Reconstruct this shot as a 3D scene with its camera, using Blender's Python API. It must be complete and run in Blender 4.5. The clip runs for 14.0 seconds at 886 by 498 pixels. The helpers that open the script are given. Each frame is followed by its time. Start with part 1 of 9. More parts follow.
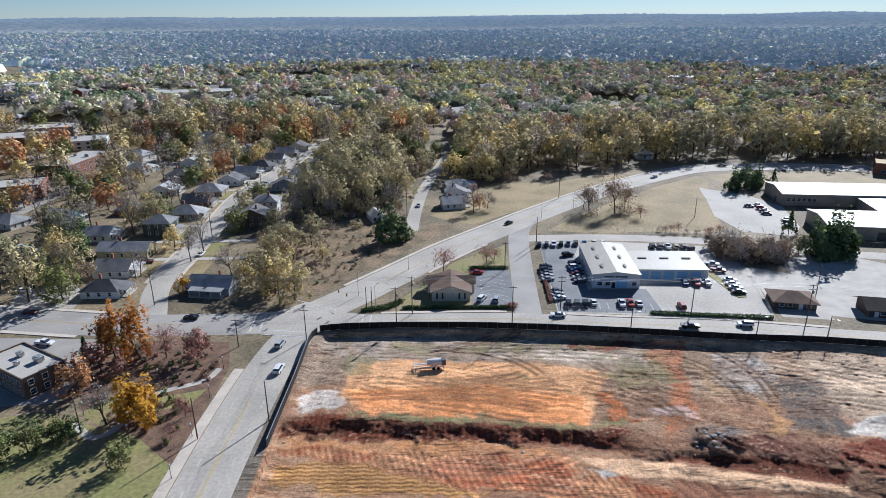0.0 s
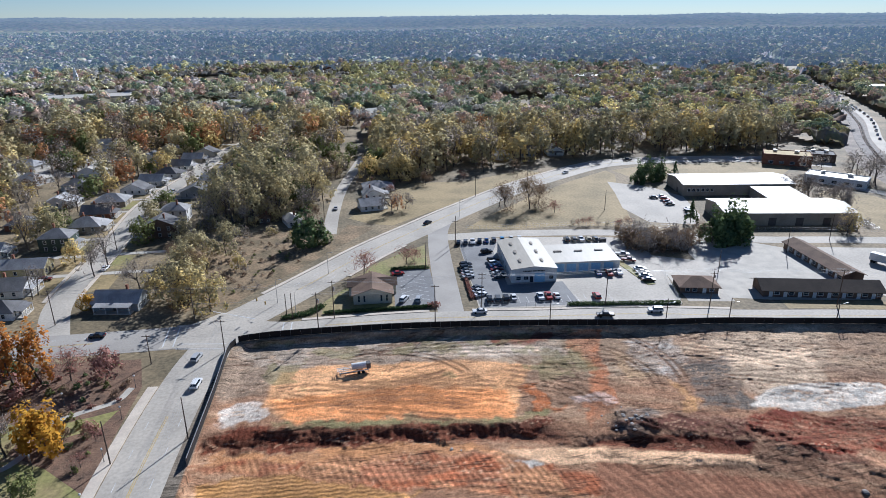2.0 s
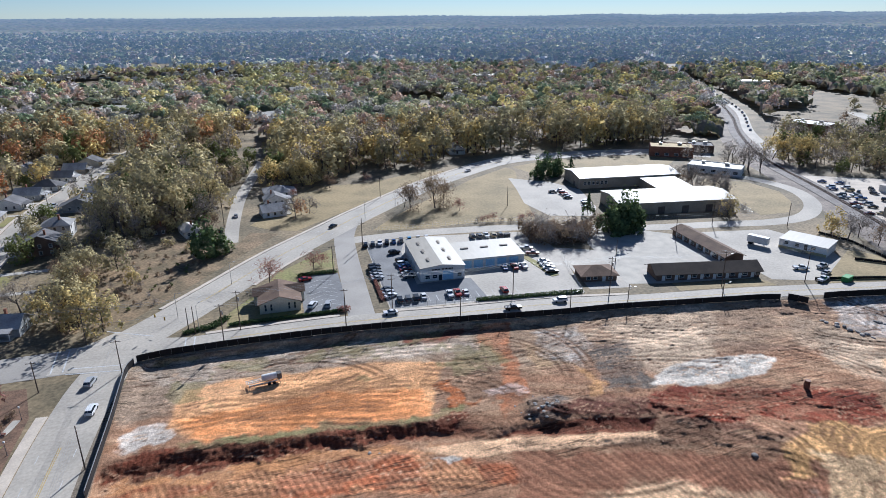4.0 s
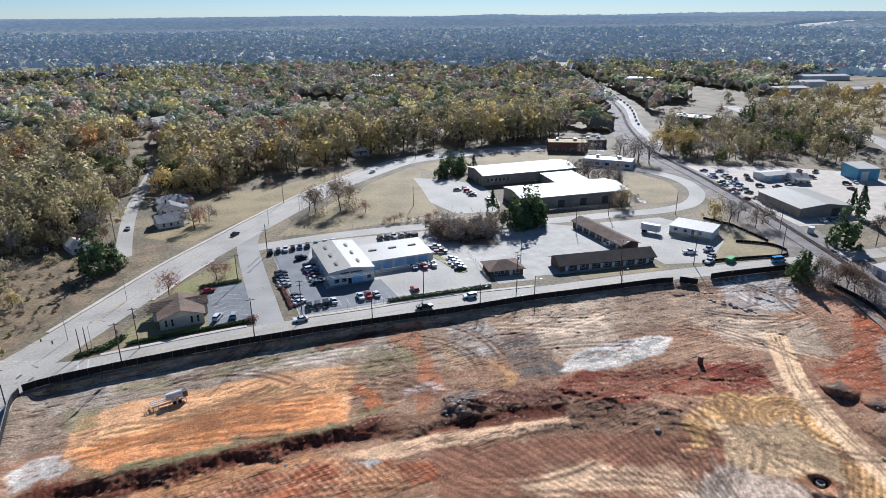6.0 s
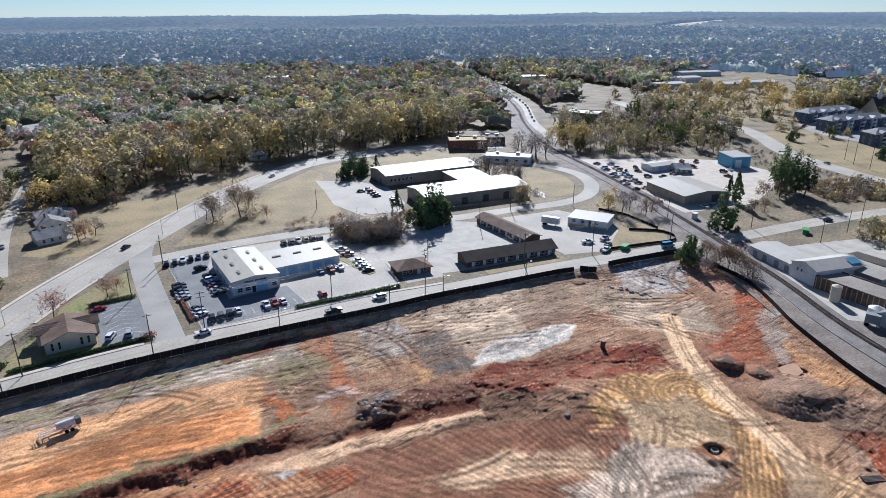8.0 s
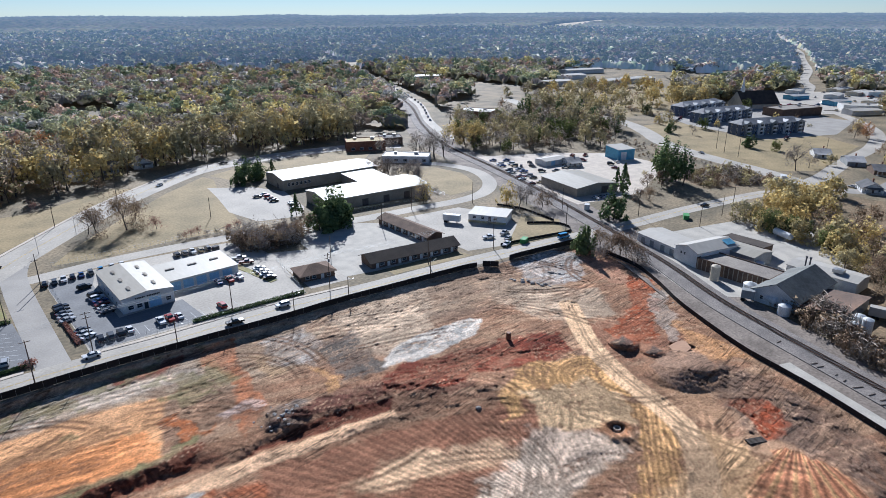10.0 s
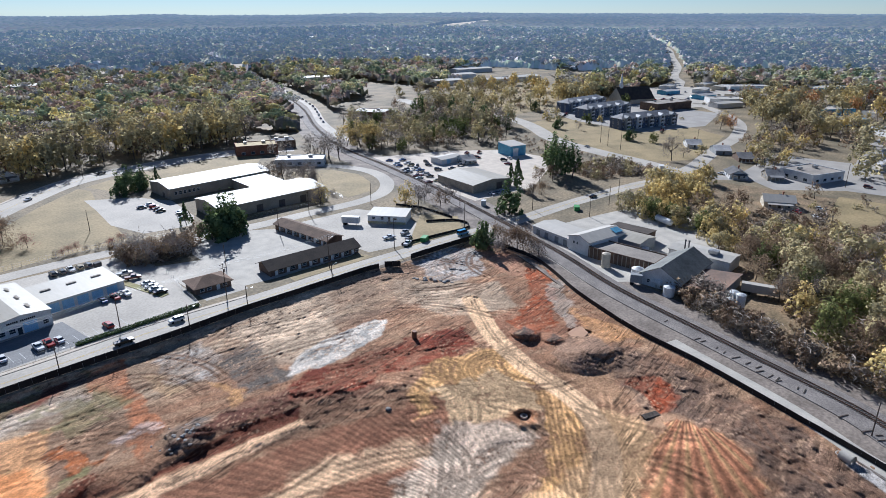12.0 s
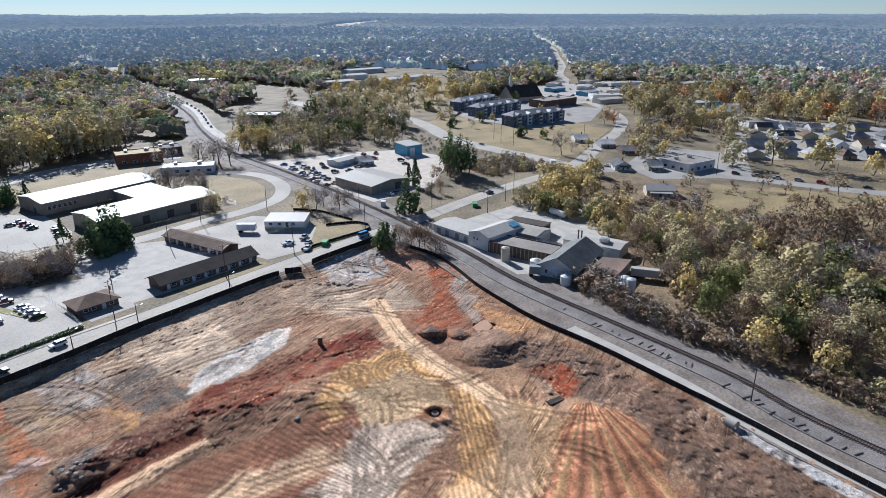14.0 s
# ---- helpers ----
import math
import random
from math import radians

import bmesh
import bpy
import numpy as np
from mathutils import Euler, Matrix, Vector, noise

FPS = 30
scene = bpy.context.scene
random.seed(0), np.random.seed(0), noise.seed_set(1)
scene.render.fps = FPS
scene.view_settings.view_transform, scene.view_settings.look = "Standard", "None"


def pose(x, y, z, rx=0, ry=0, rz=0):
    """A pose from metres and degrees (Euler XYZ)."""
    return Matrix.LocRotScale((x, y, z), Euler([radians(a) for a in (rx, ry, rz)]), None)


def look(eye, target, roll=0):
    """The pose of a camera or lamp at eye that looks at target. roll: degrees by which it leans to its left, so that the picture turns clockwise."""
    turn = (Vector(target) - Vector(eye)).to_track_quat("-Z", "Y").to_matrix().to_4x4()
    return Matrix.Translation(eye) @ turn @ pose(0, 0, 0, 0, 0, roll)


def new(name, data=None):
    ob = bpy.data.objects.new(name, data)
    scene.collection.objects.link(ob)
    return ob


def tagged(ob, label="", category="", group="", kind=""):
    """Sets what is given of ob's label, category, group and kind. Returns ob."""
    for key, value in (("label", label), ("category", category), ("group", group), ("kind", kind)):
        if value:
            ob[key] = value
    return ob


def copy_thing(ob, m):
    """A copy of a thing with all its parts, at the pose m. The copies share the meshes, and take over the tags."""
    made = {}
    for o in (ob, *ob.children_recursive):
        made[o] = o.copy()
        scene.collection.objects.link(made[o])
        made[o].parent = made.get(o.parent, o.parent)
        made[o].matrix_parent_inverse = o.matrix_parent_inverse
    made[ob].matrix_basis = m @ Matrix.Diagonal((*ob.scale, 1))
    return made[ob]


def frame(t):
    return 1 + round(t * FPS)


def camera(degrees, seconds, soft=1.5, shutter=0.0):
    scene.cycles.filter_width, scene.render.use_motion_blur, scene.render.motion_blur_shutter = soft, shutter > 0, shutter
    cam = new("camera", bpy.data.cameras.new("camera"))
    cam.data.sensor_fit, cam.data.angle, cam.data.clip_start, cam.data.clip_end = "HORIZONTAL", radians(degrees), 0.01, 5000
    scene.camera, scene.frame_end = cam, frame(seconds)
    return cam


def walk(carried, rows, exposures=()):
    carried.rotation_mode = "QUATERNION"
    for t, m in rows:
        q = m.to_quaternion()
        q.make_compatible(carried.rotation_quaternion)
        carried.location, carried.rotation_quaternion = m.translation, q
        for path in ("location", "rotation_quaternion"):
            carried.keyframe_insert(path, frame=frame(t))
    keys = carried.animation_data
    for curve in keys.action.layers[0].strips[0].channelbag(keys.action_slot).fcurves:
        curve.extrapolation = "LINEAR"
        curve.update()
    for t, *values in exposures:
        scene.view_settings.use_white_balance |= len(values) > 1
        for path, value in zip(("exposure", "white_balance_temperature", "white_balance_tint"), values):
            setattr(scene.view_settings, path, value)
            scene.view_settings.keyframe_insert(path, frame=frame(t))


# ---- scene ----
# ---- camera: one spot high over the site, turning to the right ----
cam = camera(69.5, 14.0, soft=0.5)
EYE = 90.0
# seconds, degrees turned to the right, degrees down, degrees leaning to the right
PATH = [
    (0.0, 0.0, 20.24, 0.60),
    (0.5, 1.70, 20.25, 0.59),
    (1.0, 3.52, 20.25, 0.57),
    (1.5, 5.47, 20.25, 0.55),
    (2.0, 7.64, 20.25, 0.53),
    (2.5, 9.83, 20.26, 0.51),
    (3.0, 12.08, 20.26, 0.50),
    (5.5, 22.94, 20.28, 0.43),
    (6.0, 25.18, 20.29, 0.42),
    (6.5, 27.39, 20.31, 0.39),
    (7.0, 29.61, 20.32, 0.36),
    (7.5, 31.80, 20.34, 0.33),
    (8.0, 34.07, 20.35, 0.31),
    (10.5, 45.64, 20.38, 0.23),
    (11.0, 48.02, 20.39, 0.20),
    (11.5, 50.35, 20.39, 0.16),
    (12.0, 52.72, 20.39, 0.13),
    (12.5, 55.02, 20.39, 0.09),
    (13.0, 57.34, 20.39, 0.07),
    (13.5, 59.66, 20.38, 0.06),
    (14.0, 62.07, 20.38, 0.06),
]


def aim(turn, down, lean):
    a, d = radians(turn), radians(down)
    ahead = Vector((math.sin(a) * math.cos(d), math.cos(a) * math.cos(d), -math.sin(d)))
    eye = Vector((0, 0, EYE))
    return look(eye, eye + ahead * 100, -lean)


walk(cam, [(t, aim(turn, down, lean)) for t, turn, down, lean in PATH], [(0.0, 0.51, 5450, 11)])

# ---- light: clear late-autumn sky, low sun ahead on the right ----
SUN_TURN, SUN_UP = 33.0, 30.0
world = bpy.data.worlds.new("sky")
scene.world = world
world.use_nodes = True
wn = world.node_tree
wn.nodes.clear()
sky = wn.nodes.new("ShaderNodeTexSky")
sky.sky_type = "NISHITA"
sky.sun_disc = False
sky.sun_elevation = radians(SUN_UP)
sky.sun_rotation = radians(SUN_TURN)
sky.air_density, sky.dust_density, sky.ozone_density = 0.7, 0.0, 4.0
bg = wn.nodes.new("ShaderNodeBackground")
bg.inputs["Strength"].default_value = 0.05
wo = wn.nodes.new("ShaderNodeOutputWorld")
wn.links.new(sky.outputs[0], bg.inputs[0])
wn.links.new(bg.outputs[0], wo.inputs[0])

sun_data = bpy.data.lights.new("sun", "SUN")
sun_data.energy = 5.0
sun_data.angle = radians(0.55)
sun_data.color = (1.0, 0.95, 0.88)
sun = new("sun", sun_data)
a, e = radians(SUN_TURN), radians(SUN_UP)
sun_way = Vector((math.sin(a) * math.cos(e), math.cos(a) * math.cos(e), math.sin(e)))
sun.matrix_world = look(sun_way * 500, (0, 0, 0))

# ---- materials ----
def ramp_node(nt, stops):
    r = nt.nodes.new("ShaderNodeValToRGB")
    el = r.color_ramp.elements
    while len(el) < len(stops):
        el.new(0.5)
    for i, (p, c) in enumerate(stops):
        el[i].position, el[i].color = p, (*c, 1)
    return r


def shade(c, k):
    return tuple(min(1.0, x * k) for x in c)


def surface(name, c, c2=None, coarse=0.15, fine=3.0, rough=0.85, bump=0.0, metal=0.0, random_by=0.0, spread=0.18, stretch=(1, 1, 1), spec=0.3):
    """A weathered surface: stains at a coarse scale, grain at a fine one, and a little relief."""
    m = bpy.data.materials.new(name)
    m.use_nodes = True
    nt = m.node_tree
    p = nt.nodes["Principled BSDF"]
    p.inputs["Roughness"].default_value, p.inputs["Metallic"].default_value = rough, metal
    p.inputs["Specular IOR Level"].default_value = spec
    c2 = c2 or shade(c, 0.72)
    tc = nt.nodes.new("ShaderNodeTexCoord")
    mp = nt.nodes.new("ShaderNodeMapping")
    mp.inputs["Scale"].default_value = stretch
    nt.links.new(tc.outputs["Object"], mp.inputs[0])
    n1, n2 = nt.nodes.new("ShaderNodeTexNoise"), nt.nodes.new("ShaderNodeTexNoise")
    for n, s, d in ((n1, coarse, 5), (n2, fine, 4)):
        n.inputs["Scale"].default_value, n.inputs["Detail"].default_value = s, d
        nt.links.new(mp.outputs[0], n.inputs["Vector"])
    r1 = ramp_node(nt, [(0.36, c2), (0.62, c)])
    nt.links.new(n1.outputs[0], r1.inputs[0])
    r2 = ramp_node(nt, [(0.3, (1 - spread,) * 3), (0.7, (1 + spread,) * 3)])
    nt.links.new(n2.outputs[0], r2.inputs[0])
    mul = nt.nodes.new("ShaderNodeMix")
    mul.data_type, mul.blend_type = "RGBA", "MULTIPLY"
    mul.inputs[0].default_value = 1.0
    nt.links.new(r1.outputs[0], mul.inputs[6])
    nt.links.new(r2.outputs[0], mul.inputs[7])
    out = mul.outputs[2]
    if random_by:
        oi = nt.nodes.new("ShaderNodeObjectInfo")
        r3 = ramp_node(nt, [(0.0, (1 - random_by,) * 3), (1.0, (1 + random_by,) * 3)])
        nt.links.new(oi.outputs["Random"], r3.inputs[0])
        m2 = nt.nodes.new("ShaderNodeMix")
        m2.data_type, m2.blend_type = "RGBA", "MULTIPLY"
        m2.inputs[0].default_value = 1.0
        nt.links.new(out, m2.inputs[6])
        nt.links.new(r3.outputs[0], m2.inputs[7])
        out = m2.outputs[2]
    nt.links.new(out, p.inputs["Base Color"])
    if bump:
        b = nt.nodes.new("ShaderNodeBump")
        b.inputs["Strength"].default_value, b.inputs["Distance"].default_value = min(1.0, bump), 0.25
        nt.links.new(n2.outputs[0], b.inputs["Height"])
        nt.links.new(b.outputs[0], p.inputs["Normal"])
    return m


def attribute_surface(name, attr, fine=1.2, rough=0.95, bump=0.6, spread=0.25, coarse=0.12, dist=0.4, comb=False):
    """A surface whose colour comes from the mesh's own colour layer (kinds of soil, kinds of tree, a strip of painted
    shade), grained by noise.
    """
    m = bpy.data.materials.new(name)
    m.use_nodes = True
    nt = m.node_tree
    p = nt.nodes["Principled BSDF"]
    p.inputs["Roughness"].default_value = rough
    p.inputs["Specular IOR Level"].default_value = 0.15
    at = nt.nodes.new("ShaderNodeAttribute")
    at.attribute_name = attr
    tc = nt.nodes.new("ShaderNodeTexCoord")
    out = at.outputs["Color"]
    last = None
    for s, k in ((fine, spread), (coarse, spread * 0.7), (fine * 4, spread * 0.6)):
        n = nt.nodes.new("ShaderNodeTexNoise")
        n.inputs["Scale"].default_value, n.inputs["Detail"].default_value, n.inputs["Roughness"].default_value = s, 8, 0.68
        nt.links.new(tc.outputs["Object"], n.inputs["Vector"])
        r = ramp_node(nt, [(0.41, (1 - k,) * 3), (0.59, (1 + k,) * 3)])
        nt.links.new(n.outputs[0], r.inputs[0])
        mx = nt.nodes.new("ShaderNodeMix")
        mx.data_type, mx.blend_type = "RGBA", "MULTIPLY"
        mx.inputs[0].default_value = 1.0
        nt.links.new(out, mx.inputs[6])
        nt.links.new(r.outputs[0], mx.inputs[7])
        out = mx.outputs[2]
        last = last or n
    height = last.outputs[0]
    if comb:
        ph, wt = nt.nodes.new("ShaderNodeAttribute"), nt.nodes.new("ShaderNodeAttribute")
        ph.attribute_name, wt.attribute_name = "phase", "comb"
        wob = nt.nodes.new("ShaderNodeMath")
        wob.operation = "MULTIPLY_ADD"
        wob.inputs[1].default_value = 1.6
        nt.links.new(last.outputs[0], wob.inputs[0])
        nt.links.new(ph.outputs["Fac"], wob.inputs[2])
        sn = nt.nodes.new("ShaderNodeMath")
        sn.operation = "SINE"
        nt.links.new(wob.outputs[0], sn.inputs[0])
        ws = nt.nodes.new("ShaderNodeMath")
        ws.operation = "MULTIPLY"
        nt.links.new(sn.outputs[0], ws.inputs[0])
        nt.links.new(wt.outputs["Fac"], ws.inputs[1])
        # Crests tinted paler and furrows darker, by the same wave as the relief.
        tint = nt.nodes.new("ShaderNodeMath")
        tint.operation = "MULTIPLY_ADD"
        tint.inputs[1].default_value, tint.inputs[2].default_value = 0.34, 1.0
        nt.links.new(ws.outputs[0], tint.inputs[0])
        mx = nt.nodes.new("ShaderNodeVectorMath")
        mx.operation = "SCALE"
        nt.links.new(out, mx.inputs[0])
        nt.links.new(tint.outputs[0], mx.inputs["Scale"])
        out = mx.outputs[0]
        hs = nt.nodes.new("ShaderNodeMath")
        hs.operation = "MULTIPLY_ADD"
        hs.inputs[1].default_value = 0.16
        nt.links.new(ws.outputs[0], hs.inputs[0])
        nt.links.new(last.outputs[0], hs.inputs[2])
        height = hs.outputs[0]
        scrape = nt.nodes.new("ShaderNodeAttribute")
        scrape.attribute_name = "scrape"
        # thin dark and pale scrapes, long the way the blade went
        for turn, wide, lo, hi, dull in ((-14, 1.5, 0.565, 0.60, 0.5), (-30, 1.1, 0.575, 0.61, 0.55), (-12, 1.3, 0.57, 0.60, 1.35), (70, 1.3, 0.60, 0.64, 0.6)):
            mp, nz = nt.nodes.new("ShaderNodeMapping"), nt.nodes.new("ShaderNodeTexNoise")
            mp.inputs["Rotation"].default_value = (0, 0, radians(-turn))
            mp.inputs["Scale"].default_value = (0.09 * wide, wide, 0.4)
            mp.inputs["Location"].default_value = (turn * 3.7, hi * 100, dull)
            nz.inputs["Scale"].default_value, nz.inputs["Detail"].default_value, nz.inputs["Roughness"].default_value = 0.8, 7, 0.62
            nt.links.new(tc.outputs["Object"], mp.inputs[0])
            nt.links.new(mp.outputs[0], nz.inputs["Vector"])
            r = ramp_node(nt, [(lo, (1, 1, 1)), (hi, (dull,) * 3)])
            nt.links.new(nz.outputs[0], r.inputs[0])
            mx = nt.nodes.new("ShaderNodeMix")
            mx.data_type, mx.blend_type = "RGBA", "MULTIPLY"
            nt.links.new(scrape.outputs["Fac"], mx.inputs[0])
            nt.links.new(out, mx.inputs[6])
            nt.links.new(r.outputs[0], mx.inputs[7])
            out = mx.outputs[2]
    nt.links.new(out, p.inputs["Base Color"])
    b = nt.nodes.new("ShaderNodeBump")
    b.inputs["Strength"].default_value, b.inputs["Distance"].default_value = bump, dist
    nt.links.new(height, b.inputs["Height"])
    nt.links.new(b.outputs[0], p.inputs["Normal"])
    return m


def foliage(name, cols, glow=0.3):
    """Leaves: tint varies from tree to tree and from clump to clump; thin enough to let light through."""
    m = bpy.data.materials.new(name)
    m.use_nodes = True
    nt = m.node_tree
    nt.nodes.clear()
    out = nt.nodes.new("ShaderNodeOutputMaterial")
    geo, oi = nt.nodes.new("ShaderNodeNewGeometry"), nt.nodes.new("ShaderNodeObjectInfo")
    add = nt.nodes.new("ShaderNodeMath")
    add.operation = "MULTIPLY_ADD"
    add.inputs[1].default_value = 0.5
    half = nt.nodes.new("ShaderNodeMath")
    half.operation = "MULTIPLY"
    half.inputs[1].default_value = 0.5
    nt.links.new(oi.outputs["Random"], half.inputs[0])
    nt.links.new(geo.outputs["Random Per Island"], add.inputs[0])
    nt.links.new(half.outputs[0], add.inputs[2])
    r = ramp_node(nt, [(i / (len(cols) - 1) * 0.8 + 0.1, c) for i, c in enumerate(cols)])
    nt.links.new(add.outputs[0], r.inputs[0])
    d, t = nt.nodes.new("ShaderNodeBsdfDiffuse"), nt.nodes.new("ShaderNodeBsdfTranslucent")
    mx = nt.nodes.new("ShaderNodeMixShader")
    mx.inputs[0].default_value = glow
    for s in (d, t):
        nt.links.new(r.outputs[0], s.inputs[0])
    nt.links.new(d.outputs[0], mx.inputs[1])
    nt.links.new(t.outputs[0], mx.inputs[2])
    nt.links.new(mx.outputs[0], out.inputs[0])
    return m


def glass(name, c=(0.03, 0.04, 0.05), rough=0.08):
    m = bpy.data.materials.new(name)
    m.use_nodes = True
    p = m.node_tree.nodes["Principled BSDF"]
    p.inputs["Base Color"].default_value = (*c, 1)
    p.inputs["Roughness"].default_value = rough
    p.inputs["Specular IOR Level"].default_value = 0.6
    return m


M = dict(
    turf=surface("dry_ground", (0.255, 0.195, 0.113), (0.13, 0.106, 0.062), 0.05, 0.8, bump=0.15, spread=0.35),
    asphalt=surface("worn_asphalt", (0.37, 0.34, 0.297), (0.30, 0.276, 0.243), 0.08, 2.0, 0.8, spread=0.1),
    asphalt_old=surface("pale_asphalt", (0.46, 0.414, 0.345), (0.365, 0.33, 0.277), 0.06, 1.2, 0.8, spread=0.14),
    asphalt_dark=surface("parking_asphalt", (0.20, 0.20, 0.20), (0.15, 0.15, 0.152), 0.12, 1.5, 0.78, spread=0.14),
    concrete=surface("concrete", (0.50, 0.46, 0.39), (0.40, 0.368, 0.315), 0.2, 2.5, 0.85, spread=0.1),
    pavement=surface("sandy_concrete", (0.60, 0.52, 0.42), (0.50, 0.43, 0.35), 0.2, 2.5, 0.85, spread=0.1),
    paint_white=surface("road_paint_white", (0.62, 0.62, 0.6), (0.42, 0.42, 0.41), 0.6, 4, 0.7),
    paint_yellow=surface("road_paint_yellow", (0.55, 0.38, 0.08), (0.38, 0.28, 0.1), 0.6, 4, 0.7),
    lawn_brown=surface("dormant_grass", (0.34, 0.255, 0.125), (0.24, 0.185, 0.088), 0.06, 0.9, bump=0.3, spread=0.22),
    lawn_green=surface("green_grass", (0.23, 0.22, 0.075), (0.28, 0.22, 0.105), 0.09, 1.0, bump=0.3, spread=0.25),
    mulch=surface("mulch_bed", (0.20, 0.12, 0.076), (0.12, 0.076, 0.05), 0.3, 2.0, bump=0.4, spread=0.3),
    scrub=surface("scrub_ground", (0.26, 0.18, 0.10), (0.14, 0.105, 0.055), 0.12, 1.0, bump=0.8, spread=0.4),
    ballast=surface("rail_ballast", (0.25, 0.22, 0.195), (0.17, 0.15, 0.135), 0.15, 3.0, bump=0.7, spread=0.3),
    verge=surface("verge_gravel", (0.26, 0.215, 0.175), (0.16, 0.13, 0.105), 0.12, 1.2, bump=0.3, spread=0.3),
    rust=surface("rusty_steel", (0.20, 0.10, 0.06), (0.12, 0.07, 0.05), 0.4, 5, 0.6, metal=0.3),
    tie=surface("old_timber", (0.10, 0.075, 0.06), (0.06, 0.05, 0.04), 0.5, 6),
    wood_pole=surface("weathered_pole", (0.14, 0.105, 0.08), (0.09, 0.07, 0.055), 0.5, 6, stretch=(1, 1, 0.1)),
    fence=surface("dark_fence_cloth", (0.028, 0.024, 0.022), (0.018, 0.016, 0.015), 0.3, 3, 0.9, random_by=0.25),
    roof_white=surface("white_metal_roof", (0.52, 0.485, 0.42), (0.44, 0.405, 0.345), 0.06, 0.8, 0.55, spread=0.07, stretch=(1, 0.25, 1)),
    roof_cream=surface("cream_metal_roof", (0.43, 0.39, 0.32), (0.35, 0.315, 0.25), 0.06, 0.8, 0.55, spread=0.08, stretch=(1, 0.25, 1)),
    roof_grey=surface("grey_shingles", (0.36, 0.35, 0.34), (0.25, 0.245, 0.24), 0.25, 3, 0.9, random_by=0.3),
    roof_dark=surface("dark_shingles", (0.15, 0.145, 0.145), (0.10, 0.098, 0.098), 0.25, 3, 0.9, random_by=0.3),
    roof_brown=surface("brown_shingles", (0.19, 0.125, 0.085), (0.13, 0.085, 0.06), 0.25, 3, 0.9, random_by=0.15),
    roof_darkbrown=surface("dark_brown_shingles", (0.085, 0.065, 0.05), (0.055, 0.043, 0.035), 0.2, 2.5, 0.9),
    roof_rust=surface("rusted_metal_roof", (0.24, 0.15, 0.10), (0.14, 0.095, 0.07), 0.12, 1.5, 0.7),
    roof_green=surface("grey_green_metal_roof", (0.16, 0.16, 0.14), (0.10, 0.10, 0.085), 0.15, 1.2, 0.6),
    roof_tan=surface("gravel_flat_roof", (0.34, 0.30, 0.25), (0.24, 0.21, 0.18), 0.12, 2.0, 0.9),
    wall_white=surface("white_siding", (0.72, 0.71, 0.68), (0.60, 0.59, 0.56), 0.3, 4, 0.7, random_by=0.08),
    wall_cream=surface("cream_siding", (0.62, 0.55, 0.42), (0.52, 0.46, 0.35), 0.3, 4, 0.75),
    wall_tan=surface("tan_metal_wall", (0.36, 0.31, 0.24), (0.28, 0.245, 0.19), 0.3, 3, 0.7),
    wall_brick=surface("red_brick", (0.26, 0.12, 0.075), (0.19, 0.085, 0.055), 0.5, 6, 0.9, spread=0.25),
    wall_brown=surface("brown_brick", (0.17, 0.115, 0.08), (0.12, 0.08, 0.06), 0.5, 6, 0.9),
    wall_grey=surface("grey_siding", (0.30, 0.31, 0.31), (0.23, 0.24, 0.24), 0.3, 4, 0.75),
    wall_green=surface("dark_green_siding", (0.06, 0.085, 0.065), (0.045, 0.06, 0.05), 0.3, 4, 0.75),
    wall_blue=surface("blue_metal_wall", (0.12, 0.36, 0.52), (0.10, 0.29, 0.42), 0.3, 3, 0.6),
    wall_yellow=surface("pale_yellow_siding", (0.50, 0.43, 0.25), (0.42, 0.36, 0.2), 0.3, 4, 0.75),
    trim=surface("white_trim", (0.75, 0.74, 0.71), (0.65, 0.64, 0.61), 0.5, 5, 0.6),
    bay=surface("roller_door", (0.34, 0.55, 0.72), (0.29, 0.48, 0.64), 0.4, 5, 0.5),
    door=surface("painted_door", (0.12, 0.10, 0.085), (0.09, 0.075, 0.065), 0.5, 5, 0.6),
    metal=surface("galvanised_steel", (0.45, 0.45, 0.44), (0.34, 0.34, 0.33), 0.5, 5, 0.45, metal=0.5),
    steel_white=surface("white_painted_steel", (0.72, 0.72, 0.7), (0.6, 0.6, 0.57), 0.4, 4, 0.5),
    rubber=surface("tyre_rubber", (0.02, 0.02, 0.02), (0.015, 0.015, 0.015), 1, 8, 0.9),
    stone=surface("rubble_stone", (0.40, 0.37, 0.33), (0.30, 0.27, 0.24), 0.6, 5, 0.9, bump=0.5, random_by=0.25),
    bark=surface("bark", (0.115, 0.095, 0.08), (0.075, 0.062, 0.052), 0.5, 6, 0.95, random_by=0.25),
    green_paint=surface("green_paint", (0.08, 0.32, 0.09), (0.06, 0.24, 0.07), 0.5, 5, 0.6),
    orange_paint=surface("orange_paint", (0.55, 0.19, 0.04), (0.42, 0.15, 0.04), 0.5, 5, 0.6),
    glass=glass("window_glass"),
    glass_blue=glass("tinted_glass", (0.03, 0.06, 0.10), 0.12),
    light_lens=glass("lamp_lens", (0.6, 0.6, 0.58), 0.2),
    red_lens=glass("red_lens", (0.35, 0.02, 0.02), 0.2),
)
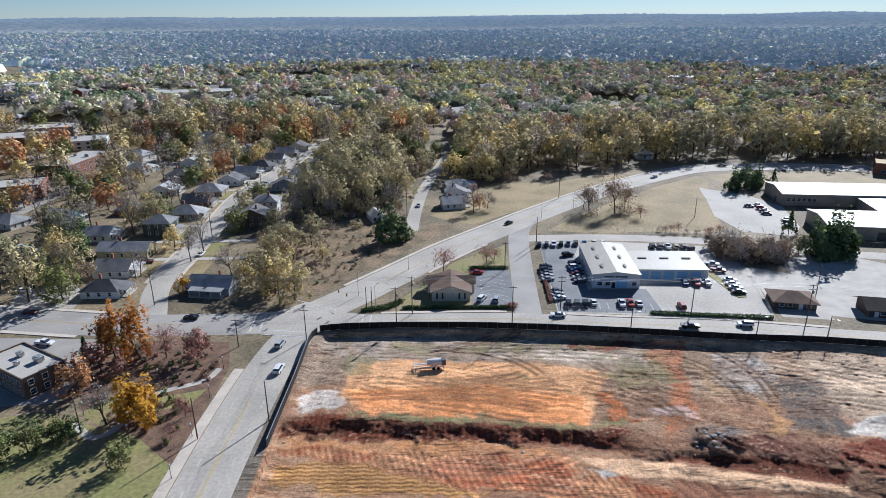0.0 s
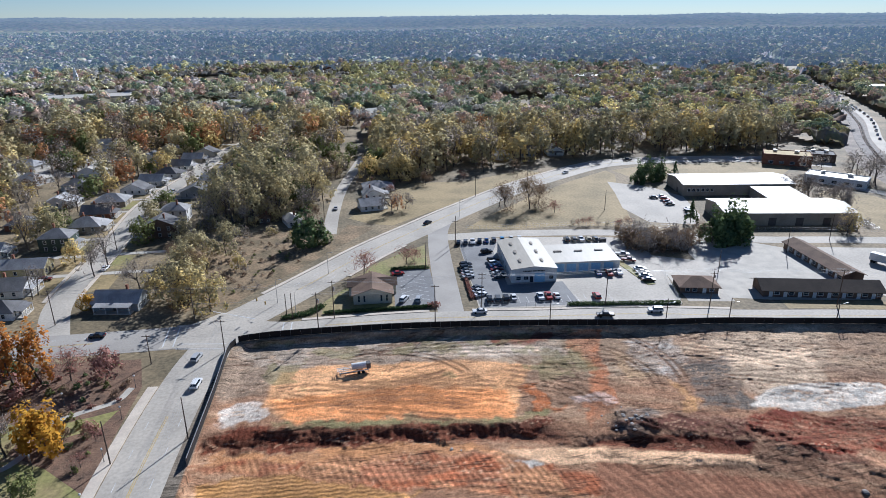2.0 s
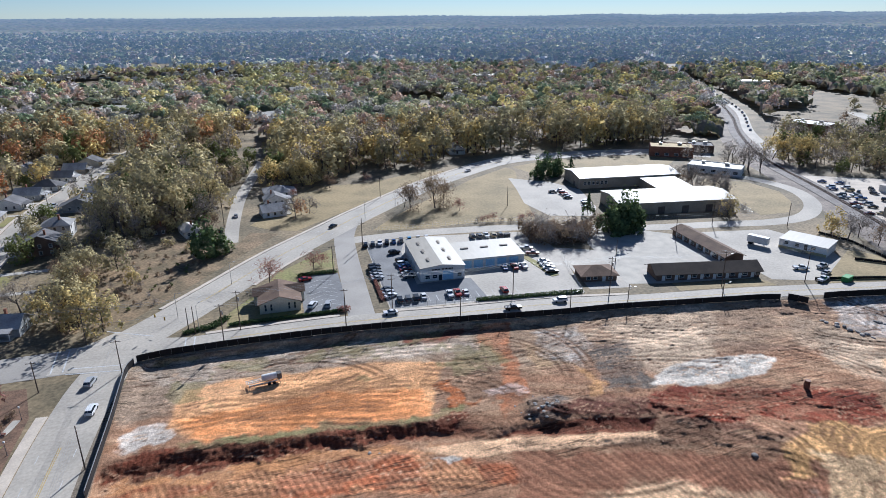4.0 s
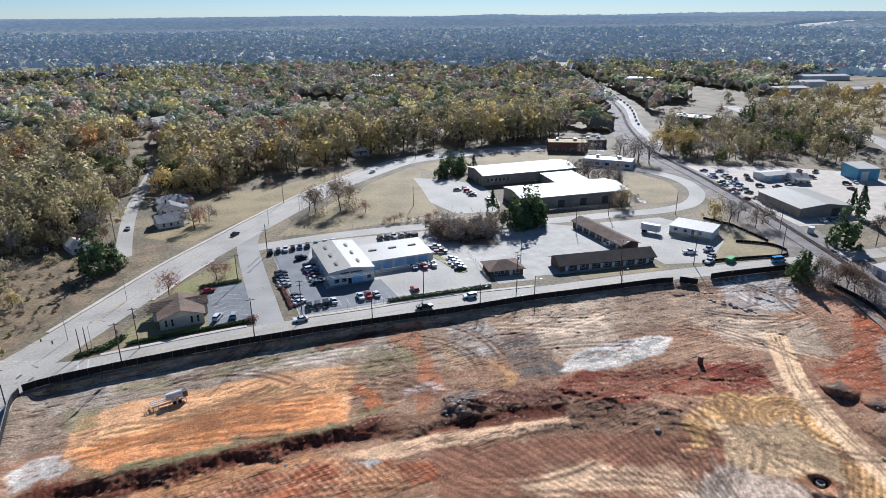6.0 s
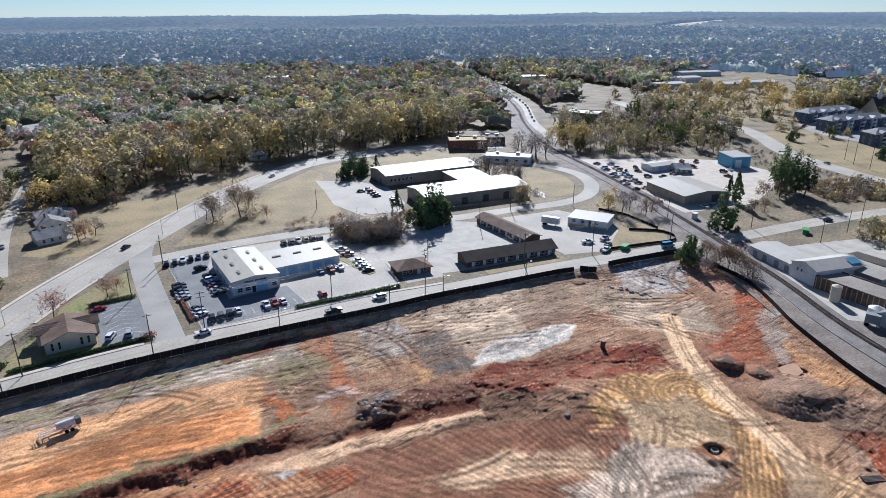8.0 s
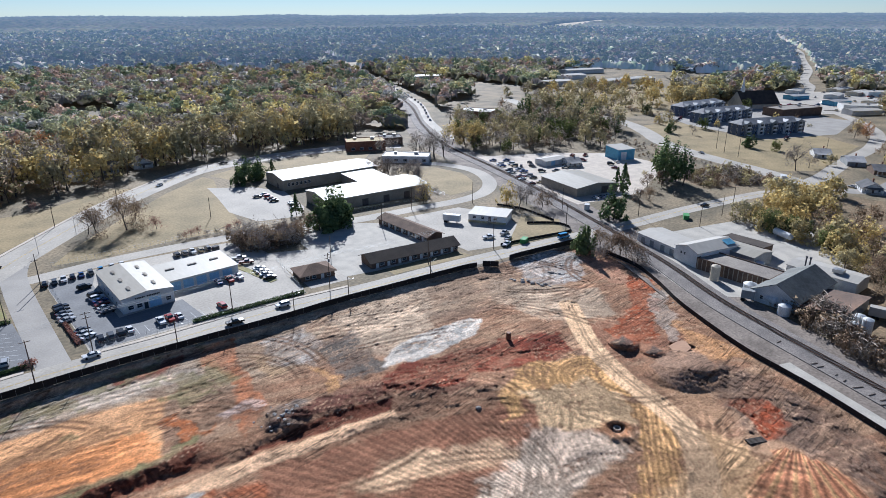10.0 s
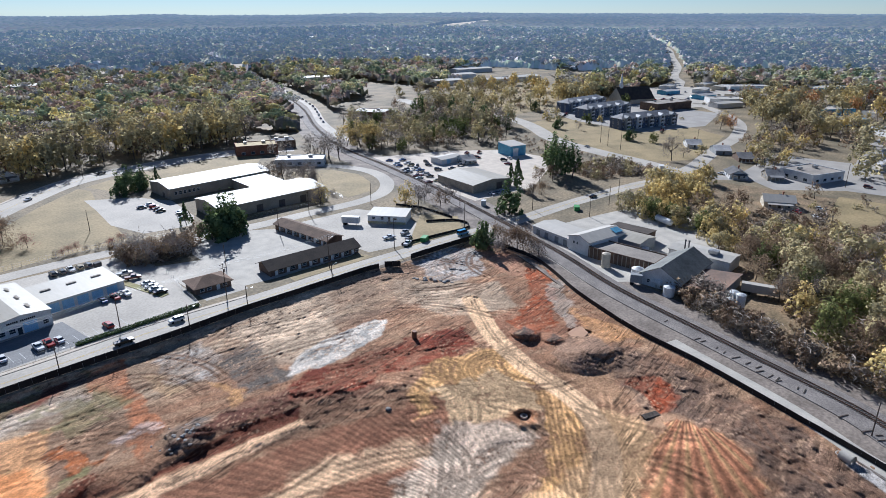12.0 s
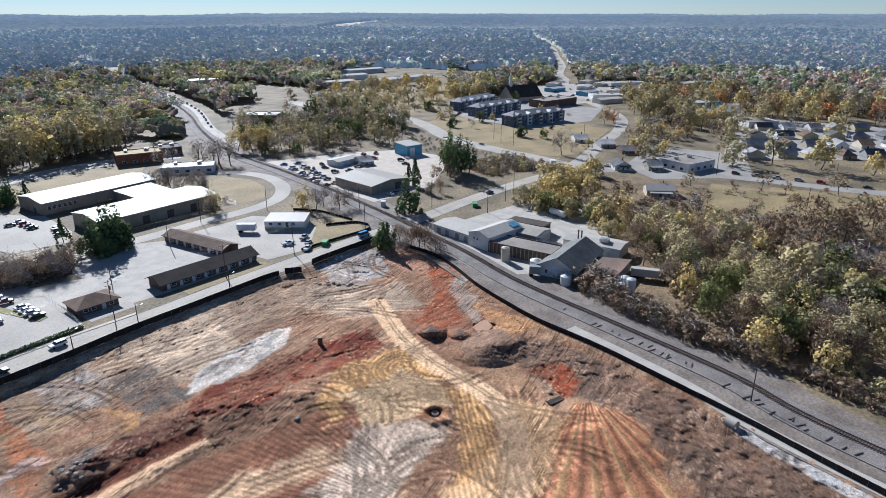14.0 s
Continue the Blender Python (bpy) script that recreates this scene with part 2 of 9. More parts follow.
PALETTE = dict(
    olive=[(0.303, 0.271, 0.161), (0.469, 0.4, 0.217), (0.636, 0.52, 0.273)],
    yellow=[(0.424, 0.357, 0.176), (0.621, 0.485, 0.208), (0.8, 0.613, 0.256)],
    green=[(0.0993, 0.124, 0.0495), (0.169, 0.188, 0.0694), (0.258, 0.258, 0.0945)],
    pine=[(0.065, 0.104, 0.0468), (0.124, 0.169, 0.0715), (0.208, 0.247, 0.104)],
    rust=[(0.338, 0.169, 0.091), (0.494, 0.247, 0.117), (0.611, 0.351, 0.156)],
    twig=[(0.21, 0.145, 0.10), (0.30, 0.215, 0.145), (0.40, 0.30, 0.19)],
    gold=[(0.42, 0.21, 0.03), (0.56, 0.31, 0.045), (0.66, 0.41, 0.08)],
    orange=[(0.40, 0.155, 0.04), (0.52, 0.23, 0.06), (0.60, 0.33, 0.095)],
    maroon=[(0.25, 0.13, 0.11), (0.36, 0.19, 0.15), (0.45, 0.26, 0.20)],
    grey=[(0.24, 0.20, 0.175), (0.33, 0.285, 0.245), (0.42, 0.37, 0.32)],
)
LEAF = {k: foliage(k + "_foliage", c, 0.1 if k in ("grey", "pine") else 0.25) for k, c in PALETTE.items()}
# ---- mesh helpers ----
class Solid:
    """Gathers vertices and faces of one part."""

    def __init__(self):
        self.v, self.f = [], []

    def add(self, verts, faces):
        n = len(self.v)
        self.v += [tuple(p) for p in verts]
        self.f += [tuple(i + n for i in q) for q in faces]
        return self

    def box(self, x0, y0, z0, x1, y1, z1):
        return self.add([(x, y, z) for z in (z0, z1) for x, y in ((x0, y0), (x1, y0), (x1, y1), (x0, y1))],
                        [(3, 2, 1, 0), (4, 5, 6, 7), (0, 1, 5, 4), (1, 2, 6, 5), (2, 3, 7, 6), (3, 0, 4, 7)])

    def prism(self, poly, z0, z1):
        n = len(poly)
        return self.add([(x, y, z) for z in (z0, z1) for x, y in poly],
                        [tuple(range(n))[::-1], tuple(range(n, 2 * n))] + [(i, (i + 1) % n, n + (i + 1) % n, n + i) for i in range(n)])

    def tube(self, p, q, r0, r1=None, n=8, cap=True):
        r1 = r0 if r1 is None else r1
        p, q = Vector(p), Vector(q)
        w = (q - p).normalized()
        u = w.orthogonal().normalized()
        k = w.cross(u)
        ring = [(math.cos(2 * math.pi * i / n), math.sin(2 * math.pi * i / n)) for i in range(n)]
        vs = [p + (u * c + k * s) * r0 for c, s in ring] + [q + (u * c + k * s) * r1 for c, s in ring]
        fs = [(i, (i + 1) % n, n + (i + 1) % n, n + i) for i in range(n)]
        return self.add(vs, fs + ([tuple(range(n))[::-1], tuple(range(n, 2 * n))] if cap else []))

    def extrude_profile(self, prof, y0, y1, inset=0.0):
        """A closed outline in x and z, swept from y0 to y1; inset narrows its top."""
        zs = [z for _, z in prof]
        lo, hi = min(zs), max(zs)
        n = len(prof)
        def side(y, s):
            return [(x, y + s * inset * (z - lo) / (hi - lo), z) for x, z in prof]
        return self.add(side(y0, 1) + side(y1, -1), [tuple(range(n)), tuple(range(n, 2 * n))[::-1]] + [(i, n + i, n + (i + 1) % n, (i + 1) % n) for i in range(n)])

    def mesh(self, name, mat, smooth=False):
        me = bpy.data.meshes.new(name)
        me.from_pydata(self.v, [], self.f)
        me.materials.append(mat)
        if smooth:
            me.polygons.foreach_set("use_smooth", [True] * len(me.polygons))
        me.update()
        return me


def part(name, solid, mat, parent, label="", smooth=False):
    ob = new(name, solid.mesh(name, mat, smooth) if isinstance(solid, Solid) else solid)
    ob.parent = parent
    return tagged(ob, label)


def thing(name, label, category, group="", at=None):
    ob = new(name)
    ob.empty_display_size = 0.3
    if at is not None:
        ob.matrix_basis = at
    return tagged(ob, label, category, group)


def setting(name, solid, mat, label="", smooth=False, kind="structure"):
    ob = new(name, solid.mesh(name, mat, smooth))
    return tagged(ob, label, "", "", kind)


def np_mesh(name, verts, quads, mat, colour=None, attr="kind", smooth=True, normals=None):
    """A mesh straight from arrays, with a colour for each vertex."""
    me = bpy.data.meshes.new(name)
    nv, nq, k = len(verts), len(quads), quads.shape[1]
    me.vertices.add(nv)
    me.vertices.foreach_set("co", verts.astype(np.float32).ravel())
    me.loops.add(nq * k)
    me.loops.foreach_set("vertex_index", quads.astype(np.int32).ravel())
    me.polygons.add(nq)
    me.polygons.foreach_set("loop_start", np.arange(0, nq * k, k, dtype=np.int32))
    me.update(calc_edges=True)
    if smooth:
        me.polygons.foreach_set("use_smooth", np.ones(nq, dtype=bool))
    if colour is not None:
        at = me.attributes.new(attr, "FLOAT_COLOR", "POINT")
        at.data.foreach_set("color", np.concatenate([colour, np.ones((nv, 1))], 1).astype(np.float32).ravel())
    me.materials.append(mat)
    if normals is not None:
        me.polygons.foreach_set("use_smooth", np.ones(nq, dtype=bool))
        me.normals_split_custom_set_from_vertices((normals / np.linalg.norm(normals, axis=1, keepdims=True)).astype(np.float32))
    return me


def offset_line(pts, d):
    """A line of points moved sideways by d (to its left)."""
    out = []
    for i, p in enumerate(pts):
        a, b = Vector(pts[max(0, i - 1)]), Vector(pts[min(len(pts) - 1, i + 1)])
        w = (b - a).normalized()
        out.append((p[0] - w.y * d, p[1] + w.x * d))
    return out


def smooth_line(pts, step=4.0):
    """A rounded line through the points, at even small steps."""
    P = [Vector(p) for p in pts]
    P = [2 * P[0] - P[1]] + P + [2 * P[-1] - P[-2]]
    out = []
    for i in range(1, len(P) - 2):
        a, b, c, d = P[i - 1:i + 3]
        n = max(1, int((c - b).length / step))
        for k in range(n):
            t = k / n
            out.append(tuple(0.5 * (2 * b + (c - a) * t + (2 * a - 5 * b + 4 * c - d) * t * t + (3 * b - a - 3 * c + d) * t ** 3)))
    return out + [tuple(P[-2])]


def ribbon(line, w, z0, z1, shift=0.0):
    s = Solid()
    l, r = offset_line(line, shift + w / 2), offset_line(line, shift - w / 2)
    n = len(line)
    s.add([(x, y, z1) for x, y in r] + [(x, y, z1) for x, y in l] + [(x, y, z0) for x, y in r] + [(x, y, z0) for x, y in l],
          [(i, i + 1, n + i + 1, n + i) for i in range(n - 1)] + [(2 * n + i, 2 * n + i + 1, i + 1, i) for i in range(n - 1)]
          + [(n + i, n + i + 1, 3 * n + i + 1, 3 * n + i) for i in range(n - 1)])
    return s


def along(line, step, start=0.0):
    """Points at even steps on a line, each with its heading in degrees."""
    out, want, run = [], start, 0.0
    for a, b in zip(line, line[1:]):
        a, b = Vector(a), Vector(b)
        d = (b - a).length
        while want <= run + d:
            p = a.lerp(b, (want - run) / d)
            out.append((p.x, p.y, math.degrees(math.atan2(b.y - a.y, b.x - a.x))))
            want += step
        run += d
    return out


def inside(x, y, poly):
    """Which of the points lie in the polygon."""
    x, y = np.asarray(x, float), np.asarray(y, float)
    r = np.zeros(x.shape, bool)
    for (x0, y0), (x1, y1) in zip(poly, poly[1:] + poly[:1]):
        if y0 != y1:
            r ^= ((y0 > y) != (y1 > y)) & (x < (x1 - x0) * (y - y0) / (y1 - y0) + x0)
    return r


def distance(x, y, line, closed=False):
    """How far the points lie from a line."""
    best = np.full(np.shape(x), 1e9)
    pts = list(line) + ([line[0]] if closed else [])
    for (x0, y0), (x1, y1) in zip(pts, pts[1:]):
        dx, dy = x1 - x0, y1 - y0
        t = np.clip(((x - x0) * dx + (y - y0) * dy) / (dx * dx + dy * dy + 1e-9), 0, 1)
        best = np.minimum(best, np.hypot(x - x0 - t * dx, y - y0 - t * dy))
    return best


def step01(a, b, x):
    t = np.clip((x - a) / (b - a), 0, 1)
    return t * t * (3 - 2 * t)


GRID = np.random.default_rng(5).random((256, 256))


def value_noise(x, y, size):
    x, y = np.asarray(x, float) / size, np.asarray(y, float) / size
    i, j = np.floor(x).astype(int), np.floor(y).astype(int)
    u, v = x - i, y - j
    u, v = u * u * (3 - 2 * u), v * v * (3 - 2 * v)
    def G(a, b):
        return GRID[a % 256, b % 256]
    return (G(i, j) * (1 - u) + G(i + 1, j) * u) * (1 - v) + (G(i, j + 1) * (1 - u) + G(i + 1, j + 1) * u) * v


def fbm(x, y, size, octaves=4):
    s, k = 0, 1
    for o in range(octaves):
        s = s + k * (value_noise(x + 37.7 * o, y - 11.3 * o, size / 2 ** o) - 0.5)
        k *= 0.55
    return s

# ---- plan: lines of roads, rails and fences (metres; the camera stands over 0, 0) ----
SITE = [(-39.5, -60), (-39.5, 118), (-39.2, 146), (-39.5, 168), (-37.5, 173), (-28, 174.6), (2, 174.6), (30, 172.6), (58, 169.2), (85, 165.2), (107, 163),
        (125, 160), (158, 154.6), (164, 152.2), (170, 150), (181, 148.6), (210, 143), (209, 128), (205, 112), (196, 98), (186, 85), (177, 70), (170, 56.5), (163, 37), (152, 13), (144, -4), (134, -23), (116, -60)]
ROAD_A = smooth_line([(-48.5, -80), (-49, 60), (-49.2, 102), (-49, 124), (-48, 146), (-46, 164), (-42, 180)])
ROAD_B = smooth_line([(-420, 216), (-260, 200), (-141, 184), (-106, 179), (-80, 178.5), (-44, 179)])
ROAD_C = smooth_line([(-46, 179), (-20, 180), (20, 180), (54, 176), (86, 173), (120, 166.3), (160, 160), (215, 148.5), (250, 141), (290, 134), (340, 122), (372, 108)])
ROAD_D = smooth_line([(-44, 183), (-33, 196), (-17, 217), (4, 245), (28, 272), (48, 294), (86, 332), (120, 359), (150, 378), (180, 383), (225, 381), (262, 372), (290, 352)])
ROAD_E = smooth_line([(-92, 181), (-101, 208), (-103, 240), (-104, 275), (-107, 330), (-99, 390), (-93, 455), (-80, 500), (-60, 590)])
ROAD_F = smooth_line([(-14, 268), (-13, 300), (-10, 340), (-3, 386), (4, 430)])
ROAD_G = smooth_line([(27, 183), (28.5, 208), (30.5, 238), (33, 262), (38, 280)])
ROAD_H = smooth_line([(36, 256), (70, 256), (110, 250), (140, 240), (165, 232), (195, 227), (222, 222), (243, 225), (262, 240), (273, 262), (272, 285), (262, 305), (254, 325)])
ROAD_W = smooth_line([(376, 108), (386, 123), (396, 144), (406, 172), (421, 206), (438, 231), (461, 254), (485, 282), (505, 318), (507, 356), (510, 406), (540, 470)])
ROAD_X = smooth_line([(372, 108), (392, 70), (398, 20), (396, -40), (400, -120)])
ROAD_Y = smooth_line([(382, 112), (409, 111.4), (461, 115), (526, 117), (600, 135), (680, 185), (748, 233), (830, 262), (911, 286), (993, 321), (1198, 383), (1474, 486), (1702, 577), (2130, 800)])
RAIL = smooth_line([(128, -70), (150, -19), (163, 1), (177, 32), (196, 75), (219, 114), (259, 195.6), (285, 257), (316, 336), (362, 412), (424, 498), (492, 610), (560, 740), (690, 1000)], 3.0)
HIGHWAY = smooth_line([(334, 345), (378, 418), (446, 510), (510, 625), (580, 770), (700, 1000), (860, 1300)])


def rise(x, y):
    """Height of the land: level round the site, low hills further out, a ridge raised to fill the camera's view up to
    the horizon.
    """
    r = np.hypot(x, y)
    return step01(700, 1600, r) * 16 * fbm(x, y, 900, 3) + step01(1500, 4600, r) * (60 + 10 * fbm(x, y, 1500, 2))


# ---- the ground, one sheet to the horizon ----
n = 135
s = np.linspace(-1, 1, 2 * n + 1)
span = 121 * np.sinh(4.3 * s)
gx, gy = np.meshgrid(span + 80, span + 120)
gz = rise(gx, gy)
ids = np.arange(gx.size).reshape(gx.shape)
quads = np.stack([ids[:-1, :-1], ids[:-1, 1:], ids[1:, 1:], ids[1:, :-1]], -1).reshape(-1, 4)
within_site = inside(gx.ravel(), gy.ravel(), SITE)
quads = quads[~within_site[quads].any(1)]
ground = new("ground", np_mesh("ground", np.stack([gx.ravel(), gy.ravel(), gz.ravel()], 1), quads, M["turf"]))
tagged(ground, "dry brown autumn ground with worn grass and bare soil", "", "", "structure")

# ---- roads, kerbs and markings ----
def road(name, line, w, mat, z, label):
    return setting(name, ribbon(line, w, -0.3, z), mat, label)


def sidewalk(line, shift, w=1.8, z=0.17, name="pavement"):
    return setting(name, ribbon(line, w, -0.3, z, shift), M["pavement"], "pale concrete pavement with a raised kerb")


def stripe(line, shift, mat, z, w=0.16, dash=0.0, name="road_marking"):
    s = Solid()
    if dash:
        l = offset_line(line, shift)
        for x, y, h in along(l, dash * 3.5, 2.0):
            c, n2 = math.cos(radians(h)), math.sin(radians(h))
            s.add([(x - n2 * -w / 2, y + c * -w / 2, z), (x + c * dash - n2 * -w / 2, y + n2 * dash + c * -w / 2, z), (x + c * dash - n2 * w / 2, y + n2 * dash + c * w / 2, z), (x - n2 * w / 2, y + c * w / 2, z)], [(0, 1, 2, 3)])
    else:
        s = ribbon(line, w, z - 0.02, z, shift)
    return setting(name, s, mat, "worn painted road line")


road("road_1", ROAD_D, 15.5, M["asphalt_old"], 0.030, "wide pale asphalt avenue curving uphill")
road("road_2", ROAD_A, 13.0, M["asphalt_old"], 0.036, "pale asphalt street beside the building site")
road("road_3", ROAD_B, 14.5, M["asphalt"], 0.042, "grey asphalt cross street")
road("road_4", ROAD_C, 8.6, M["asphalt_old"], 0.048, "two-lane asphalt street along the site fence")
road("road_5", ROAD_E, 9.0, M["asphalt_old"], 0.024, "residential street of worn pale asphalt")
road("road_6", ROAD_F, 6.2, M["asphalt_old"], 0.022, "narrow residential lane")
road("road_7", ROAD_G, 8.5, M["asphalt"], 0.027, "short side street between parking lots")
road("road_8", ROAD_H, 8.0, M["asphalt_old"], 0.021, "curving service road behind the warehouses")
road("road_9", ROAD_W, 14.0, M["asphalt_old"], 0.026, "broad road rising past the apartments")
road("road_10", ROAD_X, 11.0, M["asphalt"], 0.029, "cross street beyond the railway")
road("road_11", ROAD_Y[:82], 10.0, M["asphalt_old"], 0.033, "road leading to distant shops")
far_way = ribbon(ROAD_Y[81:], 13.0, -2.0, 0.5)
far_way.v = [(x, y, z + float(rise(np.array(x), np.array(y)))) for x, y, z in far_way.v]
setting("road_13", far_way, M["asphalt_old"], "pale road winding away through distant woods")
road("road_12", HIGHWAY, 8.0, M["asphalt_old"], 0.035, "straight road beside the railway")
setting("junction", Solid().prism([(-56, 172), (-40, 170), (-34, 176), (-24, 176.5), (-24, 184), (-32, 186), (-36, 194), (-46, 194), (-54, 187), (-58, 187), (-60, 172)], -0.3, 0.054), M["asphalt_old"], "wide asphalt road junction")
for sh in (-0.2, 0.2):
    stripe(ROAD_C[8:], sh, M["paint_yellow"], 0.060, 0.13)
    stripe(ROAD_A[:-10], sh, M["paint_yellow"], 0.050, 0.13)
    stripe(ROAD_D[8:], sh, M["paint_yellow"], 0.042, 0.13)
    stripe(ROAD_B[:-9], sh, M["paint_yellow"], 0.055, 0.13)
for sh in (-3.7, 3.7):
    stripe(ROAD_D[8:], sh, M["paint_white"], 0.042, 0.14, 3.0)
    stripe(ROAD_A[10:-10], sh, M["paint_white"], 0.050, 0.14, 3.0)
    stripe(ROAD_B[:-9], sh, M["paint_white"], 0.055, 0.14, 3.0)
# crosswalks and stop bars at the junction
for a, b in (((-55, 171.5), (-41, 169.5)), ((-55, 174.5), (-41, 172.5)), ((-60, 186), (-59, 173)), ((-57, 186), (-56, 173)), ((-49, 195.5), (-35, 188)), ((-25.5, 184), (-25.5, 176.5)), ((-23, 184), (-23, 176.5))):
    s = Solid()
    w = (Vector(b) - Vector(a)).normalized()
    q = Vector((-w.y, w.x)) * 0.2
    s.add([(*(Vector(a) - q), 0.066), (*(Vector(b) - q), 0.066), (*(Vector(b) + q), 0.066), (*(Vector(a) + q), 0.066)], [(0, 1, 2, 3)])
    setting("crosswalk_line", s, M["paint_white"], "white crosswalk line")
sidewalk(ROAD_A[2:-7], 8.0, 2.6)
sidewalk(ROAD_D[6:], 8.6, 1.5)
sidewalk(ROAD_D[12:22], -8.4, 1.2)
sidewalk(ROAD_C[6:17], 5.2, 1.4)
sidewalk(ROAD_C[19:40], 5.2, 1.4)
sidewalk(ROAD_B[:-16], 8.2, 1.6)
sidewalk(ROAD_B[:-16], -8.2, 1.6)
sidewalk(ROAD_E[8:], 5.4, 1.3)
sidewalk(ROAD_E[8:], -5.4, 1.3)


def patch(name, poly, mat, z, label, z0=-0.3):
    return setting(name, Solid().prism(poly, z0, z), mat, label)


patch("parking_lot_1", [(36.5, 184.5), (103, 177.5), (112.5, 215), (113, 243), (72, 250.5), (40, 252)], M["asphalt_old"], 0.012, "sun-bleached car lot of pale asphalt")
patch("parking_lot_1b", [(37, 185), (70, 182.5), (70, 202), (50, 202), (52, 236), (56, 247), (40, 250)], M["asphalt_dark"], 0.022, "darker resealed part of the car lot")
patch("parking_lot_2", [(9.6, 190), (24, 190.5), (24.5, 221), (10.5, 222)], M["asphalt_dark"], 0.014, "small parking lot of dark asphalt")
patch("lawn_1", [(-14, 188), (9, 188), (9.5, 222), (24, 223), (25.8, 248), (19, 243), (4, 229), (-6, 209), (-14, 197)], M["lawn_green"], 0.008, "yellow-green lawn in the wedge between two streets")
patch("parking_lot_3", [(121, 180), (133, 176.5), (166, 171), (169, 221), (160, 229), (136, 236), (128, 222)], M["concrete"], 0.010, "pale concrete motel yard")
patch("parking_lot_4", [(106, 179.5), (121, 177), (127, 214), (112, 222)], M["asphalt_old"], 0.009, "worn asphalt yard round a small building")
patch("parking_lot_5", [(172, 168), (200, 157), (212, 176), (219, 190), (212, 214), (176, 221)], M["asphalt_old"], 0.011, "broken asphalt yard before a white building")
patch("lawn_2", [(46, 266), (65, 262), (92, 263), (121, 258), (128, 283), (138, 318), (150, 352), (148, 362), (118, 340), (86, 310), (60, 284)], M["lawn_brown"], 0.007, "wide slope of dry yellow-brown grass")
patch("parking_lot_6", [(127, 285), (130, 262), (150, 255), (158, 268), (166, 300), (158, 320), (139, 336), (134, 312)], M["asphalt_old"], 0.013, "pale asphalt parking lot beside the warehouses")
patch("lawn_3", [(152, 362), (160, 330), (175, 335), (240, 330), (262, 350), (250, 368), (180, 372)], M["lawn_brown"], 0.007, "dry grass verge below the curving avenue")
patch("lawn_4", [(14, 276), (40, 300), (74, 334), (110, 362), (100, 372), (60, 350), (30, 352), (14, 330), (0, 300), (-6, 290), (4, 280)], M["lawn_brown"], 0.009, "dry grass slope below the woods")
patch("lawn_5", [(136, 176), (168, 170), (170, 163.5), (135, 169.5)], M["lawn_brown"], 0.016, "strip of mown brown grass before the motel")
patch("lawn_6", [(224, 232), (240, 232), (255, 246), (264, 264), (262, 285), (246, 300), (236, 292), (232, 262)], M["lawn_brown"], 0.007, "round island of dry grass inside a bend")
patch("yard_1", [(258, 176), (300, 166), (342, 180), (372, 200), (376, 232), (348, 262), (300, 290), (286, 255), (270, 210)], M["pavement"], 0.009, "dusty pale salvage yard")
patch("yard_2", [(196, 86), (224, 132), (262, 120), (300, 106), (300, 84), (262, 58), (236, 52), (212, 66)], M["concrete"], 0.011, "pale concrete factory yard")
patch("woods_floor_1", [(208, 42), (236, 46), (268, 54), (304, 84), (372, 90), (372, 10), (300, 0), (250, -80), (152, -90), (160, -40), (172, -10), (186, 16)], M["scrub"], 0.004, "brown leaf litter and dead weeds under the trees")
patch("scrub_1", [(-44, 200), (-34, 214), (-14, 244), (6, 274), (-6, 280), (-12, 262), (-18, 274), (-40, 280), (-66, 262), (-72, 220), (-62, 196)], M["scrub"], 0.006, "overgrown slope of brown weeds and brush")
patch("park_lawn_1", [(-58, 30), (-58, 112), (-70, 122), (-98, 132), (-150, 120), (-150, 30)], M["lawn_green"], 0.008, "patchy green and brown park lawn")
patch("park_bed", [(-58.5, 112), (-58.5, 152), (-63, 167), (-92, 168), (-96, 150), (-90, 134), (-70, 122)], M["mulch"], 0.010, "mulched planting bed with fallen leaves")
patch("parking_lot_7", [(-97, 136), (-96, 169), (-150, 172), (-150, 126), (-118, 134)], M["asphalt"], 0.012, "asphalt lot beside a brick office")
patch("field_1", [(402, 135), (410, 172), (425, 206), (442, 230), (464, 251), (490, 276), (530, 268), (500, 205), (520, 175), (545, 158), (520, 124), (420, 118)], M["lawn_brown"], 0.007, "grass bank below apartment blocks")
patch("parking_lot_8", [(500, 180), (560, 150), (640, 160), (660, 260), (560, 300), (520, 250)], M["asphalt"], 0.010, "parking round apartment blocks")
patch("field_2", [(300, -120), (300, 10), (384, 0), (384, -120)], M["lawn_brown"], 0.006, "open field of dry grass")
patch("field_3", [(520, 310), (600, 300), (740, 360), (760, 470), (620, 480), (540, 420)], M["lawn_brown"], 0.012, "broad dry grass field with scattered trees")
patch("parking_lot_9", [(372, 60), (396, 84), (470, 80), (470, 20), (404, 10)], M["asphalt"], 0.014, "asphalt lots of roadside businesses")
patch("lot_island", [(94.5, 227), (97, 227), (101.5, 194.5), (98.5, 194)], M["lawn_green"], 0.15, "grass strip inside the car lot")
patch("scrub_2", [(358, 176), (402, 153), (374, 118), (332, 146), (342, 170)], M["scrub"], 0.012, "brown brush and dead weeds on a slope")
patch("scrub_3", [(240, -60), (262, 10), (335, -6), (330, -90), (250, -90)], M["scrub"], 0.008, "dark brown brushy clearing")
patch("lawn_7", [(186, 160), (216, 153), (232, 168), (224, 184)], M["lawn_brown"], 0.013, "patch of dry grass by the gate")
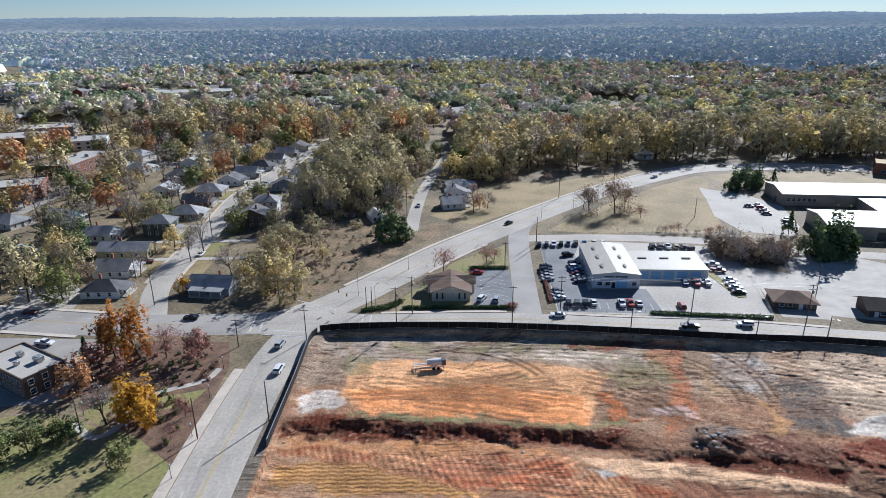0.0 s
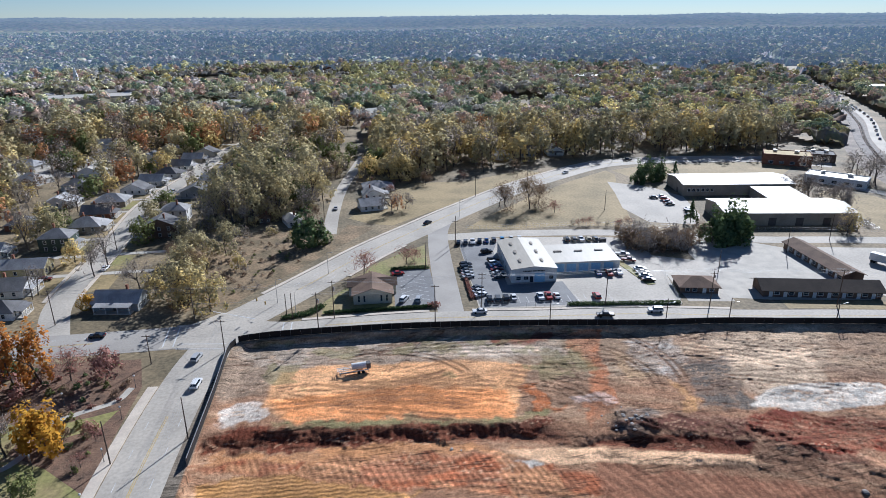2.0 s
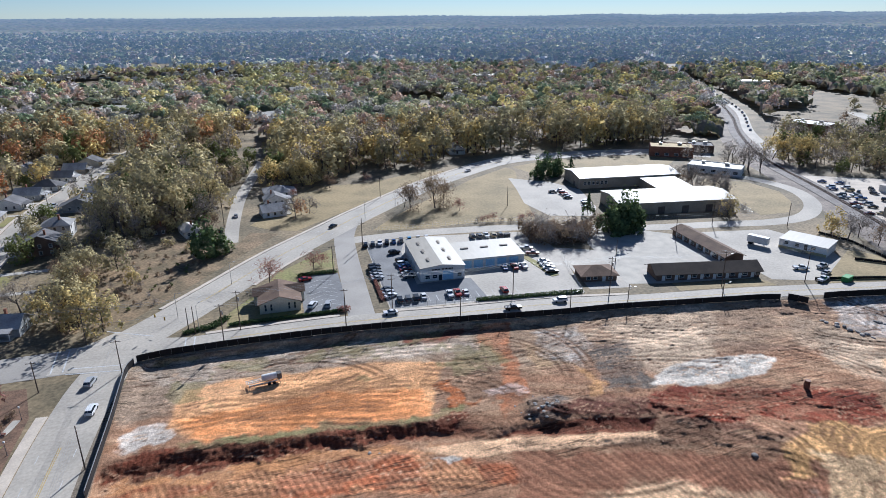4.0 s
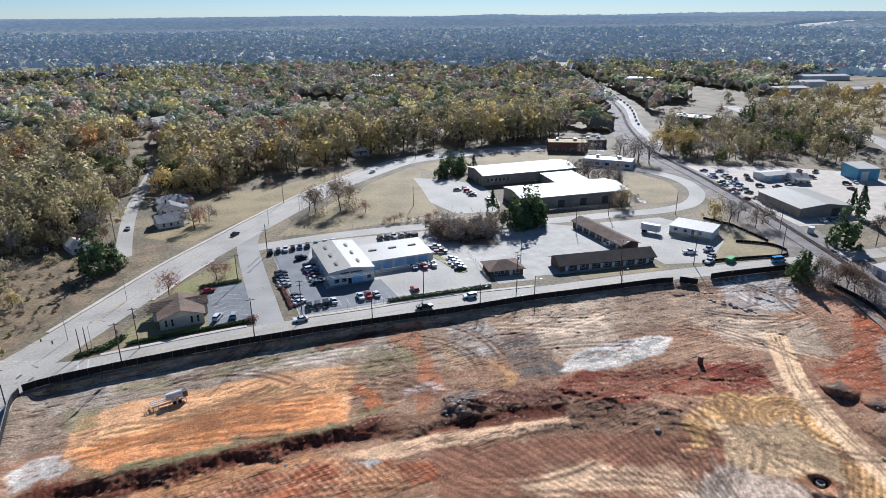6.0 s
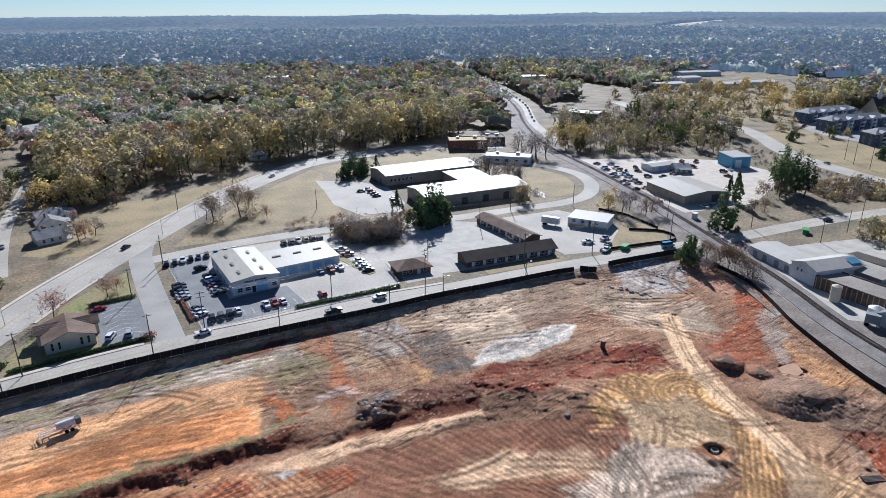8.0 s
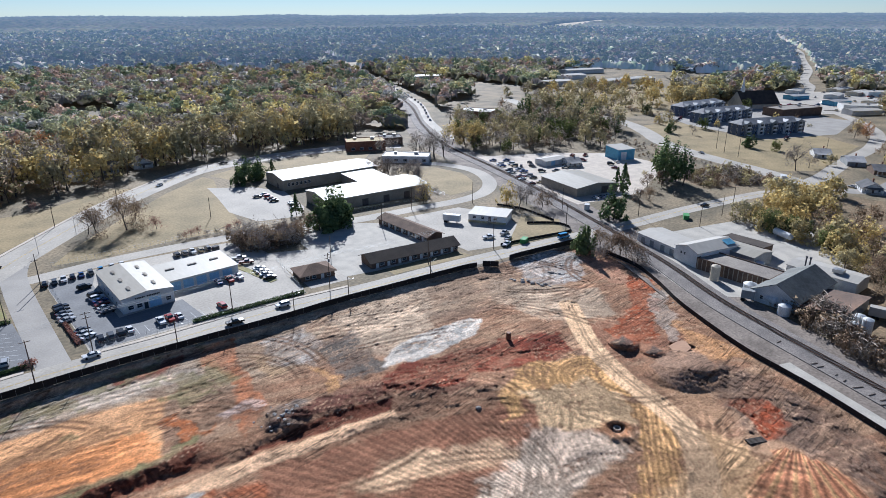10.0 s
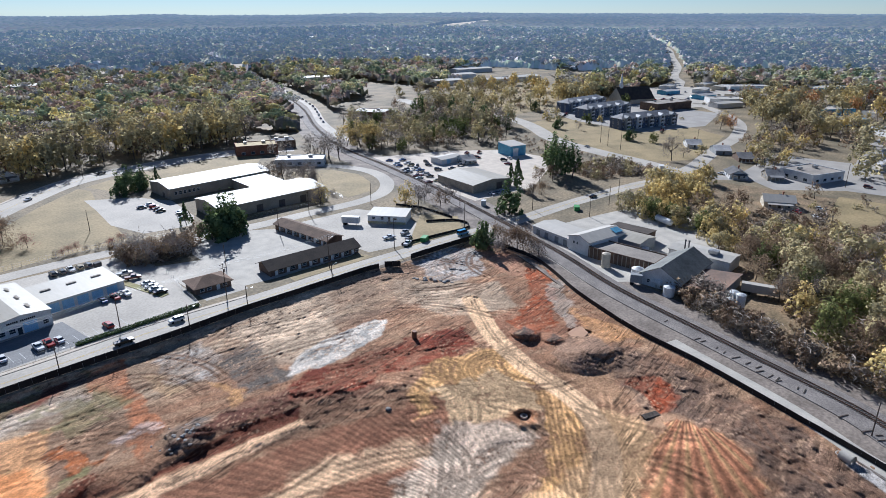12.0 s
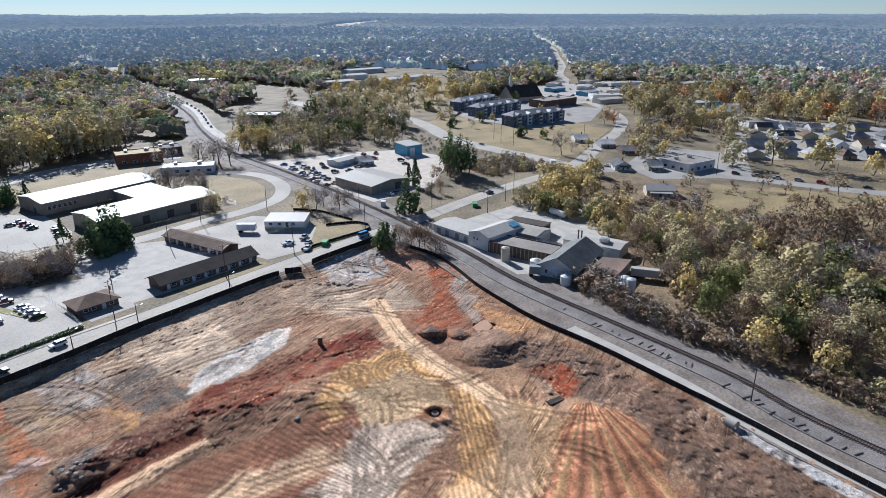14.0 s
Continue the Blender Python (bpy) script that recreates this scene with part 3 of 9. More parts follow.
patch("field_4", [(300, 30), (377, 30), (374, -15), (394, -54), (372, -90), (330, -90), (333, -48), (329.5, -15), (338, 7)], M["lawn_brown"], 0.015, "trampled tan grass along the far road")
patch("parking_lot_10", [(645, 205), (735, 145), (815, 120), (890, 175), (845, 262), (810, 300), (730, 262)], M["asphalt_old"], 0.016, "wide pale lots of roadside shops")
patch("parking_lot_11", [(292, -20), (303, -36), (298, -52), (268, -52), (272, -38), (282, -28)], M["concrete"], 0.018, "pale gravel turning loop in the brush")
patch("yard_3", [(444, 32), (520, -112), (640, -112), (640, 20), (540, 34)], M["asphalt"], 0.008, "streets and drives between small houses")
patch("lot_12", [(-144.5, 193), (-150, 209), (-132, 211), (-123, 201), (-122, 191)], M["asphalt_old"], 0.015, "pale asphalt lot beside a cross street")
patch("lot_13", [(-250, 420), (-166, 398), (-160, 455), (-250, 470)], M["asphalt_old"], 0.011, "pale lots behind a row of houses")
patch("lot_14", [(-262, 300), (-205, 300), (-205, 362), (-262, 372)], M["asphalt"], 0.011, "asphalt lots round brick buildings")
patch("lot_15", [(-420, 440), (-270, 430), (-262, 500), (-330, 520), (-430, 520)], M["asphalt_old"], 0.009, "pale asphalt lots round the school")
patch("park_lawn_4", [(-420, 530), (-200, 475), (-196, 560), (-260, 690), (-430, 700)], M["lawn_brown"], 0.006, "dry brown lawn under large trees")
# drives and front lawns along the residential street
for k, (x, y, h) in enumerate(along(ROAD_E[12:75], 21.0)):
    for sgn in (-1, 1):
        c, q = math.cos(radians(h)), math.sin(radians(h))
        def off(u, v, x=x, y=y, c=c, q=q, sgn=sgn):
            return (x + c * u - q * v * sgn, y + q * u + c * v * sgn)
        quad = [off(-9.0, 6.3), off(6.0, 6.3), off(6.0, 13.0), off(-9.0, 13.0)]
        patch("front_lawn", quad[::sgn], M["lawn_green" if (k + sgn) % 3 == 0 else "lawn_brown"], 0.010, "small front lawn of tired grass")
        quad = [off(6.8, 4.6), off(9.6, 4.6), off(9.6, 24.0), off(6.8, 24.0)]
        patch("driveway", quad[::sgn], M["concrete"], 0.020, "pale concrete driveway")
# park path
setting("park_path", ribbon(smooth_line([(-88, 128), (-80, 122), (-76, 128), (-79, 136), (-70, 142), (-63, 146), (-61, 152)], 1.0), 1.8, -0.2, 0.03), M["concrete"], "winding concrete park path")
patch("park_lawn_2", [(-73, 131), (-63, 135), (-61, 142), (-66, 140), (-73, 138)], M["lawn_green"], 0.02, "green grass crescent by the path")
patch("park_lawn_3", [(-88, 131), (-80, 126), (-79, 136), (-85, 140)], M["lawn_green"], 0.02, "green grass patch by the path")

# ---- railway ----
setting("rail_verge", ribbon(RAIL, 27, -0.3, 0.005, 1.5), M["verge"], "grey-brown dirt and gravel beside the railway")
setting("ballast", ribbon(RAIL, 10.5, -0.3, 0.22), M["ballast"], "grey stone railway ballast")
for sh in (-0.72, 0.72):
    setting("rail", ribbon(RAIL, 0.09, 0.30, 0.50, sh - 1.5), M["rust"], "rusty steel rail")
s = Solid()
for x, y, h in along(offset_line(RAIL, -1.5), 0.62):
    c, q = math.cos(radians(h)), math.sin(radians(h))
    vs = [(x + c * a - q * b, y + q * a + c * b, z) for z in (0.2, 0.33) for a, b in ((-0.13, -1.3), (0.13, -1.3), (0.13, 1.3), (-0.13, 1.3))]
    s.add(vs, [(4, 5, 6, 7), (0, 1, 5, 4), (1, 2, 6, 5), (2, 3, 7, 6), (3, 0, 4, 7)])
setting("sleepers", s, M["tie"], "weathered timber railway sleepers", kind="stuff")
STRIP = smooth_line([(120, -62), (141, -12), (156, 13), (171.7, 46.8)])
setting("service_track", ribbon(STRIP, 4.6, -0.3, 0.08, 0.8), M["concrete"], "pale concrete strip beside the railway")
# ---- the building site: cut and filled red clay. Its plan is traced from the camera's view at street level; lower ground slides out along the sight lines. ----
PAD = [(-26, 143), (-24, 154), (-13, 156), (5, 154), (22, 153), (36, 150), (44, 147), (40, 138), (34, 126), (23, 128), (-4, 131), (-20, 132), (-25, 136)]
PAD_LOW = [(-24, 140), (-20, 132), (34, 126), (35, 138), (-4, 142)]
WEST_GREY = [(-42, 170), (-27, 166), (-27, 143), (-38, 142)]
NORTH_GREY = [(-40, 170), (-4, 168), (39, 163), (58, 160), (55, 150), (36, 152), (-4, 156), (-26, 156)]
WHITE_PATCH = [(-37, 132), (-36, 139), (-28, 140), (-23, 136), (-25, 132), (-30, 130)]
BANK_TOP = [(-23, 131), (-4, 130), (33, 126), (44, 125), (41, 123), (-4, 127), (-22, 129)]
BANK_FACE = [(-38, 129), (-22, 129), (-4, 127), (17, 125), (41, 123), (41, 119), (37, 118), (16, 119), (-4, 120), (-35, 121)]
TERRACE = [(-35, 120), (-4, 120), (16, 118), (35, 114), (31, 114), (-4, 116), (-35, 118)]
TERRACE_RED = [(-38, 118), (-4, 116), (28, 113), (43, 106), (50, 98), (30, 100), (8, 103), (-11, 110), (-34, 114)]
CORDUROY = [(-37, 105), (-35, 110), (-25, 112), (-11, 110), (-0, 106), (10, 101)]
GREY_PATCH = [(31, 112), (34, 112), (38, 112), (36, 109), (32, 109)]
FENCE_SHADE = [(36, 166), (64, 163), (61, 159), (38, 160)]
RED_STREAK = [(60, 164), (69, 163), (61, 139), (59, 129), (53, 119), (49, 118), (56, 136)]
WHITE_PUDDLE = [(49, 130), (55, 132), (59, 130), (57, 127), (50, 127)]
ORANGE_SPOT = [(40, 138), (44, 137), (44, 126), (48, 127), (45, 124), (39, 126)]
RUBBLE = [(56, 123), (62, 125), (70, 121), (66, 117), (59, 115), (55, 117)]
BROWN_MID = [(44, 147), (56, 150), (55, 134), (47, 125), (37, 125)]
GREY_N = [(75, 157), (88, 156), (89, 145), (80, 134), (70, 142)]
DARK_STREAK = [(86, 144), (97, 143), (92, 121), (80, 121)]
TAN_STREAK = [(78, 135), (80, 132), (79, 121), (75, 121)]
PALE_N = [(99, 158), (137, 157), (118, 131), (96, 124), (93, 133)]
OCHRE_N = [(70, 154), (75, 149), (74, 138), (65, 136)]
TRENCH_POLY = [(45, 112), (60, 114), (74, 112), (85, 108), (80, 104), (64, 108), (52, 111)]
RAMP_POLY = [(28, 114), (45, 112), (52, 110), (66, 107), (81, 104), (80, 101), (70, 102), (55, 105), (37, 108)]
RED_ZONE = [(90, 119), (110, 114), (130, 109), (143, 101), (137, 91), (121, 94), (106, 101), (93, 104), (85, 112)]
PURPLE = [(55, 118), (77, 121), (88, 116), (105, 99), (96, 98), (84, 110), (69, 114)]
POND = [(91, 122), (102, 128), (112, 129), (124, 127), (131, 124), (125, 118), (110, 116), (99, 117)]
SLOPE = [(48, 107), (63, 101), (82, 96), (103, 88), (110, 87), (99, 74), (92, 63), (82, 65), (61, 72), (41, 89)]
SLOPE_LIGHT = [(56, 90), (75, 88), (92, 76), (90, 72), (71, 80), (61, 82)]
SAND = [(110, 86), (126, 79), (127, 69), (117, 62), (110, 68), (100, 76)]
TAN_LOOPS = [(105, 88), (122, 95), (138, 87), (134, 73), (129, 66), (124, 77), (108, 85), (96, 82)]
BOWL = [(99, 78), (109, 67), (108, 57), (96, 56), (83, 56), (72, 61), (70, 69), (77, 73), (90, 73)]
BROWN_CORD = [(125, 68), (126, 61), (120, 50), (109, 43), (92, 40), (89, 43), (111, 56)]
TRACK = smooth_line([(160, 110), (153, 102), (142, 89), (134, 74), (130, 63), (125, 52), (117, 44), (108, 39), (97, 35)])
FAN = [(120, 45), (125, 42), (128, 36), (121, 38), (107, 35), (102, 36)]
TAN_FLOW = [(127.4, 52.2), (129.2, 41), (125.2, 36.1), (113.3, 32.1), (98.4, 30), (88, 40), (90.1, 45.8), (106.7, 44.6), (115.9, 44.4)]
MOUND = [(144, 72), (158, 72), (160, 64), (157, 59), (140, 56), (140, 65)]
MOUND_2 = [(148, 86), (154, 86), (153, 82), (145, 80)]
MOUND_3 = [(150, 76), (155, 77), (154, 73), (149, 74)]
WPOND = [(159, 74), (163, 72), (163, 68), (158, 66), (154, 71)]
RED_STRIPE = [(116.5, 34.5), (126, 35.5), (134.4, 33), (135.5, 28), (133, 22), (122, 13), (110, 6), (98, 6), (90, 18), (97, 28.5)]
DARK_RED_E = [(144, 50), (151, 45), (143, 36), (134, 37), (137, 43)]
EAST_BROWN = [(158, 58), (161, 50), (158, 34), (146, 10), (132, -20), (114, -52), (96, -50), (104, -8), (120, 8), (133, 20), (137, 30), (134, 45)]
RED_EAST = [(195, 111), (198, 102), (180, 88), (159, 80), (149, 82), (156, 92), (175, 95)]
GREY_EAST = [(186, 96), (193, 94), (172, 79), (164, 73), (162, 76)]
TAN_EAST = [(174, 80), (172, 68), (168, 52), (159, 60), (165, 71)]
GATE_GRAVEL = [(172, 147), (193, 149), (202, 136), (183, 120), (168, 123), (166, 136)]
PALE_GATE = [(158, 140), (168, 123), (177, 110), (164, 95), (150, 102), (145, 110), (143, 128)]
PINK_N = [(202, 136), (204, 119), (187, 104), (185, 117)]
SILT = [(143.5, 1), (138, -10), (131, -24.5), (120, -47), (115, -46), (126.5, -24), (134, -9), (139.5, -0.5)]
BANK = [(-60, 131), (-38, 129.5), (-4, 127.2), (20, 125), (38, 122.5), (48, 119), (60, 115.5), (74, 112), (86, 107.5), (104, 97), (130, 86)]
cell = 0.5
sx, sy = np.meshgrid(np.arange(-50, 221, cell), np.arange(-62, 184, cell))
X, Y = sx.ravel(), sy.ravel()
ids0 = np.arange(len(X)).reshape(sx.shape)
ok = inside(X, Y, SITE)
edge = np.where(ok, distance(X, Y, SITE, True), 0)
WOBBLE = 2.4 * fbm(X, Y, 10, 5) + 1.3 * fbm(X, Y, 2.6, 3), 2.4 * fbm(X + 90, Y, 10, 5) + 1.3 * fbm(X + 90, Y, 2.6, 3)


def blend(poly, soft=1.5, ragged=1.5):
    """1 inside an outline, 0 outside, with a soft ragged edge."""
    w = np.zeros(len(X))
    xs, ys = [p[0] for p in poly], [p[1] for p in poly]
    m = np.where((X > min(xs) - 8) & (X < max(xs) + 8) & (Y > min(ys) - 8) & (Y < max(ys) + 8))[0]
    px, py = X[m] + ragged * WOBBLE[0][m], Y[m] + ragged * WOBBLE[1][m]
    d = distance(px, py, poly, True) * np.where(inside(px, py, poly), 1, -1)
    w[m] = step01(-0.5 * soft, 0.5 * soft, d)
    return w


def near(line, w, soft=1.0):
    return 1 - step01(w, w + soft, distance(X + 0.35 * fbm(X, Y, 6, 4), Y, line))


# heights
west_drop = 1 - step01(60, 110, X)
north_side = step01(100, 140, Y)
Z = -(0.8 + 0.9 * west_drop * north_side) * step01(0.6, 6.5, edge + 1.2 * fbm(X, Y, 7, 3))
south = np.full(len(X), -99.0)
for (x0, y0), (x1, y1) in zip(BANK, BANK[1:]):
    t = np.clip((X - x0) / (x1 - x0), 0, 1)
    south = np.where((X >= x0) & (X < x1), y0 + (y1 - y0) * t - Y, south)
gully = south + 1.6 * fbm(X, Y * 0.3, 7, 4) - 0.9 * np.abs(fbm(X, Y * 0.25, 2.6, 3))
east = step01(34, 48, X)
lower = ((1 - east) * step01(-1.2, 7.5, gully) + east * step01(-3, 16, south)) * (1 - step01(78, 128, X))
Z -= 2.2 * lower
Z -= 0.7 * blend(TRENCH_POLY, 5.0, 0.8)
Z += 0.2 * blend(RAMP_POLY, 4.0, 0.4)
bowl_r = np.hypot(X - 84, (Y - 56) * 1.15)
Z -= 2.0 * (1 - step01(4, 44, bowl_r))
for cx, cy, r, h in ((149, 65, 11.5, 3.3), (150, 83.5, 4.4, 2.4), (152, 75.2, 3.4, 1.9), (156, 62, 6, 1.6), (60, 121, 4, 0.8), (65, 119, 3.4, 0.7), (105, 96, 3, 0.6), (157, 146, 3, 0.6)):
    d = np.hypot(X - cx, Y - cy) + 0.9 * fbm(X, Y, 5, 3)
    Z += h * np.clip(1.05 - d / r, 0, 1) ** (0.9 if r > 10 else 0.6)
Z -= 0.7 * blend(WPOND, 1.0, 0.2)
Z += 2.2 * (1 - step01(0, 22, np.hypot(X - 128, (Y - 26))))
hole = np.hypot(X - 113.3, Y - 62.2) + 1.1 * fbm(X, Y, 3, 2)
Z -= 1.9 * (1 - step01(1.1, 2.3, hole))
Z += 0.4 * (step01(2.2, 3.0, hole) - step01(3.2, 5.5, hole))
churned = np.clip(0.25 + 0.5 * blend(RED_ZONE, 3) + 0.7 * blend(PURPLE, 2) + 0.9 * blend(EAST_BROWN, 3) + 1.3 * blend(RUBBLE, 1) + 0.8 * lower * (1 - step01(6, 12, south)) + 0.5 * blend(BROWN_MID, 3) - 0.2 * blend(PAD, 3) - 0.2 * blend(SAND, 2), 0.06, 1.6)
Z += step01(0.5, 4, edge) * churned * (0.6 * fbm(X, Y, 5, 5) + 0.5 * np.abs(fbm(X + 50, Y, 1.9, 2)))
Z += 0.25 * fbm(X, Y, 22, 3) * step01(2, 8, edge)
Z -= 0.2 * near(TRACK, 2.0, 0.8)

# tyre and crawler tracks
g7 = np.random.default_rng(31)
marks, pale_marks = np.zeros(len(X)), np.zeros(len(X))


def track_mark(line, gauge=1.05, w0=0.3, w1=0.75, k=1.0, pale=False):
    for side in (-gauge, gauge):
        l2 = offset_line(line, side)
        xs, ys = np.array(l2).T
        j0, j1 = max(0, int((xs.min() + 49) / cell)), int((xs.max() + 51) / cell) + 1
        i0, i1 = max(0, int((ys.min() + 61) / cell)), int((ys.max() + 63) / cell) + 1
        pick = ids0[i0:i1, j0:j1].ravel()
        if len(pick):
            d = distance(X[pick], Y[pick], l2)
            lay = pale_marks if pale else marks
            lay[pick] = np.maximum(lay[pick], k * (1 - step01(w0, w1, d)))


for zone, many, bend, head in ((SAND, 22, 0.10, None), (TAN_LOOPS, 24, 0.10, None), (PAD, 20, 0.012, -0.10), (PAD_LOW, 14, 0.01, -0.08), (RED_ZONE, 16, 0.03, -0.3), (BOWL, 14, 0.05, 0.5), (FAN, 16, 0.06, None), (TAN_FLOW, 26, 0.03, 0.75), (BROWN_CORD, 16, 0.06, 0.9), (SLOPE_LIGHT, 8, 0.02, -0.4), (BROWN_MID, 6, 0.03, -0.3), (GREY_N, 6, 0.03, -0.6), (GATE_GRAVEL, 6, 0.06, None), (PALE_GATE, 10, 0.03, -0.9), (PALE_N, 9, 0.02, -0.3), (NORTH_GREY, 8, 0.02, -0.1), (TERRACE_RED, 8, 0.02, -0.2), (EAST_BROWN, 6, 0.03, 1.1)):
    px, py = np.array(zone).T
    for _ in range(many):
        k = g7.dirichlet(np.ones(len(zone)))
        h = g7.uniform(0, 6.283) if head is None else head + g7.normal() * 0.15
        c = g7.normal() * bend
        x0, y0 = px @ k - 13 * math.cos(h), py @ k - 13 * math.sin(h)
        line = []
        for _ in range(16):
            line.append((x0, y0))
            x0, y0, h = x0 + 1.8 * math.cos(h), y0 + 1.8 * math.sin(h), h + c * 1.8
        track_mark(line, k=g7.uniform(0.5, 1.0), pale=g7.random() < 0.5)
for off in (-1.6, 0.2, 1.7):
    track_mark(offset_line(TRACK, off), 0.55, 0.2, 0.5, 0.8, off != 0.2)
for r in (3.6, 4.4, 5.2, 6.1, 7.0, 7.9, 8.8):
    track_mark([(128 + r * 1.25 * math.cos(q), 80.5 + r * math.sin(q)) for q in np.linspace(-0.4, 4.6, 24)], 0.6, 0.2, 0.5, 0.8, r % 1 > 0.5)
for r in (4.2, 5.6):
    track_mark([(106 + r * 1.2 * math.cos(q), 49 + r * math.sin(q)) for q in np.linspace(-0.8, 4.4, 22)], 0.6)
Z -= 0.14 * np.maximum(marks, pale_marks) * step01(1, 3, edge)

# tones of the ground: kinds of soil, darkest on the bank face, in the trench and hole
C = np.empty((len(X), 3))
C[:] = (0.29, 0.18, 0.118)


def soil(w, c, lo=0.5, size=6.0):
    """Lay a soil or tone over the rest, breaking up with noise."""
    w = np.clip(w, 0, 1) * (1 - 0.75 * lo + 0.75 * lo * step01(-0.09, 0.05, fbm(X * 0.7 + c[0] * 500, Y * 1.25, size, 5)))
    C[:] = C * (1 - w[:, None]) + np.array(c) * w[:, None]


soil(step01(138, 150, Y + 0.1 * X) * (1 - step01(150, 185, X)), (0.36, 0.295, 0.22), 0.5, 12)
streak = step01(0.02, 0.16, fbm(X * 0.30, (Y + 0.12 * X) * 1.7, 5, 4)) * (Y > 120)
soil(streak * 0.4, (0.20, 0.155, 0.12), 0.3, 5)
streak = step01(0.02, 0.18, fbm(X * 0.35 + 40, (Y + 0.42 * X) * 1.6, 6, 4)) * step01(46, 60, X)
soil(streak * 0.35, (0.16, 0.105, 0.078), 0.2, 5)
streak = step01(0.06, 0.2, fbm(X * 0.35 + 300, (Y + 0.42 * X) * 1.6, 5, 4))
soil(streak * 0.3, (0.54, 0.41, 0.28), 0.2, 5)
soil(blend(WEST_GREY, 3), (0.27, 0.215, 0.165), 0.5, 5)
soil(blend(NORTH_GREY, 3), (0.40, 0.35, 0.29), 0.65, 5)
soil(blend(BROWN_MID, 2), (0.21, 0.145, 0.10), 0.5, 5)
soil(blend(PAD, 1.6, 0.8), (0.66, 0.40, 0.225), 0.25, 9)
soil(blend(PAD_LOW, 3), (0.64, 0.31, 0.15), 0.3, 8)
soil(blend(WHITE_PATCH, 1.2), (0.52, 0.49, 0.445), 0.35, 4)
soil(blend(BANK_TOP, 0.8), (0.24, 0.22, 0.12), 0.6, 4)
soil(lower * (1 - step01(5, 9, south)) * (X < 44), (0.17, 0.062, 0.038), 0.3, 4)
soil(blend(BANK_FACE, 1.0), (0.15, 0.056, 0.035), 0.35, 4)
soil(blend(TERRACE, 1.0), (0.50, 0.28, 0.15), 0.45, 5)
soil(blend(TERRACE_RED, 2), (0.28, 0.115, 0.065), 0.45, 6)
soil(blend(TERRACE_RED, 2) * step01(0.05, 0.2, fbm(X, Y, 9, 3)), (0.42, 0.24, 0.14), 0.4, 5)
soil(blend(CORDUROY, 1.0), (0.36, 0.215, 0.10), 0.25, 6)
soil(blend(GREY_PATCH, 0.8), (0.48, 0.46, 0.42), 0.4, 3)
# The fence's shade, painted into the clay as a dark red-brown strip.
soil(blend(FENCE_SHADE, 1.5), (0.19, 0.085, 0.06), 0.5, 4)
soil(blend(OCHRE_N, 2), (0.42, 0.31, 0.20), 0.5, 6)
soil(blend(GREY_N, 2.5), (0.40, 0.375, 0.34), 0.6, 7)
soil(blend(PALE_N, 4), (0.55, 0.45, 0.34), 0.45, 10)
soil(blend(DARK_STREAK, 2), (0.135, 0.12, 0.105), 0.55, 6)
soil(blend(TAN_STREAK, 1), (0.48, 0.30, 0.16), 0.4, 4)
soil(blend(RED_STREAK, 1.2), (0.42, 0.20, 0.115), 0.5, 6)
soil(blend(ORANGE_SPOT, 1), (0.38, 0.145, 0.065), 0.4, 4)
soil(blend(RUBBLE, 2), (0.17, 0.145, 0.125), 0.5, 3)
soil(blend(WHITE_PUDDLE, 0.7), (0.62, 0.50, 0.44), 0.3, 3)
soil(blend(PURPLE, 2), (0.12, 0.058, 0.043), 0.5, 6)
soil(blend(RED_ZONE, 1.6), (0.165, 0.05, 0.032), 0.4, 6)
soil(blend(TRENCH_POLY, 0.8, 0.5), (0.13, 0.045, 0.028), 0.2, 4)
soil(blend(SLOPE, 2), (0.235, 0.125, 0.082), 0.2, 8)
soil(blend(SLOPE_LIGHT, 3), (0.62, 0.45, 0.30), 0.3, 6)
soil(blend(RAMP_POLY, 0.8, 0.4), (0.76, 0.54, 0.36), 0.15, 5)
soil(blend(BOWL, 3), (0.76, 0.64, 0.51), 0.3, 6)
soil(blend(TAN_LOOPS, 1.6), (0.62, 0.40, 0.20), 0.2, 5)
soil(blend(SAND, 1.4), (0.84, 0.63, 0.40), 0.15, 6)
soil(blend(BROWN_CORD, 1.4), (0.56, 0.36, 0.185), 0.2, 6)
soil(blend(FAN, 2), (0.62, 0.43, 0.26), 0.3, 4)
soil(blend(TAN_FLOW, 2.5), (0.80, 0.56, 0.34), 0.3, 4)
soil(blend([(132, 62), (140, 70), (146, 56), (134, 46), (128, 44)], 2), (0.36, 0.24, 0.155), 0.5, 5)
soil(blend(EAST_BROWN, 2.5), (0.165, 0.118, 0.09), 0.4, 6)
soil(blend(DARK_RED_E, 1.5), (0.27, 0.082, 0.045), 0.5, 4)
soil(blend(RED_STRIPE, 1.2), (0.38, 0.19, 0.115), 0.25, 5)
soil(blend(RED_STRIPE, 1.2) * step01(0.45, 0.8, np.sin(66 * np.arctan2(Y - 33, X - 140) * 0.5)), (0.62, 0.40, 0.22), 0.4, 4)
soil(blend(TAN_FLOW, 2.5) * 0.6, (0.80, 0.56, 0.34), 0.4, 4)
soil(blend(PALE_GATE, 3), (0.42, 0.34, 0.255), 0.5, 8)
soil(blend(GATE_GRAVEL, 2), (0.40, 0.39, 0.37), 0.4, 5)
soil(blend(PINK_N, 2), (0.50, 0.30, 0.21), 0.5, 6)
soil(blend([(150, 96), (176, 96), (168, 72), (150, 70), (142, 82)], 2), (0.27, 0.15, 0.10), 0.5, 5)
soil(blend(RED_EAST, 1.6), (0.32, 0.105, 0.055), 0.5, 5)
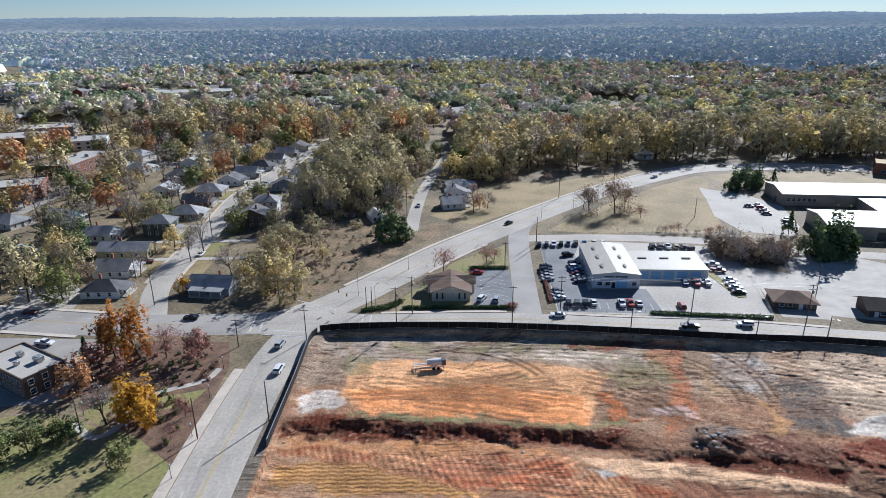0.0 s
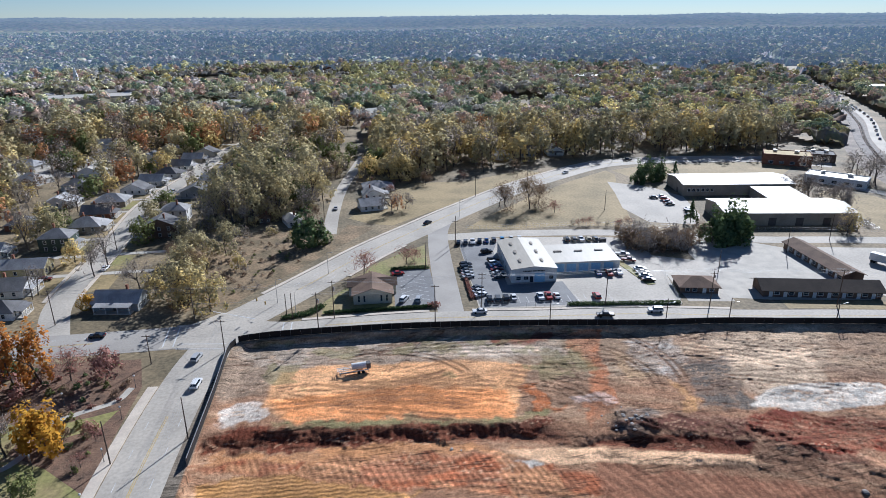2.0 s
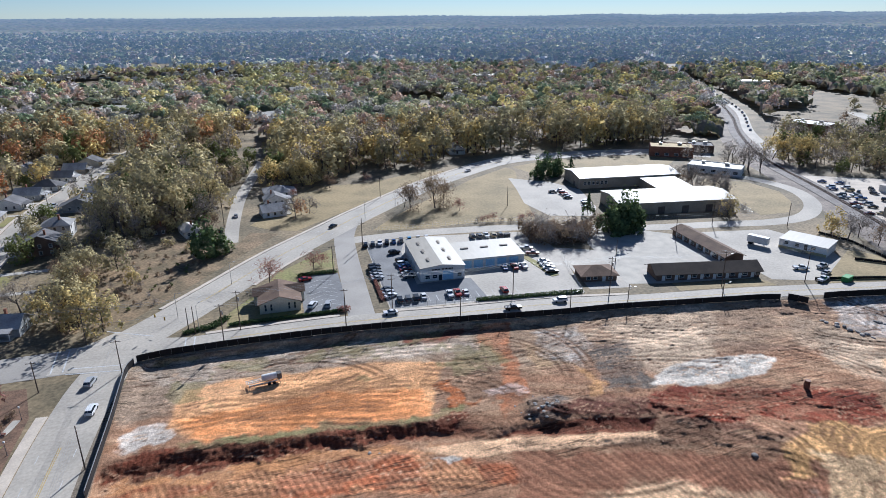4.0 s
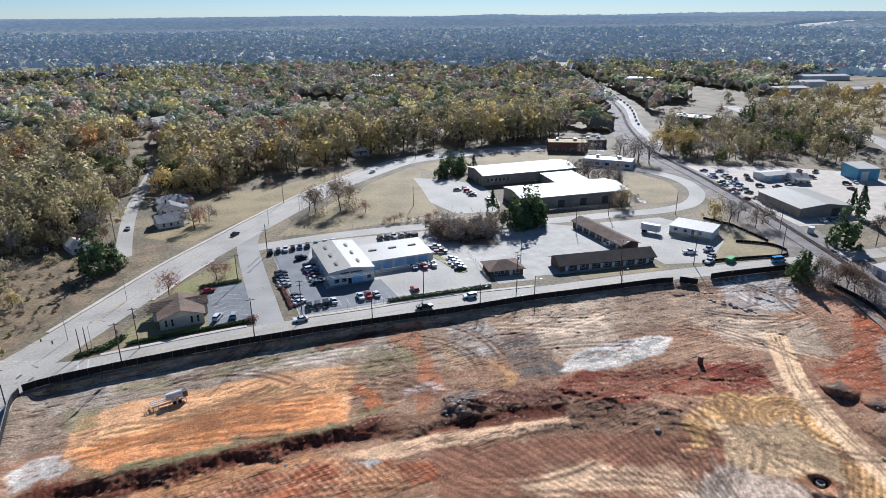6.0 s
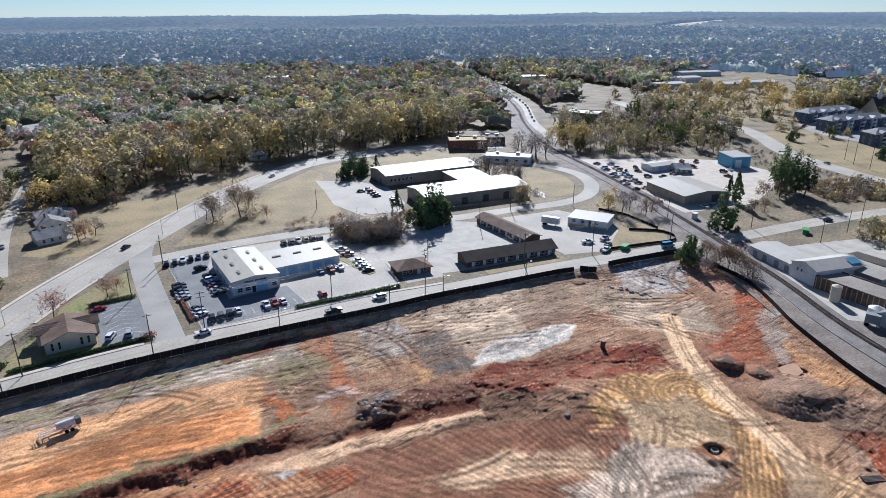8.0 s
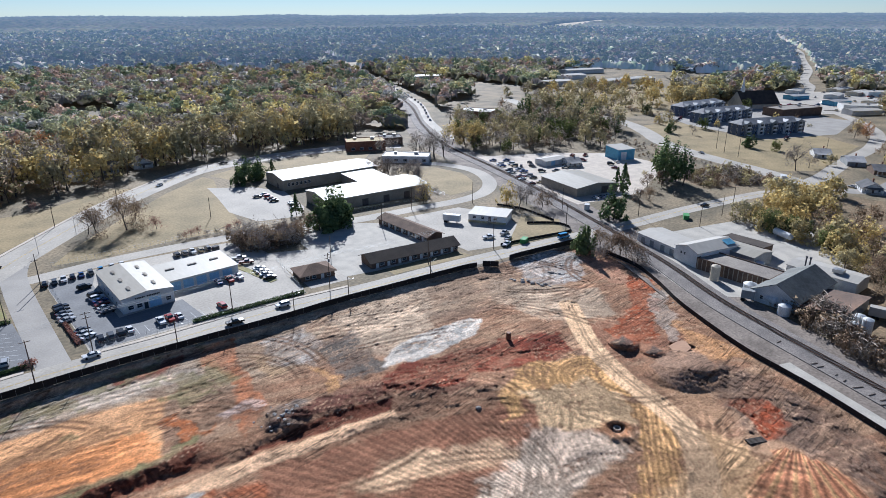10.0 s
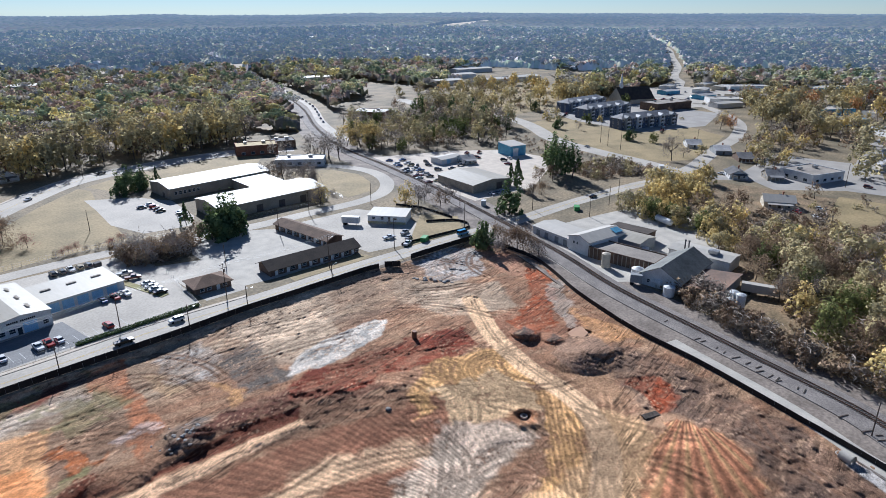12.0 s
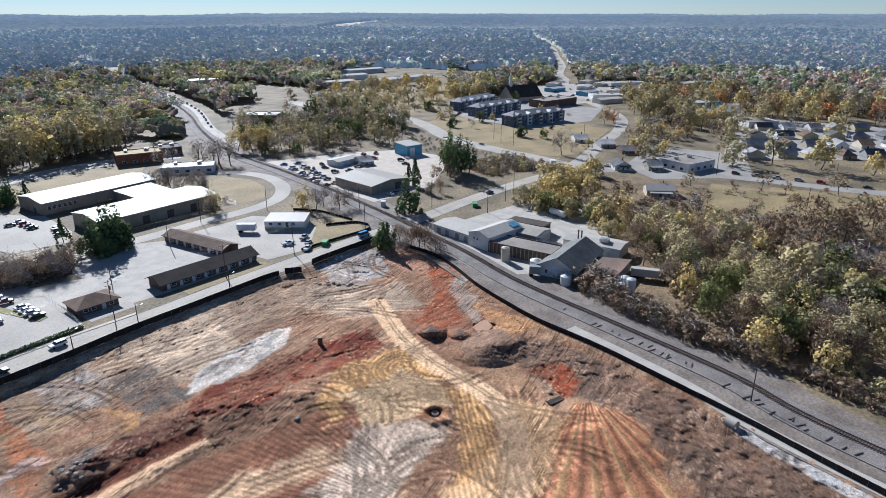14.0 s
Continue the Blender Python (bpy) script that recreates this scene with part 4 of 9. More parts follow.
soil(blend(GREY_EAST, 1.0), (0.40, 0.36, 0.31), 0.5, 4)
soil(blend(TAN_EAST, 1.5), (0.55, 0.33, 0.18), 0.4, 4)
soil(blend(MOUND, 1.2, 0.5), (0.27, 0.19, 0.14), 0.35, 4)
soil(blend(MOUND_2, 0.8, 0.4) + blend(MOUND_3, 0.8, 0.4), (0.10, 0.082, 0.07), 0.2, 4)
soil(blend(POND, 0.8, 0.7), (0.64, 0.61, 0.55), 0.15, 5)
soil(blend(POND, 0.8, 0.7) * step01(0.08, 0.2, fbm(X, Y * 2, 5, 4)), (0.33, 0.33, 0.31), 0.3, 4)
soil(blend(SILT, 0.6, 0.3), (0.55, 0.55, 0.53), 0.2, 5)
soil(near(TRACK, 2.8, 0.8), (0.84, 0.62, 0.41), 0.1, 5)
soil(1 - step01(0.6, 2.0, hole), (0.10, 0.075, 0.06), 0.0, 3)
soil((step01(1.8, 2.4, hole) - step01(2.8, 4.5, hole)) * 0.8, (0.30, 0.155, 0.085), 0.3, 3)


def scratches(turn, size, stretch, seed, thin=0.035):
    """Thin scraped lines that run one way."""
    a = radians(turn)
    u, v = X * math.cos(a) + Y * math.sin(a), -X * math.sin(a) + Y * math.cos(a)
    f = fbm(u / stretch + seed, v + seed, size, 3)
    return 1 - step01(0.0, thin, np.abs(f + 0.12 * fbm(X, Y, 30, 2)))


worked = np.clip(sum(blend(p, 3) for p in (SLOPE, BOWL, SAND, TAN_LOOPS, BROWN_CORD, RED_STRIPE, FAN, TAN_FLOW, PAD, PAD_LOW, CORDUROY)), 0, 1)
scar = np.maximum(scratches(-5, 3.2, 9, 10) * (Y > 122), scratches(-24, 3.0, 8, 60) * step01(40, 70, X) * (1 - blend(SLOPE, 3)))
scar = np.maximum(scar, scratches(62, 3.0, 8, 90) * blend(EAST_BROWN, 4))
scar = np.maximum(scar, scratches(-40, 3.0, 8, 130) * np.clip(blend(PALE_GATE, 3) + blend(RED_EAST, 3) + blend(TAN_EAST, 3), 0, 1))
scar = np.maximum(scar, scratches(30, 2.6, 6, 170) * np.clip(blend(SAND, 2) + blend(TAN_LOOPS, 2) + blend(BOWL, 3) + blend(FAN, 2), 0, 1))
scar = np.maximum(scar, scratches(85, 2.4, 6, 210) * np.clip(blend(BANK_FACE, 2) + blend(TERRACE_RED, 2), 0, 1))
soil(scar * 0.8, (0.115, 0.068, 0.047), 0.6, 9)
ridge_line = np.maximum(scratches(-12, 2.6, 8, 300), scratches(-28, 2.6, 8, 340) * step01(50, 70, X))
ridge_line *= 1 - 0.9 * worked
scar *= 1 - 0.5 * worked
soil(ridge_line * 0.6, (0.58, 0.42, 0.29), 0.7, 9)
Z = Z - 0.16 * scar + 0.10 * ridge_line
C *= 1 + (np.clip(0.85 / C.max(1), 1.0, 1.7) - 1)[:, None] * (pale_marks * 1.0)[:, None]
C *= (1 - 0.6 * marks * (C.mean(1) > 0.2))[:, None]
soil(marks * 0.35 * (C.mean(1) <= 0.2), (0.34, 0.20, 0.13), 0.4, 3)
weed = step01(0.16, 0.24, fbm(X + 700, Y, 9, 5)) * blend([(-38, 172), (60, 168), (60, 140), (-38, 136)], 3)
soil(weed * 0.6, (0.20, 0.19, 0.10), 0.4, 3)
C *= (1 + 0.22 * fbm(X * 0.7, Y * 1.3, 2.2, 3) + 0.25 * fbm(X + 9, Y, 11, 3))[:, None]
mean = C.mean(1, keepdims=True)
C = np.minimum(1, 0.86 / C.max(1, keepdims=True)) * C
C = np.clip((mean + (C - mean) * 1.16) * (0.97, 0.905, 0.855), 0.02, 0.86)

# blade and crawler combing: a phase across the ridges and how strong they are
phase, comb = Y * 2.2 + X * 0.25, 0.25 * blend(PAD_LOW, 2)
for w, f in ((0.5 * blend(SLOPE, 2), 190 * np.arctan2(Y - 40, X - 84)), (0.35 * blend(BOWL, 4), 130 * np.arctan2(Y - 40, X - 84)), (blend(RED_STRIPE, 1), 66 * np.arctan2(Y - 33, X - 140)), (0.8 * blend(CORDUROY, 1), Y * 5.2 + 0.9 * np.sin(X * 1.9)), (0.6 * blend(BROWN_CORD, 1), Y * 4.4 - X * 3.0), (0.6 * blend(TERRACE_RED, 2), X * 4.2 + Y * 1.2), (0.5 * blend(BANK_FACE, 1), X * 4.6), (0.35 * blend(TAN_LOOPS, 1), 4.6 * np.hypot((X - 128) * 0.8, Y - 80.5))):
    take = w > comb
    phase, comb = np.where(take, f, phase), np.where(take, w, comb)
outside = np.where(ok, 0, distance(X, Y, SITE, True))
Z = np.where(ok, Z * step01(0.2, 1.6, edge) + 0.05, -0.02)
C[~ok] = (0.20, 0.165, 0.125)
# Ground stretched away from the camera by depth, so the zones fit its view.
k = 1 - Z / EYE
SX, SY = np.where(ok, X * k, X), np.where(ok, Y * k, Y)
quads = np.stack([ids0[:-1, :-1], ids0[:-1, 1:], ids0[1:, 1:], ids0[1:, :-1]], -1).reshape(-1, 4)
quads = quads[(outside[quads] < 9).all(1)]
used = np.unique(quads)
back = np.zeros(len(X), int)
back[used] = np.arange(len(used))
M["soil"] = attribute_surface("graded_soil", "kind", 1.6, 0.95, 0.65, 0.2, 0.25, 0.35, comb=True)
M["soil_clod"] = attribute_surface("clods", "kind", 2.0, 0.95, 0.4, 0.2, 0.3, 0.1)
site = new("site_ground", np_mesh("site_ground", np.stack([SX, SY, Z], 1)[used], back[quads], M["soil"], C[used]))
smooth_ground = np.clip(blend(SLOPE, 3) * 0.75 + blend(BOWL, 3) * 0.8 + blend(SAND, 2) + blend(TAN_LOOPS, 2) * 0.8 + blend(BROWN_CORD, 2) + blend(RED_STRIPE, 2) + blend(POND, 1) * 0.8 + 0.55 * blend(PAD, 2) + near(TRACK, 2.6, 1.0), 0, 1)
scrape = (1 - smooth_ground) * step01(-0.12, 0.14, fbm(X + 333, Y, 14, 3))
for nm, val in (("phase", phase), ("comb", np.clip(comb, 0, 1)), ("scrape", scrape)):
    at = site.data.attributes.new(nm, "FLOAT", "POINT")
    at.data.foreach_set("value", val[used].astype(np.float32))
tagged(site, "graded red and tan clay of a building site with ruts", "", "", "structure")
SITE_Z = {}
for a, b, c in zip(np.round((SX[ok] + 50) * 1.0).astype(int), np.round((SY[ok] + 62) * 1.0).astype(int), Z[ok]):
    SITE_Z[a, b] = float(c)


def site_z(x, y):
    return SITE_Z.get((round(x + 50), round(y + 62)), 0.0)


# clods and stones lying loose on the churned ground
gc = np.random.default_rng(55)
chance = np.where(ok & (edge > 1.5), np.clip(churned - 0.12, 0.03, 2) ** 1.2, 0)
put = gc.choice(len(X), 22000, p=chance / chance.sum())
n = len(put)
size = 0.075 * np.exp(gc.exponential(0.45, n)).clip(1, 4)
base = np.stack([SX[put], SY[put], Z[put]], 1) + np.concatenate([gc.uniform(-0.25, 0.25, (n, 2)), np.zeros((n, 1))], 1)
turn = gc.uniform(0, 6.283, n)
ring = [np.stack([np.cos(turn + q) * size * gc.uniform(0.7, 1.4, n), np.sin(turn + q) * size * gc.uniform(0.7, 1.4, n), np.full(n, -0.12)], 1) for q in (0, 1.57, 3.14, 4.71)]
peak = np.stack([gc.normal(size=n) * size * 0.25, gc.normal(size=n) * size * 0.25, size * gc.uniform(0.25, 0.7, n)], 1)
clod_v = (base[:, None, :] + np.stack(ring + [peak], 1)).reshape(-1, 3)
clod_q = (np.arange(n)[:, None, None] * 5 + np.array([(0, 1, 4), (1, 2, 4), (2, 3, 4), (3, 0, 4)])[None]).reshape(-1, 3)
clods = new("soil_clods", np_mesh("soil_clods", clod_v, clod_q, M["soil_clod"], np.repeat(C[put] * gc.uniform(0.75, 1.2, (n, 1)), 5, 0), smooth=False))
tagged(clods, "loose clods of red and brown clay and stones", "clods", "", "stuff")

# muddy water
M["mud_water"] = surface("muddy_water", (0.58, 0.36, 0.22), (0.50, 0.31, 0.19), 0.2, 2, 0.12, spread=0.05, spec=0.5)
pool = [(160.5 + 4.4 * math.cos(q) * (1 + 0.2 * math.sin(3 * q)), 71.5 + 3.0 * math.sin(q) * (1 + 0.15 * math.cos(2 * q))) for q in np.linspace(0, 2 * math.pi, 24, endpoint=False)]
setting("puddle", Solid().prism(pool, -4.0, sum(site_z(x, y) for x, y in pool) / len(pool) + 0.05), M["mud_water"], "shallow pool of muddy orange water")
# ---- buildings ----
TAKEN = []          # x, y, radius kept clear of trees: what stands there, and the camera side of houses
SHARED = {}


def shared(key, make):
    if key not in SHARED:
        SHARED[key] = make()
    return SHARED[key]


def on_face(face, w, d, u, z, out=0.0):
    """A pose on one wall of a w by d block: u along it, z up, facing out."""
    if face == "S":
        return pose(u, -d / 2 - out, z)
    if face == "N":
        return pose(-u, d / 2 + out, z, 0, 0, 180)
    if face == "E":
        return pose(w / 2 + out, u, z, 0, 0, 90)
    return pose(-w / 2 - out, -u, z, 0, 0, -90)


def window_at(parent, w, d, face, u, z, ww=1.0, hh=1.4, frame_mat="trim", pane="glass"):
    def mk():
        s = Solid()
        t = 0.11
        s.box(-ww / 2 - t, -0.07, -t, -ww / 2, 0.05, hh + t).box(ww / 2, -0.07, -t, ww / 2 + t, 0.05, hh + t)
        s.box(-ww / 2, -0.07, hh, ww / 2, 0.05, hh + t).box(-ww / 2, -0.09, -t, ww / 2, 0.05, 0).box(-ww / 2, -0.05, hh / 2 - 0.03, ww / 2, 0.02, hh / 2 + 0.03)
        return s.mesh("window", M[frame_mat])
    f = new("window", shared(("wf", ww, hh, frame_mat), mk))
    f.parent = parent
    f.matrix_basis = on_face(face, w, d, u, z)
    q = new("pane", shared(("wp", ww, hh, pane), lambda: Solid().box(-ww / 2, -0.03, 0, ww / 2, 0.02, hh).mesh("pane", M[pane])))
    q.parent = f
    return f


def door_at(parent, w, d, face, u, ww=1.0, hh=2.1, mat="door", z=0.0, name="door"):
    def mk():
        s = Solid().box(-ww / 2, -0.05, 0, ww / 2, 0.03, hh)
        if ww > 2:
            for k in range(1, 5):
                s.box(-ww / 2, -0.07, hh * k / 5 - 0.02, ww / 2, -0.05, hh * k / 5 + 0.02)
        else:
            s.box(-ww / 2 - 0.1, -0.07, 0, -ww / 2, 0.02, hh + 0.1).box(ww / 2, -0.07, 0, ww / 2 + 0.1, 0.02, hh + 0.1).box(-ww / 2, -0.07, hh, ww / 2, 0.02, hh + 0.1)
        return s.mesh(name, M[mat])
    q = new(name, shared(("dr", ww, hh, mat), mk))
    q.parent = parent
    q.matrix_basis = on_face(face, w, d, u, z)
    return q


def shell(parent, w, d, h, up, style, wall, roof, over=0.4, thick=0.18, z0=0.0, cx=0.0, cy=0.0, ribs=0.0):
    """Walls and a roof: gable_x and gable_y name the ridge's way; hip, shed (high to the back) or flat with a parapet."""
    a, b = w / 2, d / 2
    W, R = Solid(), Solid()
    def P(x, y, z):
        return (x + cx, y + cy, z + z0)
    if style in ("gable_x", "gable_y"):
        if style == "gable_x":
            W.add([P(x, y, 0) for x, y in ((-a, -b), (a, -b), (a, b), (-a, b))] + [P(x, y, h) for x, y in ((-a, -b), (a, -b), (a, b), (-a, b))] + [P(-a, 0, h + up), P(a, 0, h + up)],
                  [(3, 2, 1, 0), (0, 1, 5, 4), (1, 2, 6, 9, 5), (2, 3, 7, 6), (3, 0, 4, 8, 7), (4, 5, 9, 8), (6, 7, 8, 9)])
            k = up / b * over
            A = [(-a - over, -b - over, h - k), (a + over, -b - over, h - k), (a + over, 0, h + up), (-a - over, 0, h + up), (-a - over, b + over, h - k), (a + over, b + over, h - k)]
        else:
            W.add([P(x, y, 0) for x, y in ((-a, -b), (a, -b), (a, b), (-a, b))] + [P(x, y, h) for x, y in ((-a, -b), (a, -b), (a, b), (-a, b))] + [P(0, -b, h + up), P(0, b, h + up)],
                  [(3, 2, 1, 0), (0, 1, 5, 8, 4), (1, 2, 6, 5), (2, 3, 7, 9, 6), (3, 0, 4, 7), (5, 6, 9, 8), (7, 4, 8, 9)])
            k = up / a * over
            A = [(a + over, -b - over, h - k), (a + over, b + over, h - k), (0, b + over, h + up), (0, -b - over, h + up), (-a - over, -b - over, h - k), (-a - over, b + over, h - k)]
        lo = [P(x, y, z + 0.01) for x, y, z in A]
        hi = [P(x, y, z + thick) for x, y, z in A]
        R.add(lo + hi, [(6, 7, 8, 9), (9, 8, 11, 10), (3, 2, 1, 0), (4, 5, 2, 3), (0, 1, 7, 6), (4, 10, 11, 5), (1, 2, 8, 7), (2, 5, 11, 8), (0, 6, 9, 3), (3, 9, 10, 4)])
        if ribs:
            long, half = (w, b) if style == "gable_x" else (d, a)
            for i in range(1, int(long / ribs)):
                u = -long / 2 + i * ribs
                for sgn in (-1, 1):
                    q = [(u - 0.05, 0, h + up + thick), (u + 0.05, 0, h + up + thick), (u + 0.05, sgn * (half + over), h - k + thick), (u - 0.05, sgn * (half + over), h - k + thick)]
                    q = [(x, y, z) if style == "gable_x" else (y, x, z) for x, y, z in q]
                    R.add([P(*c) for c in q] + [P(x, y, z + 0.07) for x, y, z in q], [(4, 5, 6, 7), (0, 1, 5, 4), (1, 2, 6, 5), (2, 3, 7, 6), (3, 0, 4, 7)])
    elif style == "hip":
        W.box(cx - a, cy - b, z0, cx + a, cy + b, z0 + h)
        r = max(0.3, a - b) if a >= b else 0.3
        rb = max(0.3, b - a) if b > a else 0.0
        A = [(-a - over, -b - over, h - 0.15), (a + over, -b - over, h - 0.15), (a + over, b + over, h - 0.15), (-a - over, b + over, h - 0.15), (-r if not rb else 0, -rb, h + up), (r if not rb else 0, rb, h + up)]
        if rb:
            fs = [(0, 1, 4), (1, 2, 5, 4), (2, 3, 5), (3, 0, 4, 5)]
        else:
            fs = [(0, 1, 5, 4), (1, 2, 5), (2, 3, 4, 5), (3, 0, 4)]
        R.add([P(*c) for c in A], fs + [(3, 2, 1, 0)])
        R.add([P(x, y, z - 0.14) for x, y, z in A[:4]] + [P(*c) for c in A[:4]], [(0, 1, 5, 4), (1, 2, 6, 5), (2, 3, 7, 6), (3, 0, 4, 7), (3, 2, 1, 0)])
    elif style == "shed":
        W.add([P(x, y, 0) for x, y in ((-a, -b), (a, -b), (a, b), (-a, b))] + [P(-a, -b, h), P(a, -b, h), P(a, b, h + up), P(-a, b, h + up)],
              [(3, 2, 1, 0), (0, 1, 5, 4), (1, 2, 6, 5), (2, 3, 7, 6), (3, 0, 4, 7), (4, 5, 6, 7)])
        A = [(-a - over, -b - over, h), (a + over, -b - over, h), (a + over, b + over, h + up), (-a - over, b + over, h + up)]
        R.add([P(x, y, z + 0.01) for x, y, z in A] + [P(x, y, z + thick) for x, y, z in A], [(3, 2, 1, 0), (4, 5, 6, 7), (0, 1, 5, 4), (1, 2, 6, 5), (2, 3, 7, 6), (3, 0, 4, 7)])
    else:
        W.box(cx - a, cy - b, z0, cx + a, cy + b, z0 + h)
        t = 0.3
        W.box(cx - a, cy - b, z0 + h, cx + a, cy - b + t, z0 + h + 0.5).box(cx - a, cy + b - t, z0 + h, cx + a, cy + b, z0 + h + 0.5)
        W.box(cx - a, cy - b + t, z0 + h, cx - a + t, cy + b - t, z0 + h + 0.5).box(cx + a - t, cy - b + t, z0 + h, cx + a, cy + b - t, z0 + h + 0.5)
        R.box(cx - a + t, cy - b + t, z0 + h + 0.01, cx + a - t, cy + b - t, z0 + h + 0.12)
    part("wall", W, M[wall], parent)
    part("roof", R, M[roof], parent)


def faces_to_camera(x, y, rot):
    """The sides of a block that face the camera; the unseen ones get no windows."""
    out = []
    for face, a in (("S", -90), ("E", 0), ("N", 90), ("W", 180)):
        q = radians(a + rot)
        if math.cos(q) * -x + math.sin(q) * -y > 0.1 * math.hypot(x, y):
            out.append(face)
    return out


def claim(x, y, w, d):
    TAKEN.append((x, y, math.hypot(w, d) / 2))


def building(name, label, category, x, y, rot, w, d, h, up, style, wall, roof, over=0.4, group="", z=0.0, ribs=0.0):
    b = thing(name, label, category, group, pose(x, y, z, 0, 0, rot))
    shell(b, w, d, h, up, style, wall, roof, over, z0=-0.3 if not z else 0, ribs=ribs)
    claim(x, y, w, d)
    return b


def house(x, y, rot, w=10.0, d=12.0, h=3.2, up=2.6, style="gable_y", wall="wall_white", roof="roof_grey", porch=True, chimney=True, label=""):
    """A small detached house whose front (and porch) is its own south side."""
    words = {"wall_white": "white", "wall_cream": "cream", "wall_green": "dark green", "wall_grey": "grey", "wall_brick": "red brick", "wall_tan": "tan", "wall_yellow": "pale yellow", "wall_blue": "blue", "wall_brown": "brown"}[wall]
    rw = {"roof_grey": "grey shingle", "roof_dark": "dark shingle", "roof_brown": "brown shingle", "roof_white": "pale metal", "roof_darkbrown": "dark brown"}[roof]
    b = building("house", label or f"{'two-storey' if h > 4.5 else 'single-storey'} {words} house with a {rw} roof", "house", x, y, rot, w, d, h, up, style, wall, roof)
    rows = [0.9] if h < 4.5 else [0.9, 3.7]
    # Trees stay off the side nearest the camera, so the house is seen.
    near_side = 1 - (d * 0.5 + 7) / math.hypot(x, y)
    claim(x * near_side, y * near_side, 9, 9)
    for z in rows:
        for face in faces_to_camera(x, y, rot) if math.hypot(x, y) < 430 else ():
            for u in ((-w * 0.3, w * 0.3) if face in "SN" else (-d * 0.28, 0.0, d * 0.28)):
                window_at(b, w, d, face, u, z)
    door_at(b, w, d, "S", 0.0)
    if porch:
        s = Solid().add([(-w * 0.4, -d / 2 - 2.6, 2.45), (w * 0.4, -d / 2 - 2.6, 2.45), (w * 0.4, -d / 2, 2.95), (-w * 0.4, -d / 2, 2.95)] + [(-w * 0.4, -d / 2 - 2.6, 2.6), (w * 0.4, -d / 2 - 2.6, 2.6), (w * 0.4, -d / 2, 3.1), (-w * 0.4, -d / 2, 3.1)],
                         [(3, 2, 1, 0), (4, 5, 6, 7), (0, 1, 5, 4), (1, 2, 6, 5), (2, 3, 7, 6), (3, 0, 4, 7)])
        part("porch_roof", s, M[roof], b)
        part("porch_floor", Solid().box(-w * 0.4, -d / 2 - 2.6, -0.3, w * 0.4, -d / 2, 0.35), M["concrete"], b)
        for u in (-w * 0.38, -w * 0.13, w * 0.13, w * 0.38):
            part("porch_post", Solid().box(u - 0.09, -d / 2 - 2.5, 0.35, u + 0.09, -d / 2 - 2.32, 2.5), M["trim"], b)
    if chimney:
        part("chimney", Solid().box(w * 0.12, d * 0.1, h, w * 0.12 + 0.7, d * 0.1 + 0.7, h + up + 0.9).box(w * 0.12 - 0.06, d * 0.1 - 0.06, h + up + 0.9, w * 0.12 + 0.76, d * 0.1 + 0.76, h + up + 1.05), M["wall_brick"], b)
    return b


def rooftop_unit(parent, x, y, z, w=1.8, d=1.4, h=1.0):
    part("rooftop_unit", Solid().box(x - w / 2, y - d / 2, z, x + w / 2, y + d / 2, z + h).tube((x, y, z + h), (x, y, z + h + 0.12), min(w, d) * 0.38, n=12), M["metal"], parent)


# car dealer's service building: gabled hall and a lower wing of service bays
b = building("service_garage", "cream metal garage hall with a low gabled roof", "garage", 60.6, 218.5, -3, 16.2, 31, 5.3, 0.95, "gable_y", "wall_white", "roof_cream", 0.3)
for u in (-5.6, -2.9):
    window_at(b, 16.2, 31, "S", u, 1.0, 1.6, 1.3)
door_at(b, 16.2, 31, "S", 2.0, 3.8, 3.4, "bay", name="roller_door")
door_at(b, 16.2, 31, "S", -0.9, 1.0, 2.1, "glass")
window_at(b, 16.2, 31, "S", 6.2, 1.0, 1.5, 1.3)
for u in (-11, -6, -1, 4, 9):
    window_at(b, 16.2, 31, "W", u, 1.0, 1.4, 1.2)
for i in range(15):
    if i != 6:
        part("sign_bar", Solid().box(-4.0 + i * 0.52, -15.62, 4.05, -3.62 + i * 0.52, -15.5, 4.5), M["rubber"], b, "dark lettering bar on the gable" if i == 0 else "")
for i, yy in enumerate((-9, 0, 9)):
    for sx2 in (-4, 4):
        zz = 5.3 + 0.95 * (1 - abs(sx2) / 8.1) + 0.21
        part("skylight", Solid().add([(sx2 - 0.5, yy - 1.6, zz - 0.06 * (1 if sx2 < 0 else -1)), (sx2 + 0.5, yy - 1.6, zz + 0.06 * (1 if sx2 < 0 else -1)), (sx2 + 0.5, yy + 1.6, zz + 0.06 * (1 if sx2 < 0 else -1)), (sx2 - 0.5, yy + 1.6, zz - 0.06 * (1 if sx2 < 0 else -1))], [(0, 1, 2, 3)]), M["roof_tan"], b)
b = building("service_bays", "low cream service wing with a row of roller doors", "garage", 81.5, 218.4, -3, 26, 17, 4.1, 0.6, "shed", "wall_white", "roof_cream", 0.25, ribs=0)
for u in (-9.6, -5.2, -0.6, 4.0, 8.8):
    door_at(b, 26, 17, "S", u, 3.5, 3.2, "bay", name="roller_door")
for u in (-8, 0, 8):
    part("skylight", Solid().box(u - 1.5, 1.0, 4.35, u + 1.5, 2.0, 4.66), M["roof_tan"], b)

